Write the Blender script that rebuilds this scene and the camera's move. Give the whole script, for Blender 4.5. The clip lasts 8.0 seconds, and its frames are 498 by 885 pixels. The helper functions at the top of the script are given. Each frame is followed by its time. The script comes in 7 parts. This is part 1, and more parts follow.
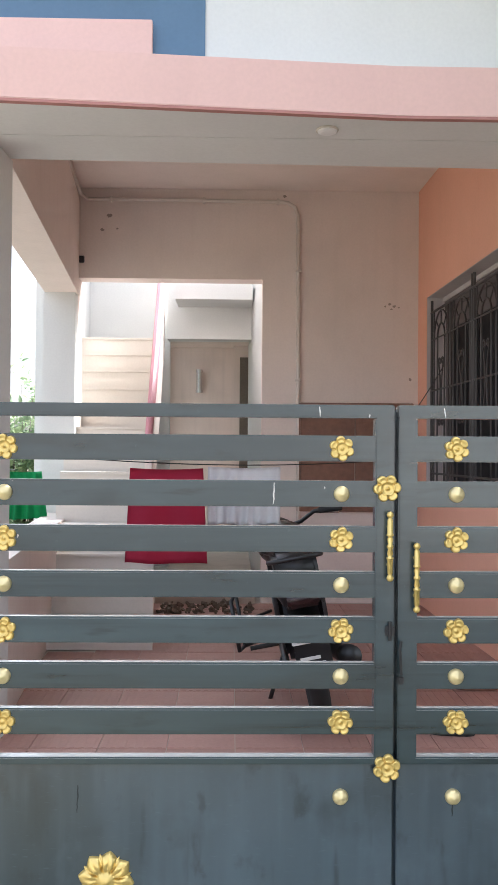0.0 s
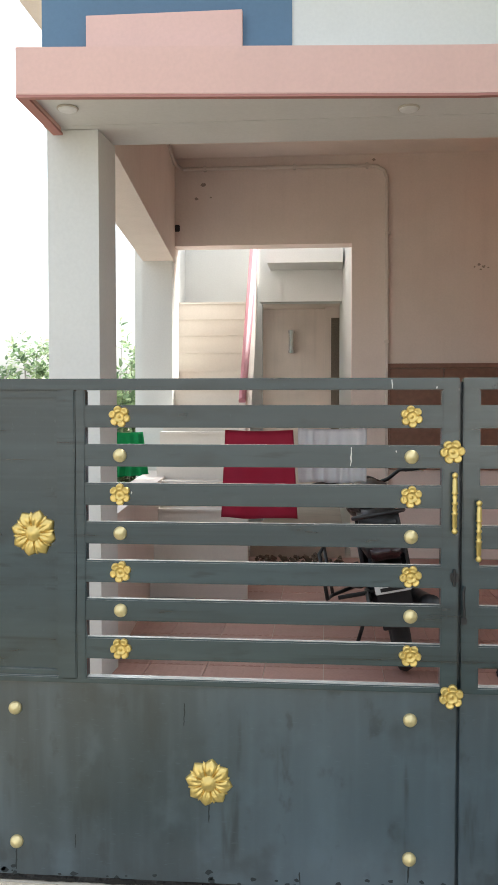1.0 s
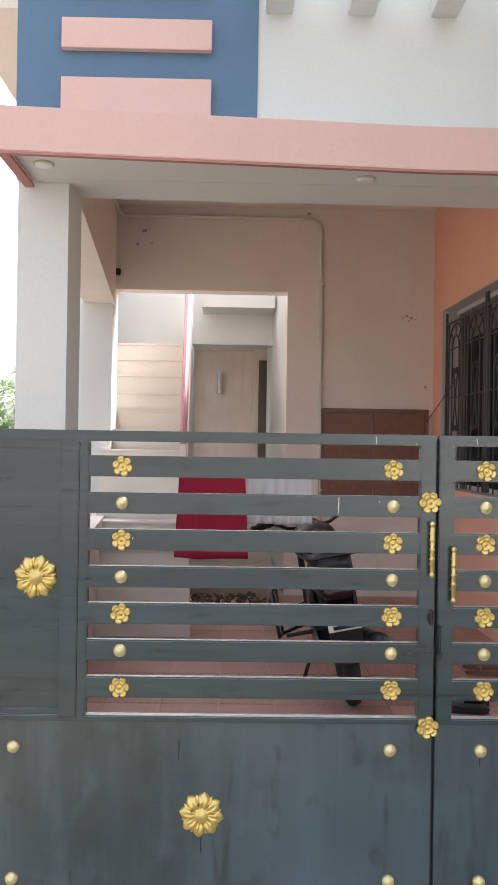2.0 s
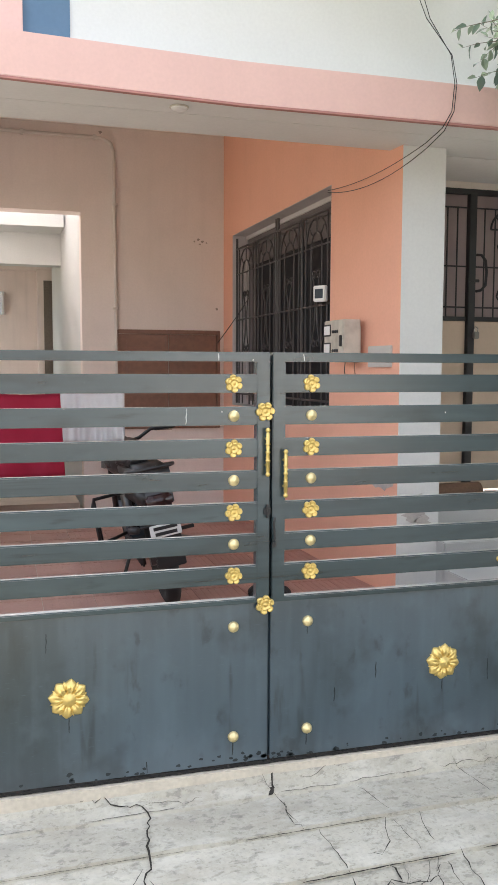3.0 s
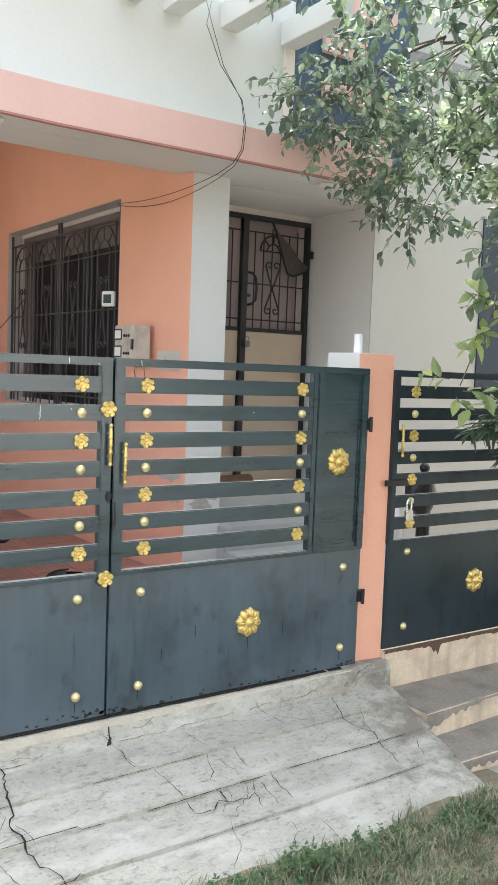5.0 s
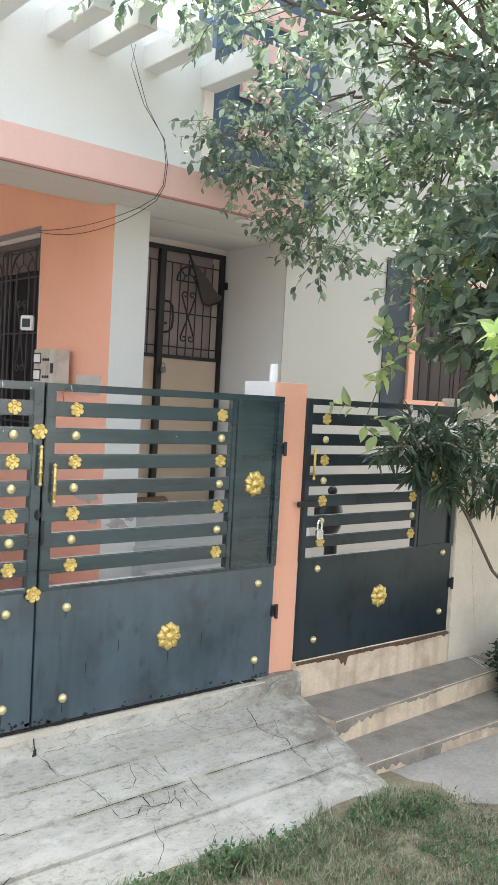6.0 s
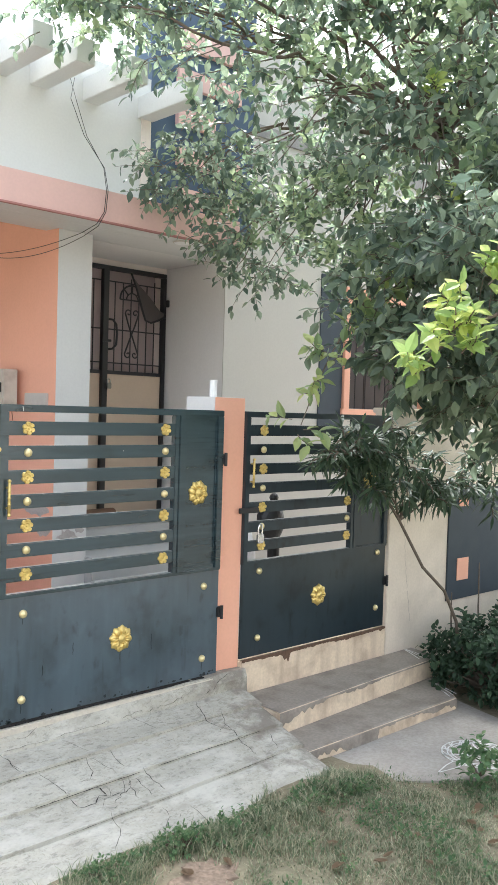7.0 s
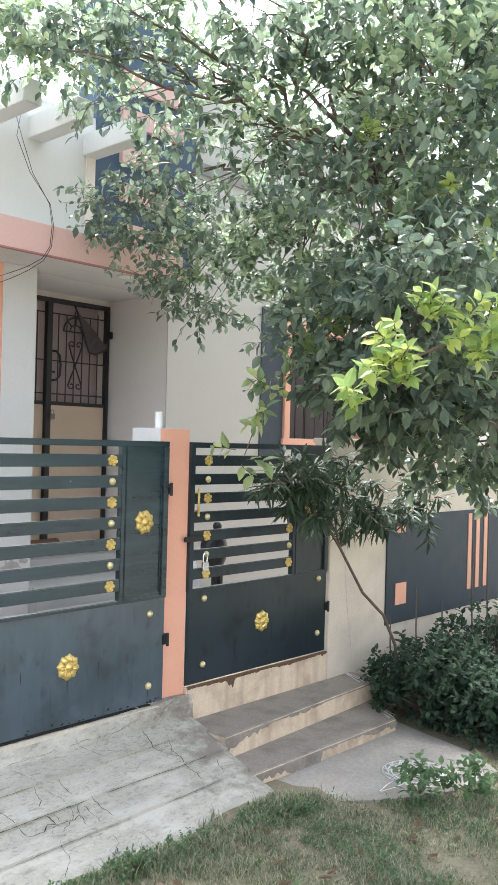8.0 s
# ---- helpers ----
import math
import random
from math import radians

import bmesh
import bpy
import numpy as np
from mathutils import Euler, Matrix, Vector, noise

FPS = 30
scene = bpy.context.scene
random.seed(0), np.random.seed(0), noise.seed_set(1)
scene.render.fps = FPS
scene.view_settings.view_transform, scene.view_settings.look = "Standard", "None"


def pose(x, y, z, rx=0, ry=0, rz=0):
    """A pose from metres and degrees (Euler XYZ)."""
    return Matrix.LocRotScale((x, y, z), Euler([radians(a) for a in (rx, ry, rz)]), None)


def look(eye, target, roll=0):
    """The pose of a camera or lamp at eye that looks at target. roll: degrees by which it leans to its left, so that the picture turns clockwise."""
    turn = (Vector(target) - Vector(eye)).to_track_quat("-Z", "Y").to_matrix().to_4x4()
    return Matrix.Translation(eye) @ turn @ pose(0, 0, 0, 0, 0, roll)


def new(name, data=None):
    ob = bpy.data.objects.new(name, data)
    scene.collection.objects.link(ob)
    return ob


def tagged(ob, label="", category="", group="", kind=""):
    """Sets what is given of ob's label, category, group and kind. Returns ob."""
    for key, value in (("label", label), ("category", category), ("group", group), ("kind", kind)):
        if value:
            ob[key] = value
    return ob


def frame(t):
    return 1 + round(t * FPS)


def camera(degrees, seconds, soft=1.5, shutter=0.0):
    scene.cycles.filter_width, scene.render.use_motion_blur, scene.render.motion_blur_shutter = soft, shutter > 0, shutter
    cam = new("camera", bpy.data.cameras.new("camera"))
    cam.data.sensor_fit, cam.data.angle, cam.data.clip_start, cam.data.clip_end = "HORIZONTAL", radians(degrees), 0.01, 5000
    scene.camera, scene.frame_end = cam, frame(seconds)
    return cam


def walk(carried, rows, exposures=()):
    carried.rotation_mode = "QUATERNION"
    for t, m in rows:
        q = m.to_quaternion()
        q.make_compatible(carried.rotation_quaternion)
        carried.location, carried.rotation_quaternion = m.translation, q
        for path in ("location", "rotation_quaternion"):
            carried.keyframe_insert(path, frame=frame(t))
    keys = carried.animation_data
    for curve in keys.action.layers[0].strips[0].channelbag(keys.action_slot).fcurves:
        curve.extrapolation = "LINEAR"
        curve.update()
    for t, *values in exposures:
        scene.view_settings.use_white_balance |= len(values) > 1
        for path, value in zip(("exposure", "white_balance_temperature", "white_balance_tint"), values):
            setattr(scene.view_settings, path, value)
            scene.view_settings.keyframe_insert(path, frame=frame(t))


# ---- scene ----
cam = camera(32.3, 8.0)
PATH = [
    (0, (0.158, 0.124, 1.329), (0.197, 2.123, 1.35), 0.4),
    (0.5, (0.118, -0.03, 1.347), (0.05, 1.968, 1.275), -0.2),
    (1, (0.191, -0.173, 1.361), (0.012, 1.817, 1.281), 0.0),
    (1.2, (0.191, -0.225, 1.368), (-0.012, 1.764, 1.308), 0.2),
    (2.3, (-0.158, -0.43, 1.413), (0.023, 1.562, 1.422), 0.3),
    (2.5, (-0.205, -0.481, 1.39), (0.079, 1.498, 1.342), -0.3),
    (2.8, (-0.278, -0.553, 1.369), (0.178, 1.39, 1.239), 0.0),
    (3, (-0.33, -0.602, 1.386), (0.223, 1.312, 1.216), 0.2),
    (3.3, (-0.42, -0.589, 1.388), (0.3, 1.266, 1.197), 0.6),
    (3.5, (-0.513, -0.597, 1.388), (0.32, 1.21, 1.189), 0.8),
    (4, (-0.645, -0.643, 1.394), (0.293, 1.113, 1.199), 2.2),
    (4.5, (-0.763, -0.808, 1.395), (0.184, 0.944, 1.205), 2.1),
    (5, (-0.863, -0.888, 1.406), (0.246, 0.769, 1.243), 2.1),
    (5.2, (-0.913, -0.89, 1.405), (0.269, 0.717, 1.259), 2.5),
    (6.3, (-1.113, -1.126, 1.414), (0.179, 0.396, 1.318), 2.9),
    (6.5, (-1.158, -1.195, 1.416), (0.143, 0.321, 1.316), 2.6),
    (7, (-1.223, -1.273, 1.438), (0.152, 0.177, 1.368), 1.7),
    (7.5, (-1.337, -1.297, 1.435), (0.137, 0.054, 1.391), 1.9),
    (8, (-1.336, -1.348, 1.447), (0.137, 0.004, 1.448), 1.5),
]
walk(cam, [(t, look(eye, target, roll)) for t, eye, target, roll in PATH], exposures=[(0.0, 2.14, 6000, 10), (0.6, 2.08, 6250, 5), (1.1, 1.84, 6350, 5), (2.4, 1.94, 6350, 13), (3.2, 2.40, 6350, 9), (4.4, 2.36, 6250, 7), (7.0, 2.31, 6200, 8), (8.0, 2.29, 6150, 9)])

# ---- world, sun, exposure ----
world = bpy.data.worlds.new("world")
scene.world = world
world.use_nodes = True
wn, wl = world.node_tree.nodes, world.node_tree.links
sky = wn.new("ShaderNodeTexSky")
sky.sky_type = "NISHITA"
sky.sun_disc = False
sky.sun_elevation, sky.sun_rotation = radians(56), radians(40)
sky.air_density, sky.dust_density, sky.ozone_density = 1.0, 5.0, 1.0
haze = wn.new("ShaderNodeHueSaturation")
haze.inputs["Saturation"].default_value = 0.36
wl.new(sky.outputs[0], haze.inputs["Color"])
wl.new(haze.outputs[0], wn["Background"].inputs["Color"])
wn["Background"].inputs["Strength"].default_value = 0.15

sun_data = bpy.data.lights.new("sun", "SUN")
sun_data.energy, sun_data.angle, sun_data.color = 2.0, radians(16), (1.0, 0.98, 0.95)
sun = new("sun", sun_data)
sun.matrix_world = look((0, 0, 0), (-math.sin(radians(40)) * 0.56, -math.cos(radians(40)) * 0.56, -0.83))
scene.view_settings.exposure = 2.15


# ---- materials ----
def material(name, color, rough=0.7, metal=0.0, grain=0.06, grain_scale=60.0, stain=0.12, stain_scale=2.5, bump=0.08, bump_scale=120.0,
             stain_color=None, streak=0.0, vary=0.0, spec=0.5, top_pale=0.0):
    """A painted or mineral surface: fine grain, broad stains, vertical streaks and a fine relief, in metres."""
    m = bpy.data.materials.new(name)
    m.use_nodes = True
    n, l = m.node_tree.nodes, m.node_tree.links
    b = n["Principled BSDF"]
    geo = n.new("ShaderNodeNewGeometry")
    co = geo.outputs["Position"]

    def noise_of(scale, detail, stretch=None):
        t = n.new("ShaderNodeTexNoise")
        t.inputs["Scale"].default_value, t.inputs["Detail"].default_value = scale, detail
        src = co
        if stretch:
            v = n.new("ShaderNodeMapping")
            v.inputs["Scale"].default_value = stretch
            l.new(co, v.inputs["Vector"])
            src = v.outputs[0]
        l.new(src, t.inputs["Vector"])
        return t.outputs["Fac"]

    def mixed(a, other, fac_out, lo, hi, amount):
        r = n.new("ShaderNodeMapRange")
        r.inputs["From Min"].default_value, r.inputs["From Max"].default_value = lo, hi
        r.inputs["To Max"].default_value = amount
        l.new(fac_out, r.inputs["Value"])
        x = n.new("ShaderNodeMix")
        x.data_type = "RGBA"
        l.new(r.outputs[0], x.inputs["Factor"])
        if isinstance(a, tuple):
            x.inputs["A"].default_value = a
        else:
            l.new(a, x.inputs["A"])
        x.inputs["B"].default_value = other
        return x.outputs["Result"]

    base = (*color, 1)
    dark = (*(stain_color or tuple(c * 0.45 for c in color)), 1)
    out = mixed(base, tuple(c * 0.6 for c in color) + (1,), noise_of(grain_scale, 4), 0.35, 0.75, grain * 2)
    out = mixed(out, dark, noise_of(stain_scale, 6), 0.45, 0.8, stain)
    if streak:
        out = mixed(out, dark, noise_of(4, 3, (3.0, 3.0, 0.22)), 0.5, 0.8, streak)
    if vary:
        info = n.new("ShaderNodeObjectInfo")
        hsv = n.new("ShaderNodeHueSaturation")
        r = n.new("ShaderNodeMapRange")
        r.inputs["To Min"].default_value, r.inputs["To Max"].default_value = 1 - vary, 1 + vary
        l.new(info.outputs["Random"], r.inputs["Value"])
        l.new(r.outputs[0], hsv.inputs["Value"])
        l.new(out, hsv.inputs["Color"])
        out = hsv.outputs[0]
    # paler upward faces, dust and sky sheen in one tint
    if top_pale:
        xyz = n.new("ShaderNodeSeparateXYZ")
        l.new(geo.outputs["Normal"], xyz.inputs[0])
        out = mixed(out, (0.42, 0.43, 0.42, 1), xyz.outputs["Z"], 0.45, 0.9, top_pale)
    l.new(out, b.inputs["Base Color"])
    rr = n.new("ShaderNodeMapRange")
    rr.inputs["To Min"].default_value, rr.inputs["To Max"].default_value = max(0.03, rough - 0.12), min(1, rough + 0.12)
    l.new(noise_of(stain_scale * 3, 4), rr.inputs["Value"])
    l.new(rr.outputs[0], b.inputs["Roughness"])
    b.inputs["Metallic"].default_value = metal
    b.inputs["Specular IOR Level"].default_value = spec
    if bump:
        bp = n.new("ShaderNodeBump")
        bp.inputs["Strength"].default_value, bp.inputs["Distance"].default_value = bump, 0.004
        l.new(noise_of(bump_scale, 4), bp.inputs["Height"])
        l.new(bp.outputs[0], b.inputs["Normal"])
    return m


def leaf_material(name, color, tip, rough=0.4, through_light=0.35):
    """Leaves: colour by island, glossy skin, light let through."""
    m = bpy.data.materials.new(name)
    m.use_nodes = True
    n, l = m.node_tree.nodes, m.node_tree.links
    b = n["Principled BSDF"]
    geo = n.new("ShaderNodeNewGeometry")
    ramp = n.new("ShaderNodeValToRGB")
    ramp.color_ramp.elements[0].color = (*color, 1)
    ramp.color_ramp.elements[1].color = (*tip, 1)
    ramp.color_ramp.elements[0].position = 0.25
    l.new(geo.outputs["Random Per Island"], ramp.inputs["Fac"])
    l.new(ramp.outputs[0], b.inputs["Base Color"])
    b.inputs["Roughness"].default_value = rough
    tr = n.new("ShaderNodeBsdfTranslucent")
    hs = n.new("ShaderNodeHueSaturation")
    hs.inputs["Value"].default_value, hs.inputs["Saturation"].default_value = 1.75, 0.80
    l.new(ramp.outputs[0], hs.inputs["Color"])
    l.new(hs.outputs[0], tr.inputs["Color"])
    mx = n.new("ShaderNodeMixShader")
    mx.inputs[0].default_value = through_light
    l.new(b.outputs[0], mx.inputs[1])
    l.new(tr.outputs[0], mx.inputs[2])
    l.new(mx.outputs[0], n["Material Output"].inputs["Surface"])
    return m


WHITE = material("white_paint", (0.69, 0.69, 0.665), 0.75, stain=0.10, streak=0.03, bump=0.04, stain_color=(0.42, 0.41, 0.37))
# the white lightened, to lift the dim entrance recess by colour
WHITE_LIFTED = material("lifted_white_paint", (0.80, 0.79, 0.76), 0.75, stain=0.08, streak=0.02, bump=0.04, stain_color=(0.5, 0.48, 0.44))
# the wing's beige white, darkened to carry the tree's shade
WING = material("shade_toned_beige", (0.55, 0.525, 0.48), 0.75, stain=0.12, streak=0.05, bump=0.04, stain_color=(0.40, 0.37, 0.33))
CREAM = material("cream_paint", (0.83, 0.735, 0.67), 0.75, stain=0.16, streak=0.08, stain_color=(0.45, 0.38, 0.32))
ORANGE = material("orange_paint", (0.83, 0.435, 0.305), 0.7, stain=0.14, streak=0.08, stain_color=(0.6, 0.3, 0.2))
PINK = material("pink_paint", (0.72, 0.47, 0.415), 0.7, stain=0.2, streak=0.12, stain_color=(0.55, 0.36, 0.33))
STAIRWASH = material("stair_wash", (0.72, 0.665, 0.60), 0.8, stain=0.2, streak=0.05, stain_color=(0.45, 0.39, 0.33))
ROSE = material("rose_paint", (0.60, 0.25, 0.29), 0.6, stain=0.15)
# darker copy of the blue, with the tree's shade in its colour
BLUE_SHADED = material("shaded_blue_paint", (0.060, 0.098, 0.150), 0.65, stain=0.2)
BLUE = material("blue_paint", (0.105, 0.185, 0.285), 0.65, stain=0.15)
SLATE = material("slate_paint", (0.036, 0.050, 0.066), 0.6, stain=0.2)


def enamel(name, color, light, dark, top_pale, rough=0.24, spec=1.0, lying=False):
    """Brushed gate enamel: soft vertical brush marks, faded areas, dark thin runs, upward faces paled for dust and sky
    sheen.
    """
    m = material(name, color, 0.27, grain=0.05, grain_scale=90, stain=0.0, bump=0.04, bump_scale=14, spec=spec)
    n, l = m.node_tree.nodes, m.node_tree.links
    b = n["Principled BSDF"]
    out = b.inputs["Base Color"].links[0].from_socket
    geo = n.new("ShaderNodeNewGeometry")
    for scale, stretch, detail, lo, hi, amount, tint in ((1.6, (1, 1, 0.7), 1.0, 0.35, 0.75, 0.55, light), (5.0, (2.2, 2.2, 0.35), 2.0, 0.40, 0.85, 0.34, light),
                                                         (10.0, (4.0, 4.0, 0.30), 2.0, 0.45, 0.85, 0.18, light), (7.0, (3.5, 3.5, 0.5), 3.0, 0.60, 0.82, 0.75, dark),
                                                         (5.5, (1.2, 1.2, 1.0), 4.0, 0.52, 0.76, 0.60, dark), (17.0, (1.0, 1.0, 0.6), 5.0, 0.60, 0.74, 0.60, dark), (9.0, (1.0, 1.0, 0.8), 4.0, 0.55, 0.80, 0.35, light), (38.0, (1.0, 1.0, 6.0), 3.0, 0.62, 0.80, 0.30, light)):
        mp = n.new("ShaderNodeMapping")
        mp.inputs["Scale"].default_value = (stretch[2] * 0.5, stretch[1], stretch[0] * 1.6) if lying else stretch
        mp.inputs["Location"].default_value = (scale, 0, scale * 2)
        l.new(geo.outputs["Position"], mp.inputs["Vector"])
        t = n.new("ShaderNodeTexNoise")
        t.inputs["Scale"].default_value, t.inputs["Detail"].default_value = scale, detail
        l.new(mp.outputs[0], t.inputs["Vector"])
        r = n.new("ShaderNodeMapRange")
        r.interpolation_type = "SMOOTHSTEP"
        r.inputs["From Min"].default_value, r.inputs["From Max"].default_value, r.inputs["To Max"].default_value = lo, hi, amount
        l.new(t.outputs["Fac"], r.inputs["Value"])
        x = n.new("ShaderNodeMix")
        x.data_type = "RGBA"
        x.inputs["B"].default_value = (*tint, 1)
        l.new(r.outputs[0], x.inputs["Factor"])
        l.new(out, x.inputs["A"])
        out = x.outputs["Result"]
    l.remove(b.inputs["Roughness"].links[0])
    b.inputs["Roughness"].default_value = rough
    b.inputs["Coat Weight"].default_value, b.inputs["Coat Roughness"].default_value = (0.12 if lying else 0.40) * spec, 0.16
    # upward faces paled in colour: settled dust plus the sky's sheen
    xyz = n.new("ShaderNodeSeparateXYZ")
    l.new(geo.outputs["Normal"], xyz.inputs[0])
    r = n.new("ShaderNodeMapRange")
    r.inputs["From Min"].default_value, r.inputs["From Max"].default_value, r.inputs["To Max"].default_value = 0.45, 0.9, top_pale
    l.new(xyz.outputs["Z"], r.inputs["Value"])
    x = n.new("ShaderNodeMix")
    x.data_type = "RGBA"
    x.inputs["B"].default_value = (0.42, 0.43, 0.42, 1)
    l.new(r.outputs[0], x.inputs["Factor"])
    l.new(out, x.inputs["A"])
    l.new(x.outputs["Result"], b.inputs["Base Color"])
    return m


# sheet's pale tint is part fading, part painted reflection of the ground
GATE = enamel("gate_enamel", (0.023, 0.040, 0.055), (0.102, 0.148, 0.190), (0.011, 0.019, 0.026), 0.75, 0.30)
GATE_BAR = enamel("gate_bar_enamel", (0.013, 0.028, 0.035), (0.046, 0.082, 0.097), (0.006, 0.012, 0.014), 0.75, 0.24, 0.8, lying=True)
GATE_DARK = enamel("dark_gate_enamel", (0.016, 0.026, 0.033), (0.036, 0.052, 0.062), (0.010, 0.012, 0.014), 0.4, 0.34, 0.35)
GOLD = material("gold_paint", (0.76, 0.57, 0.20), 0.36, metal=0.75, grain=0.15, stain=0.15, stain_color=(0.4, 0.26, 0.07))
PALE_GOLD = material("pale_gold_paint", (0.79, 0.665, 0.36), 0.36, metal=0.6, grain=0.15, stain=0.25, stain_color=(0.5, 0.40, 0.2))
IRON = material("black_iron", (0.018, 0.018, 0.02), 0.5, stain=0.2, stain_color=(0.06, 0.045, 0.04))


def concrete_material():
    """Old floated concrete: pale skin, dark worn blotches, fine pits and hair cracks."""
    m = material("worn_concrete", (0.47, 0.45, 0.385), 0.9, grain=0.15, grain_scale=70, stain=0.30, stain_scale=2.5, bump=0.5, bump_scale=60, vary=0.05, stain_color=(0.33, 0.31, 0.265))
    n, l = m.node_tree.nodes, m.node_tree.links
    b = n["Principled BSDF"]
    src = b.inputs["Base Color"].links[0].from_socket
    geo = n.new("ShaderNodeNewGeometry")
    wob = n.new("ShaderNodeTexNoise")
    wob.inputs["Scale"].default_value, wob.inputs["Detail"].default_value = 14.0, 6.0
    l.new(geo.outputs["Position"], wob.inputs["Vector"])
    add = n.new("ShaderNodeMix")
    add.data_type, add.blend_type = "RGBA", "LINEAR_LIGHT"
    add.inputs["Factor"].default_value = 0.07
    l.new(geo.outputs["Position"], add.inputs["A"])
    l.new(wob.outputs["Color"], add.inputs["B"])
    vor = n.new("ShaderNodeTexVoronoi")
    vor.feature = "DISTANCE_TO_EDGE"
    vor.inputs["Scale"].default_value = 8.5
    l.new(add.outputs["Result"], vor.inputs["Vector"])
    line = n.new("ShaderNodeMapRange")
    line.inputs["From Min"].default_value, line.inputs["From Max"].default_value = 0.0, 0.011
    line.inputs["To Min"].default_value, line.inputs["To Max"].default_value = 1.0, 0.0
    l.new(vor.outputs["Distance"], line.inputs["Value"])
    zone = n.new("ShaderNodeTexNoise")
    zone.inputs["Scale"].default_value, zone.inputs["Detail"].default_value = 2.1, 2.0
    l.new(geo.outputs["Position"], zone.inputs["Vector"])
    zr = n.new("ShaderNodeMapRange")
    zr.inputs["From Min"].default_value, zr.inputs["From Max"].default_value = 0.55, 0.66
    l.new(zone.outputs["Fac"], zr.inputs["Value"])
    mul = n.new("ShaderNodeMath")
    mul.operation = "MULTIPLY"
    l.new(line.outputs[0], mul.inputs[0])
    l.new(zr.outputs[0], mul.inputs[1])
    mul2 = n.new("ShaderNodeMath")
    mul2.operation = "MULTIPLY"
    mul2.inputs[1].default_value = 0.5
    l.new(mul.outputs[0], mul2.inputs[0])
    dark = n.new("ShaderNodeMix")
    dark.data_type = "RGBA"
    dark.inputs["B"].default_value = (0.10, 0.095, 0.085, 1)
    l.new(mul2.outputs[0], dark.inputs["Factor"])
    l.new(src, dark.inputs["A"])
    out = dark.outputs["Result"]
    for scale, stretch, lo, hi, amount, tint in ((4.0, (0.8, 2.0, 2.0), 0.50, 0.74, 0.55, (0.29, 0.255, 0.21)), (6.0, (0.8, 2.2, 2.2), 0.52, 0.66, 0.45, (0.31, 0.30, 0.265)), (26.0, (0.8, 1.5, 1.5), 0.56, 0.63, 0.60, (0.22, 0.21, 0.18)), (48.0, (0.7, 1.3, 1.3), 0.57, 0.62, 0.45, (0.18, 0.17, 0.15)), (24.0, (1, 1, 1), 0.52, 0.74, 0.30, (0.32, 0.31, 0.28)),
                                                 (60.0, (1, 1, 1), 0.57, 0.72, 0.50, (0.22, 0.215, 0.195)), (5.0, (0.7, 1.4, 1), 0.48, 0.62, 0.60, (0.58, 0.565, 0.51))):
        mp = n.new("ShaderNodeMapping")
        mp.inputs["Scale"].default_value = stretch
        mp.inputs["Location"].default_value = (scale, scale, 0)
        l.new(geo.outputs["Position"], mp.inputs["Vector"])
        t = n.new("ShaderNodeTexNoise")
        t.inputs["Scale"].default_value, t.inputs["Detail"].default_value = scale, 6.0
        t.inputs["Roughness"].default_value = 0.65
        l.new(mp.outputs[0], t.inputs["Vector"])
        r = n.new("ShaderNodeMapRange")
        r.inputs["From Min"].default_value, r.inputs["From Max"].default_value, r.inputs["To Max"].default_value = lo, hi, amount
        l.new(t.outputs["Fac"], r.inputs["Value"])
        x = n.new("ShaderNodeMix")
        x.data_type = "RGBA"
        x.inputs["B"].default_value = (*tint, 1)
        l.new(r.outputs[0], x.inputs["Factor"])
        l.new(out, x.inputs["A"])
        out = x.outputs["Result"]
    # damp brown staining spread in from the broken side edge
    xyz = n.new("ShaderNodeSeparateXYZ")
    l.new(geo.outputs["Position"], xyz.inputs[0])
    far = n.new("ShaderNodeMapRange")
    far.inputs["From Min"].default_value, far.inputs["From Max"].default_value, far.inputs["To Min"].default_value, far.inputs["To Max"].default_value = 0.9, 2.05, -0.35, 0.16
    l.new(xyz.outputs["X"], far.inputs["Value"])
    blot = n.new("ShaderNodeTexNoise")
    blot.inputs["Scale"].default_value, blot.inputs["Detail"].default_value, blot.inputs["Roughness"].default_value = 7.0, 8.0, 0.7
    l.new(geo.outputs["Position"], blot.inputs["Vector"])
    both = n.new("ShaderNodeMath")
    both.operation = "ADD"
    l.new(blot.outputs["Fac"], both.inputs[0])
    l.new(far.outputs[0], both.inputs[1])
    r = n.new("ShaderNodeMapRange")
    r.inputs["From Min"].default_value, r.inputs["From Max"].default_value, r.inputs["To Max"].default_value = 0.50, 0.68, 0.85
    l.new(both.outputs[0], r.inputs["Value"])
    x = n.new("ShaderNodeMix")
    x.data_type = "RGBA"
    x.inputs["B"].default_value = (0.21, 0.185, 0.155, 1)
    l.new(r.outputs[0], x.inputs["Factor"])
    l.new(out, x.inputs["A"])
    l.new(x.outputs["Result"], b.inputs["Base Color"])
    return m


CONCRETE = concrete_material()
SILL = material("sill_wash", (0.60, 0.545, 0.46), 0.9, grain=0.2, stain=0.4, stain_scale=6)
LANDING = material("landing_cement", (0.40, 0.37, 0.335), 0.9, grain=0.3, stain=0.5, stain_scale=4, bump=0.3, stain_color=(0.20, 0.17, 0.145))
STEEL = material("dull_steel", (0.22, 0.21, 0.19), 0.45, metal=0.5)
PALE = material("pale_cement", (0.56, 0.53, 0.49), 0.9, stain=0.3)
FLAKE = material("bare_plaster", (0.40, 0.34, 0.29), 0.95, grain=0.3, stain=0.3, bump=0.3)
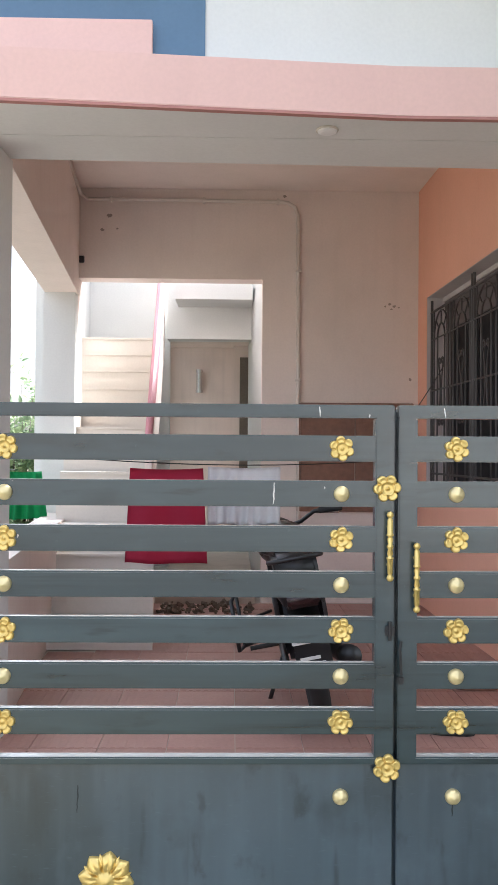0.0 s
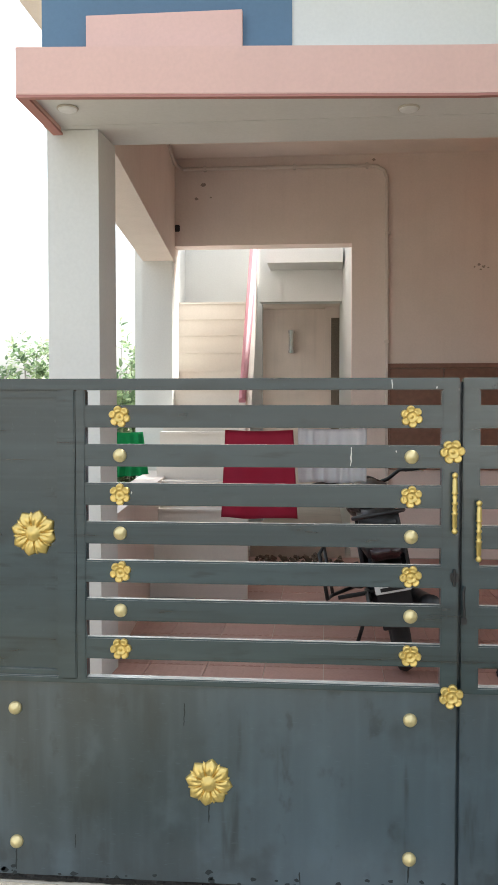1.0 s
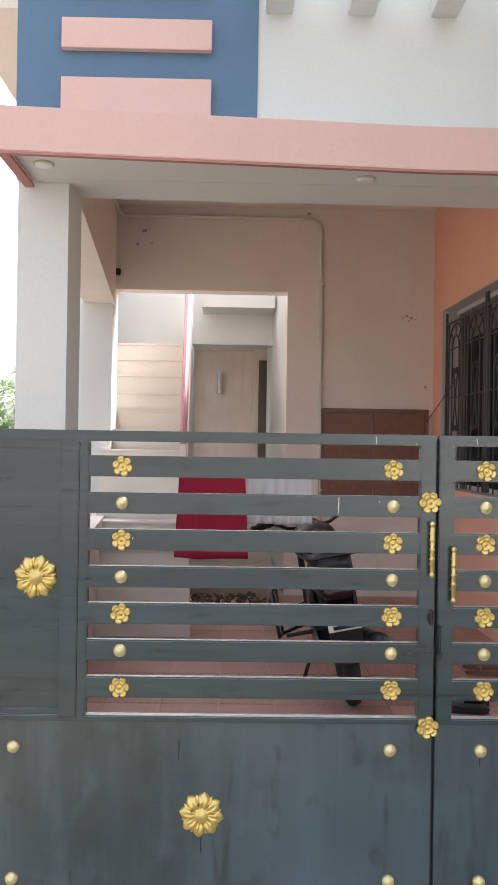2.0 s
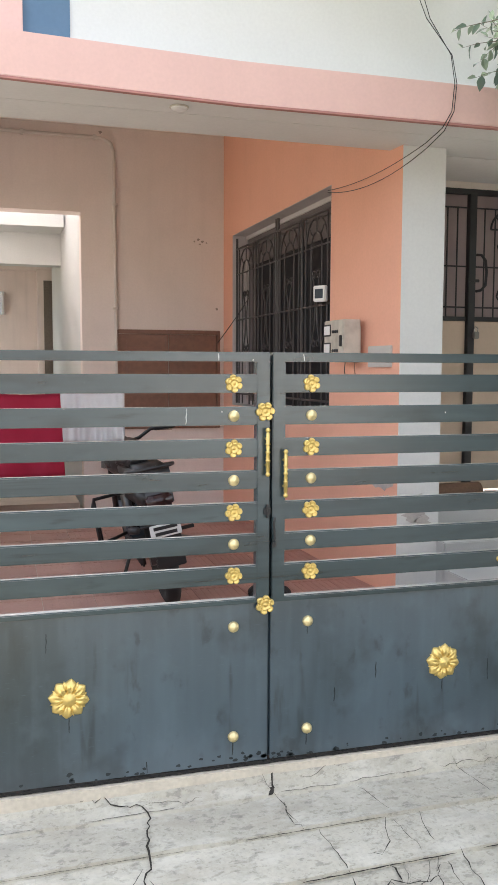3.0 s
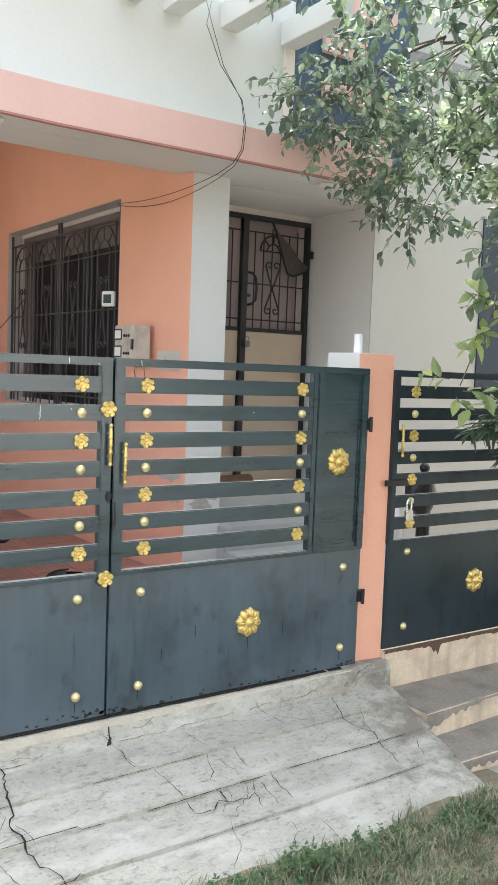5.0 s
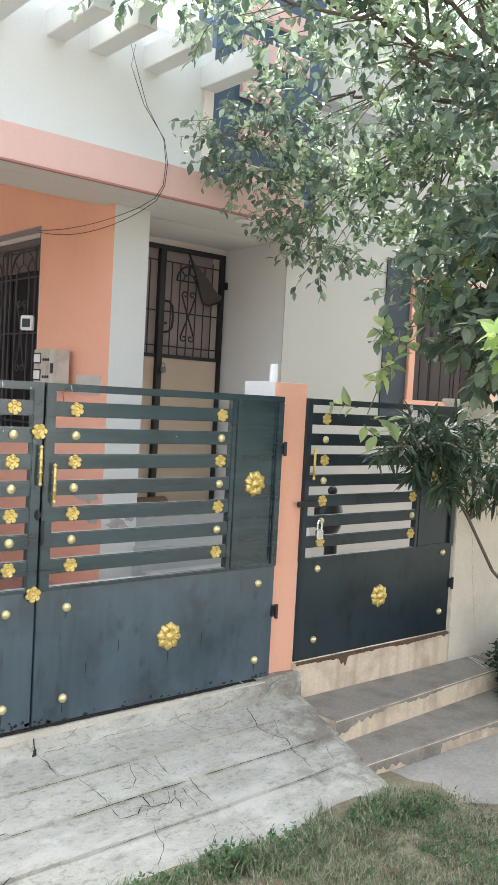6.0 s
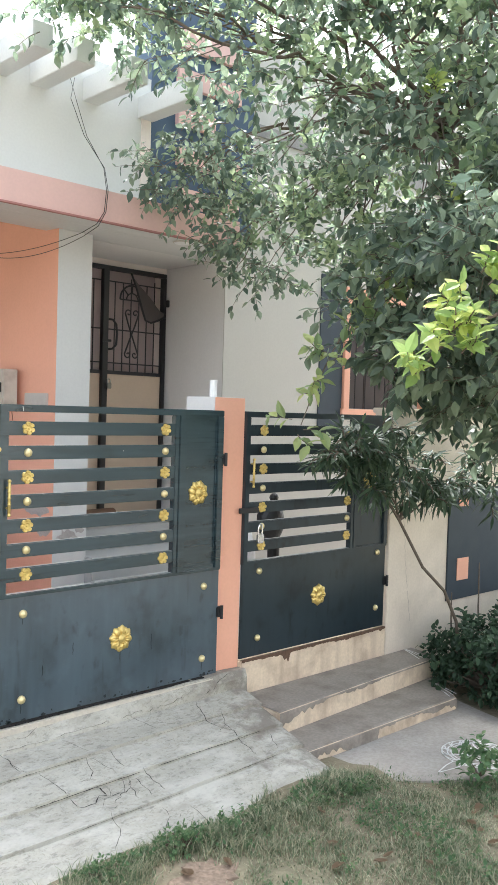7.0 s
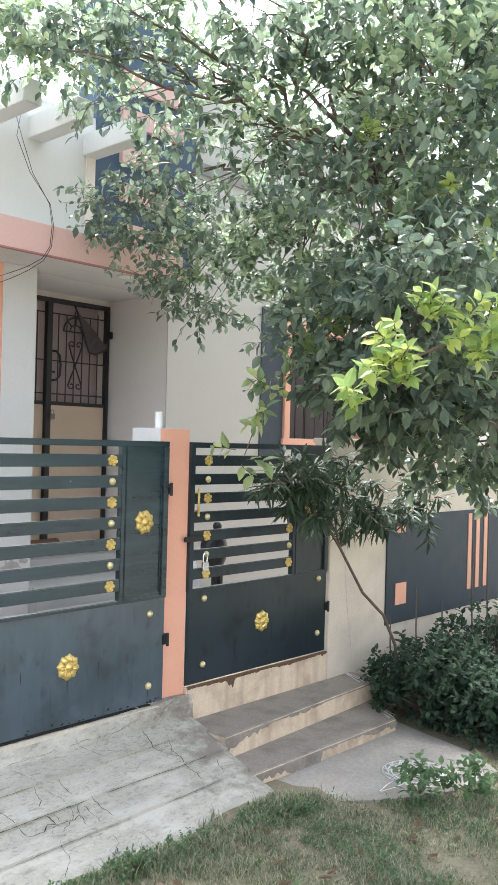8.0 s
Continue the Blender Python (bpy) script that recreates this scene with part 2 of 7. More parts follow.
REVEAL = material("grey_plaster", (0.60, 0.555, 0.55), 0.9, stain=0.25)
DAMP = material("damp_plaster", (0.50, 0.46, 0.43), 0.9, grain=0.25, stain=0.4, stain_scale=8)
CRACK = material("crack_dirt", (0.030, 0.027, 0.023), 1.0)
TREAD = material("worn_tread_cement", (0.33, 0.29, 0.25), 0.9, grain=0.3, stain=0.75, stain_scale=6, bump=0.4, stain_color=(0.13, 0.11, 0.095))
SLAB = material("grey_cement", (0.34, 0.325, 0.305), 0.85, grain=0.25, stain=0.45, stain_scale=5, bump=0.3, stain_color=(0.14, 0.125, 0.115))
YELLOW = material("yellow_wash", (0.76, 0.63, 0.475), 0.85, grain=0.2, stain=0.95, stain_scale=5, streak=0.5, bump=0.3, stain_color=(0.30, 0.205, 0.145))
COMPOUND = material("compound_wash", (0.74, 0.65, 0.54), 0.85, grain=0.12, stain=0.35, stain_scale=4, streak=0.07, bump=0.3, stain_color=(0.36, 0.31, 0.25))
TILE = material("red_tile", (0.42, 0.235, 0.195), 0.45, grain=0.15, stain=0.3, vary=0.12, stain_color=(0.30, 0.20, 0.17))
GRANITE = material("grey_granite", (0.44, 0.44, 0.43), 0.45, grain=0.15, grain_scale=150, stain=0.25)
WOOD = material("brown_wood", (0.25, 0.125, 0.08), 0.5, grain=0.3, grain_scale=20, stain=0.3)
PLY = material("tan_board", (0.58, 0.455, 0.34), 0.6, stain=0.2)
METERBOX = material("meter_box_paint", (0.60, 0.55, 0.47), 0.6, stain=0.6, stain_scale=9, streak=0.5, stain_color=(0.2, 0.16, 0.12))
PVC = material("pvc_grey", (0.66, 0.60, 0.54), 0.6)
PLASTIC = material("white_plastic", (0.8, 0.8, 0.78), 0.4)
CHROME = material("chrome", (0.75, 0.75, 0.75), 0.18, metal=1.0, stain=0.1)
BLACK = material("black_plastic", (0.014, 0.014, 0.015), 0.4)
RUBBER = material("rubber", (0.02, 0.02, 0.02), 0.85)
RED_CLOTH = material("crimson_cloth", (0.46, 0.028, 0.075), 0.9, grain=0.1, grain_scale=300)
WHITE_CLOTH = material("white_cloth", (0.88, 0.88, 0.90), 0.9, grain=0.08, grain_scale=300)
GREEN_CLOTH = material("green_cloth", (0.01, 0.26, 0.09), 0.85, grain=0.1, grain_scale=300)
GRASSY = material("grassy_soil", (0.225, 0.20, 0.13), 0.95, grain=0.5, grain_scale=40, stain=0.7, stain_scale=2.0, bump=0.8, bump_scale=60,
                  stain_color=(0.24, 0.185, 0.13))
BARK = material("bark", (0.16, 0.125, 0.095), 0.9, grain=0.4, bump=0.6)
LEAF = leaf_material("tree_leaf", (0.068, 0.105, 0.074), (0.225, 0.285, 0.180), 0.30, 0.54)
LEAF_FRESH = leaf_material("fresh_leaf", (0.12, 0.185, 0.095), (0.31, 0.375, 0.19), 0.36, 0.52)
LEAF_WEED = leaf_material("weed_leaf", (0.07, 0.14, 0.06), (0.15, 0.22, 0.10), 0.85, 0.4)
LEAF_YOUNG = leaf_material("young_leaf", (0.21, 0.32, 0.08), (0.50, 0.55, 0.13), 0.38, 0.48)
LEAF_TRAIL = leaf_material("trailing_leaf", (0.17, 0.25, 0.10), (0.42, 0.47, 0.16), 0.38, 0.5)
LEAF_DARK = leaf_material("bush_leaf", (0.020, 0.046, 0.024), (0.050, 0.098, 0.048), 0.75, 0.3)
LEAF_LONG = leaf_material("oleander_leaf", (0.028, 0.056, 0.030), (0.085, 0.13, 0.07), 0.5, 0.3)
GRASS = leaf_material("grass_blade", (0.115, 0.16, 0.085), (0.42, 0.39, 0.27), 0.7)
DRY = leaf_material("dry_leaf", (0.13, 0.08, 0.05), (0.28, 0.20, 0.13), 0.8)


# ---- mesh helpers ----
def part(name, bm, mat, parent=None, label=""):
    """Links a bmesh as one mesh object, under a thing or part if given."""
    bmesh.ops.recalc_face_normals(bm, faces=bm.faces)
    me = bpy.data.meshes.new(name)
    bm.to_mesh(me)
    bm.free()
    me.materials.append(mat)
    ob = new(name, me)
    if parent:
        ob.parent = parent
    if label:
        tagged(ob, label)
    return ob


def thing(name, at, label, category, group=""):
    """An Empty at the base of a thing; parts hold world places less this base."""
    ob = new(name)
    ob.empty_display_size = 0.05
    ob.location = at
    return tagged(ob, label, category, group)


def moved(bm, v):
    bmesh.ops.translate(bm, verts=bm.verts, vec=v)
    return bm


def box(x0, x1, y0, y1, z0, z1, bevel=0.0, bm=None):
    out = bm or bmesh.new()
    r = bmesh.ops.create_cube(out, size=1.0)
    for v in r["verts"]:
        v.co = Vector((x0 + (v.co.x + 0.5) * (x1 - x0), y0 + (v.co.y + 0.5) * (y1 - y0), z0 + (v.co.z + 0.5) * (z1 - z0)))
    if bevel:
        es = list({e for v in r["verts"] for e in v.link_edges})
        bmesh.ops.bevel(out, geom=es, offset=bevel, segments=2, affect="EDGES")
    return out


def prism(pts, z0, z1, bm=None, bevel=0.0):
    """Extrudes a plan outline (x, y) from z0 to z1."""
    out = bm or bmesh.new()
    lo = [out.verts.new((x, y, z0)) for x, y in pts]
    hi = [out.verts.new((x, y, z1)) for x, y in pts]
    fs = [out.faces.new(lo[::-1]), out.faces.new(hi)]
    for i in range(len(pts)):
        j = (i + 1) % len(pts)
        fs.append(out.faces.new((lo[i], lo[j], hi[j], hi[i])))
    if bevel:
        bmesh.ops.bevel(out, geom=list({e for f in fs for e in f.edges}), offset=bevel, segments=2, affect="EDGES")
    return out


def side_prism(pts, x0, x1, bm=None):
    """Extrudes a side outline (y, z) from x0 to x1."""
    out = bm or bmesh.new()
    lo = [out.verts.new((x0, y, z)) for y, z in pts]
    hi = [out.verts.new((x1, y, z)) for y, z in pts]
    out.faces.new(lo[::-1])
    out.faces.new(hi)
    for i in range(len(pts)):
        j = (i + 1) % len(pts)
        out.faces.new((lo[i], lo[j], hi[j], hi[i]))
    return out


def tube(points, radius, sides=8, bm=None, taper=None):
    """A round bar along points, with closed ends. taper: end radius."""
    out = bm or bmesh.new()
    pts = [Vector(p) for p in points]
    rings = []
    for i, p in enumerate(pts):
        d = (pts[min(i + 1, len(pts) - 1)] - pts[max(i - 1, 0)]).normalized()
        a = d.orthogonal().normalized() if i == 0 else (rings_a - d * rings_a.dot(d)).normalized()
        rings_a = a
        c = d.cross(a)
        r = radius if taper is None else radius + (taper - radius) * i / (len(pts) - 1)
        rings.append([out.verts.new(p + (a * math.cos(2 * math.pi * k / sides) + c * math.sin(2 * math.pi * k / sides)) * r) for k in range(sides)])
    for u, v in zip(rings, rings[1:]):
        for k in range(sides):
            out.faces.new((u[k], u[(k + 1) % sides], v[(k + 1) % sides], v[k]))
    out.faces.new(rings[0][::-1])
    out.faces.new(rings[-1])
    return out


def arc_points(cx, cz, r, a0, a1, n, y):
    return [(cx + r * math.cos(radians(a0 + (a1 - a0) * i / n)), y, cz + r * math.sin(radians(a0 + (a1 - a0) * i / n))) for i in range(n + 1)]


def lathe(profile, sides=16, bm=None):
    """Turns (radius, height) pairs round the y axis; height runs towards -y."""
    out = bm or bmesh.new()
    rings = []
    for r, h in profile:
        if r < 1e-5:
            rings.append([out.verts.new((0, -h, 0))])
        else:
            rings.append([out.verts.new((r * math.cos(2 * math.pi * k / sides), -h, r * math.sin(2 * math.pi * k / sides))) for k in range(sides)])
    for u, v in zip(rings, rings[1:]):
        for k in range(sides):
            q = [u[k % len(u)], u[(k + 1) % len(u)], v[(k + 1) % len(v)], v[k % len(v)]]
            q = list(dict.fromkeys(q))
            if len(q) > 2:
                out.faces.new(q)
    return out


def structure(name, bm, mat, label, category):
    return tagged(part(name, bm, mat), label, category, kind="structure")


def wall_with_hole(x0, x1, y0, y1, z0, z1, hx0, hx1, hz0, hz1):
    """A wall along x with one rectangular opening through it; an opening from the floor has hz0 = z0."""
    bm = bmesh.new()
    box(x0, hx0, y0, y1, z0, z1, bm=bm)
    box(hx1, x1, y0, y1, z0, z1, bm=bm)
    box(hx0, hx1, y0, y1, hz1, z1, bm=bm)
    if hz0 > z0 + 1e-4:
        box(hx0, hx1, y0, y1, z0, hz0, bm=bm)
    bmesh.ops.remove_doubles(bm, verts=bm.verts, dist=1e-5)
    inner = [f for f in bm.faces if sum(1 for e in f.edges if len(e.link_faces) > 2) == 4]
    bmesh.ops.delete(bm, geom=[f for f in inner], context="FACES_ONLY")
    return bm

# ---- ground, ramp, steps ----
FLOOR = 0.03


def ground_z(x, y):
    """The earth's height: a little uneven before the house, falling towards the steps and the road."""
    near = -1.6 < y < 1.9 and -2.6 < x < 6.6
    z = -0.31 + (0.022 * noise.noise((x * 1.7, y * 1.7, 3.1)) + 0.012 * noise.noise((x * 5, y * 5, 1.0)) if near else 0.0)
    z += 0.022 * max(0.0, 1 - abs(y - 1.27) / 0.22) * max(0.0, min(1.0, (2.0 - x) / 0.15))
    return z - 0.03 * max(0.0, min(1.0, (1.2 - y) / 2.5)) - 0.045 * max(0.0, min(1.0, (x - 1.7) / 0.7))


def ground_sheet():
    bm = bmesh.new()
    xs = [-60, -20, -8, -4] + [-2.5 + 0.25 * i for i in range(37)] + [9, 12, 20, 60]
    ys = [-60, -20, -8, -4, -2.5] + [-1.5 + 0.25 * i for i in range(10)] + [0.9, 1.0, 1.1, 1.2, 1.3, 1.4, 1.5, 1.75, 2.0, 2.3, 4, 8, 12, 20, 60, 120]
    rows = []
    for y in ys:
        row = []
        for x in xs:
            row.append(bm.verts.new((x, y, ground_z(x, y))))
        rows.append(row)
    for a, b in zip(rows, rows[1:]):
        for i in range(len(xs) - 1):
            bm.faces.new((a[i], a[i + 1], b[i + 1], b[i]))
    return bm


structure("ground", ground_sheet(), GRASSY, "patchy dry grass and bare earth ground", "ground")

# ramp cast in bands, each lapping a little over the one before it
RAMP = [(2.19, -0.072), (1.968, -0.137), (1.781, -0.192), (1.601, -0.245), (1.22, -0.358)]
LIP = 0.015


def ramp_skew(x):
    """The bands run a few degrees off the gate's line."""
    return 0.038 * (x - 0.6) / 1.4


def ramp_edge(y):
    """The ramp's side edge beside the steps."""
    return 2.075 - 0.085 * max(0.0, min(1.0, (2.2 - y) / 0.75))


def ramp_band(y1, z1, y0, z0, lip):
    bm = bmesh.new()
    n = 44
    x0 = -2.2
    top, back = [], []
    for i in range(n + 1):
        xa, xb = x0 + (ramp_edge(y0) - x0) * i / n, x0 + (ramp_edge(y1) - x0) * i / n
        w = 0.010 * noise.noise((xa * 2.3, y0 * 3, 0)) + 0.007 * noise.noise((xa * 11, y0 * 3, 5))
        rough = i == n and 0.012 or 0.0
        top.append(bm.verts.new((xa - rough, y0 + w + ramp_skew(xa), z0 + lip * (0.75 + 0.6 * noise.noise((xa * 4, y0 * 9, 2))) - rough)))
        back.append(bm.verts.new((xb - rough, y1 + 0.02 + ramp_skew(xb), z1 - 0.002 + 0.003 * noise.noise((xb * 5, 4, 2)) - rough)))
    low = [bm.verts.new((v.co.x, v.co.y + 0.006, v.co.z - lip - 0.10)) for v in top]
    for i in range(n):
        bm.faces.new((top[i], top[i + 1], back[i + 1], back[i]))
        bm.faces.new((low[i], low[i + 1], top[i + 1], top[i]))
    e = bm.verts.new((back[n].co.x + 0.012, back[n].co.y, z1 - 0.5))
    g = bm.verts.new((top[n].co.x + 0.012, top[n].co.y, z0 - 0.5))
    bm.faces.new((top[n], g, e, back[n]))
    return bm


ramp = tagged(new("ramp"), "worn cracked grey concrete ramp before the gate", "ramp", kind="structure")
for (ya, za), (yb, zb) in zip(RAMP, RAMP[1:]):
    part("concrete_band", ramp_band(ya, za, yb, zb, LIP), CONCRETE, ramp)


def fillet_profile(x):
    """Rough mortar laid against the sill, steeper than the ramp below it, rising towards the post."""
    up = 0.020 * (min(x, 1.83) - 0.6)
    j = noise.noise((x * 7, 2, 1))
    k = noise.noise((x * 17, 5, 1))
    return [(2.44, -0.016 + up + 0.004 * k), (2.176, -0.017 + up + 0.006 * j), (2.158, -0.052 + up * 0.6 + 0.004 * k), (2.126 + ramp_skew(x) + 0.012 * j, -0.081 + 0.003 * j), (2.118 + ramp_skew(x) + 0.012 * j, -0.15)]


def fillet_band():
    bm = bmesh.new()
    n = 110
    rows = []
    for i in range(n + 1):
        x = -2.2 + 4.27 * i / n
        rows.append([bm.verts.new((x, y, z)) for y, z in fillet_profile(x)])
    for a, b in zip(rows, rows[1:]):
        for k in range(4):
            bm.faces.new((a[k], a[k + 1], b[k + 1], b[k]))
    e = rows[-1]
    foot = [bm.verts.new((e[0].co.x, e[0].co.y, -0.5)), bm.verts.new((e[4].co.x, e[4].co.y, -0.5))]
    bm.faces.new((e[0], e[1], e[2], e[3], e[4], foot[1], foot[0]))
    return bm


part("mortar_fillet", fillet_band(), CONCRETE, ramp)
structure("sill", box(-0.90, 1.83, 2.170, 2.43, -0.3, 0.0, 0.004), SILL, "cream washed sill under the main gate", "sill")


def dirt_gap_line():
    """Black ragged strip between the sill and the gate's foot: packed dirt and the gap's shade in one."""
    bm = bmesh.new()
    n = 420
    rows = []
    for i in range(n + 1):
        x = -0.84 + 2.62 * i / n
        top = 0.010 + 0.006 * noise.noise((x * 9, 1, 3)) + 0.011 * noise.noise((x * 31, 2, 3)) + 0.006 * noise.noise((x * 80, 2, 3))
        low = max(0.003, fillet_profile(x)[1][1] - 0.002) + 0.003 * noise.noise((x * 23, 6, 8))
        rows.append([bm.verts.new(p) for p in ((x, 2.40, top), (x, 2.1885, top), (x, 2.186 + 0.003 * noise.noise((x * 11, 6, 3)), low), (x, 2.40, low - 0.004))])
    for a, b in zip(rows, rows[1:]):
        for k in range(4):
            bm.faces.new((a[k], a[(k + 1) % 4], b[(k + 1) % 4], b[k]))
    bm.faces.new(rows[0])
    bm.faces.new(rows[-1][::-1])
    return bm


structure("dirt", dirt_gap_line(), material("dirt_and_gap_dark", (0.013, 0.012, 0.011), 1.0), "black packed dirt and gap shade under the gate", "dirt")


def ramp_z(y):
    for (ya, za), (yb, zb) in zip(RAMP, RAMP[1:]):
        if yb <= y <= ya:
            s = (ya - y) / (ya - yb)
            return za + (zb + LIP - za) * s + 0.001
    return RAMP[0][1] + 0.012 if y > RAMP[0][0] else RAMP[-1][1]


def surface_z(x, y):
    """Height of the ramp or of the mortar above it."""
    z = ramp_z(y - ramp_skew(x))
    rows = fillet_profile(x)
    for (ya, za), (yb, zb) in zip(rows, rows[1:4]):
        if yb <= y <= ya:
            return max(z, za + (zb - za) * (ya - y) / (ya - yb))
    return z


def crack(points, width, jag=0.0045, name="crack"):
    """A dark jagged crack that lies on the ramp."""
    r = random.Random(len(points) + int(points[0][0] * 100))
    fine = []
    for (ax, ay), (bx, by) in zip(points, points[1:]):
        k = max(2, int(math.hypot(bx - ax, by - ay) / 0.02))
        for i in range(k):
            s = i / k
            fine.append((ax + (bx - ax) * s + r.uniform(-jag, jag), ay + (by - ay) * s + r.uniform(-jag, jag)))
    fine.append(points[-1])
    bm = bmesh.new()
    prev = None
    for i, (x, y) in enumerate(fine):
        w = width * r.uniform(0.4, 1.2) * (0.3 if i in (0, len(fine) - 1) else 1)
        j = min(i + 1, len(fine) - 1)
        dx, dy = fine[j][0] - fine[j - 1][0], fine[j][1] - fine[j - 1][1]
        d = math.hypot(dx, dy) or 1
        nx, ny = -dy / d * w / 2, dx / d * w / 2
        zz = surface_z(x, y) + 0.003
        pair = [bm.verts.new((x + nx, y + ny, zz)), bm.verts.new((x - nx, y - ny, zz))]
        if prev:
            bm.faces.new((prev[0], prev[1], pair[1], pair[0]))
        prev = pair
    part(name, bm, CRACK, ramp)


# unseen road and walls behind the camera, added to shape bounce and reflections
structure("road", box(-60, 60, -9.0, -2.2, -0.5, -0.33), material("unseen_road_tone", (0.11, 0.11, 0.105), 0.9, stain=0.3, bump=0.3), "unseen dark grey road added for the gate's reflections", "road")
structure("wall_opposite_left", box(-25, 2.3, -11.2, -11.0, -0.5, 4.6), material("unseen_wall_grey_tone", (0.46, 0.43, 0.39), 0.9, stain=0.4), "unseen grey wall added to tone the gate's reflections", "wall")
structure("wall_opposite", box(2.3, 7.3, -11.2, -11.0, -0.5, 4.6), material("unseen_wall_pale_tone", (0.76, 0.73, 0.67), 0.9, stain=0.3), "unseen pale wall added to bounce light at the porch", "wall")
structure("wall_opposite_dark", box(7.3, 25, -11.2, -11.0, -0.5, 6.5), material("unseen_wall_dark_tone", (0.085, 0.095, 0.075), 0.95, stain=0.5), "unseen dark wall added to dim light from the right", "wall")
# steps before the small gate, landing slab
threshold = structure("threshold", box(2.06, 3.372, 2.20, 2.50, -0.32, 0.040, 0.006), YELLOW, "stained yellow washed plinth under the small gate", "threshold")


def step_block(outline, z, name, label, seed, bare=0.0):
    """A step of skewed plan: washed riser, worn cement tread whose broken edge laps over the riser."""
    st = tagged(new(name), label, "step", kind="structure")
    (xa, ya), (xb, yb) = outline[0], outline[1]
    st.location = (xa, ya, -0.36)
    part("riser_block", moved(prism(outline, -0.40, z - 0.004), (-xa, -ya, 0.36)), YELLOW, st, "flaking yellow washed riser")
    bm = bmesh.new()
    n = 70
    rows = []
    for i in range(n + 1):
        s = i / n
        x, y = xa + (xb - xa) * s, ya + (yb - ya) * s
        chip = max(0.0, noise.noise((x * 1.7, seed, 1)) + 0.45 * noise.noise((x * 7, seed, 4)) + 0.45 * noise.noise((x * 31, seed, 4)) - (-0.72 if s < bare else -0.08 if s < 0.3 else 0.02))
        worn = 0.004 * noise.noise((x * 9, seed, 7))
        x1, y1 = outline[3][0] + (outline[2][0] - outline[3][0]) * s, outline[3][1] + (outline[2][1] - outline[3][1]) * s
        rows.append([bm.verts.new(p) for p in ((x1, y1, z), (x, y + 0.012, z + worn * 0.3), (x, y - 0.003, z - 0.008 + worn), (x, y - 0.004, z - 0.014 - 0.085 * min(chip, 0.85)), (x, y + 0.004, z - 0.016 - 0.085 * min(chip, 0.85)))])
    for a, b in zip(rows, rows[1:]):
        for k in range(4):
            bm.faces.new((a[k], a[k + 1], b[k + 1], b[k]))
    part("tread", moved(bm, (-xa, -ya, 0.36)), TREAD, st, "worn grey cement tread with chipped edge")
    return st


step_block([(2.03, 1.858), (3.635, 1.953), (3.665, 2.198), (2.03, 2.198)], -0.150, "upper_step", "upper entrance step with cement tread and yellow riser", 1.0)
step_block([(2.00, 1.612), (3.325, 1.607), (3.585, 1.960), (2.00, 1.865)], -0.272, "lower_step", "lower entrance step with cement tread and chipped yellow riser", 6.0, 0.42)
structure("landing_slab", prism([(1.95, 1.40), (2.20, 1.20), (2.42, 1.03), (2.75, 0.86), (3.16, 0.83), (3.33, 1.10), (3.42, 1.5), (3.62, 2.2), (1.95, 2.2)], -0.42, -0.343), LANDING,
          "grey cement landing slab at the foot of the steps", "paving")

# ---- compound wall and gate post ----
post = thing("gate_post", (1.95, 2.35, -0.05), "orange gate post with white side and pipe stub", "gate post")
bmp = moved(box(1.838, 2.058, 2.23, 2.475, -0.1, 1.517, 0.004), (-1.95, -2.35, 0.05))
part("post_body", bmp, WHITE, post, "white painted post body")
part("orange_face", moved(box(1.8385, 2.0575, 2.227, 2.2302, -0.09, 1.515, 0.001), (-1.95, -2.35, 0.05)), ORANGE, post, "orange painted front face")
part("pipe_stub", moved(tube([(1.906, 2.326, 1.51), (1.906, 2.326, 1.61)], 0.021, 12), (-1.95, -2.35, 0.05)), PLASTIC, post, "white plastic pipe stub")

WALL_Y = 2.20
structure("wall_compound", box(3.375, 9.0, WALL_Y, WALL_Y + 0.15, -0.4, 1.46, 0.004), COMPOUND, "cream washed compound wall with streaks", "wall")
structure("wall_compound_cap", box(3.37, 9.0, WALL_Y - 0.02, WALL_Y + 0.17, 1.46, 1.495, 0.006), COMPOUND, "thin cement cap of the compound wall", "trim")
structure("wall_panel", box(4.06, 9.0, WALL_Y - 0.012, WALL_Y + 0.0, 0.12, 0.93, 0.002), SLATE, "slate blue painted panel on the compound wall", "wall panel")
for x0, x1, z0, z1 in ((4.178, 4.326, 0.258, 0.42), (4.178, 4.30, 0.80, 0.86), (5.28, 5.34, 0.26, 0.90), (5.42, 5.48, 0.26, 0.90), (5.56, 5.62, 0.26, 0.90)):
    structure("trim", box(x0, x1, WALL_Y - 0.018, WALL_Y - 0.012, z0, z1, 0.001), ORANGE, "orange painted tile strip on the slate panel", "trim")
# outer wall left of the main gate
structure("wall_left_compound", box(-3.2, -0.87, 2.22, 2.36, -0.4, 1.5), COMPOUND, "cream compound wall beside the main gate", "wall")

# ---- house ----
BACK = 7.57
structure("floor", box(-3.0, 3.5, 2.505, 12.2, -0.3, FLOOR - 0.008), PALE, "cement bed of the porch floor", "floor")

# added pale floors, toned to bounce light into the entrance recess
structure("yard_floor", box(1.93, 3.5, 2.51, 3.64, -0.3, FLOOR - 0.004), PALE, "pale cement yard behind the side gate", "floor")
structure("yard_floor_side", box(3.5, 9.0, 2.352, 4.018, -0.3, 0.0), PALE, "pale cement yard beside the wing", "floor")

# front columns and beams at lintel height
structure("pillar_left", prism([(-1.128, 3.84), (-0.884, 3.85), (-0.872, 4.13), (-1.116, 4.12)], -0.2, 2.672), WHITE, "white painted porch pillar", "pillar")
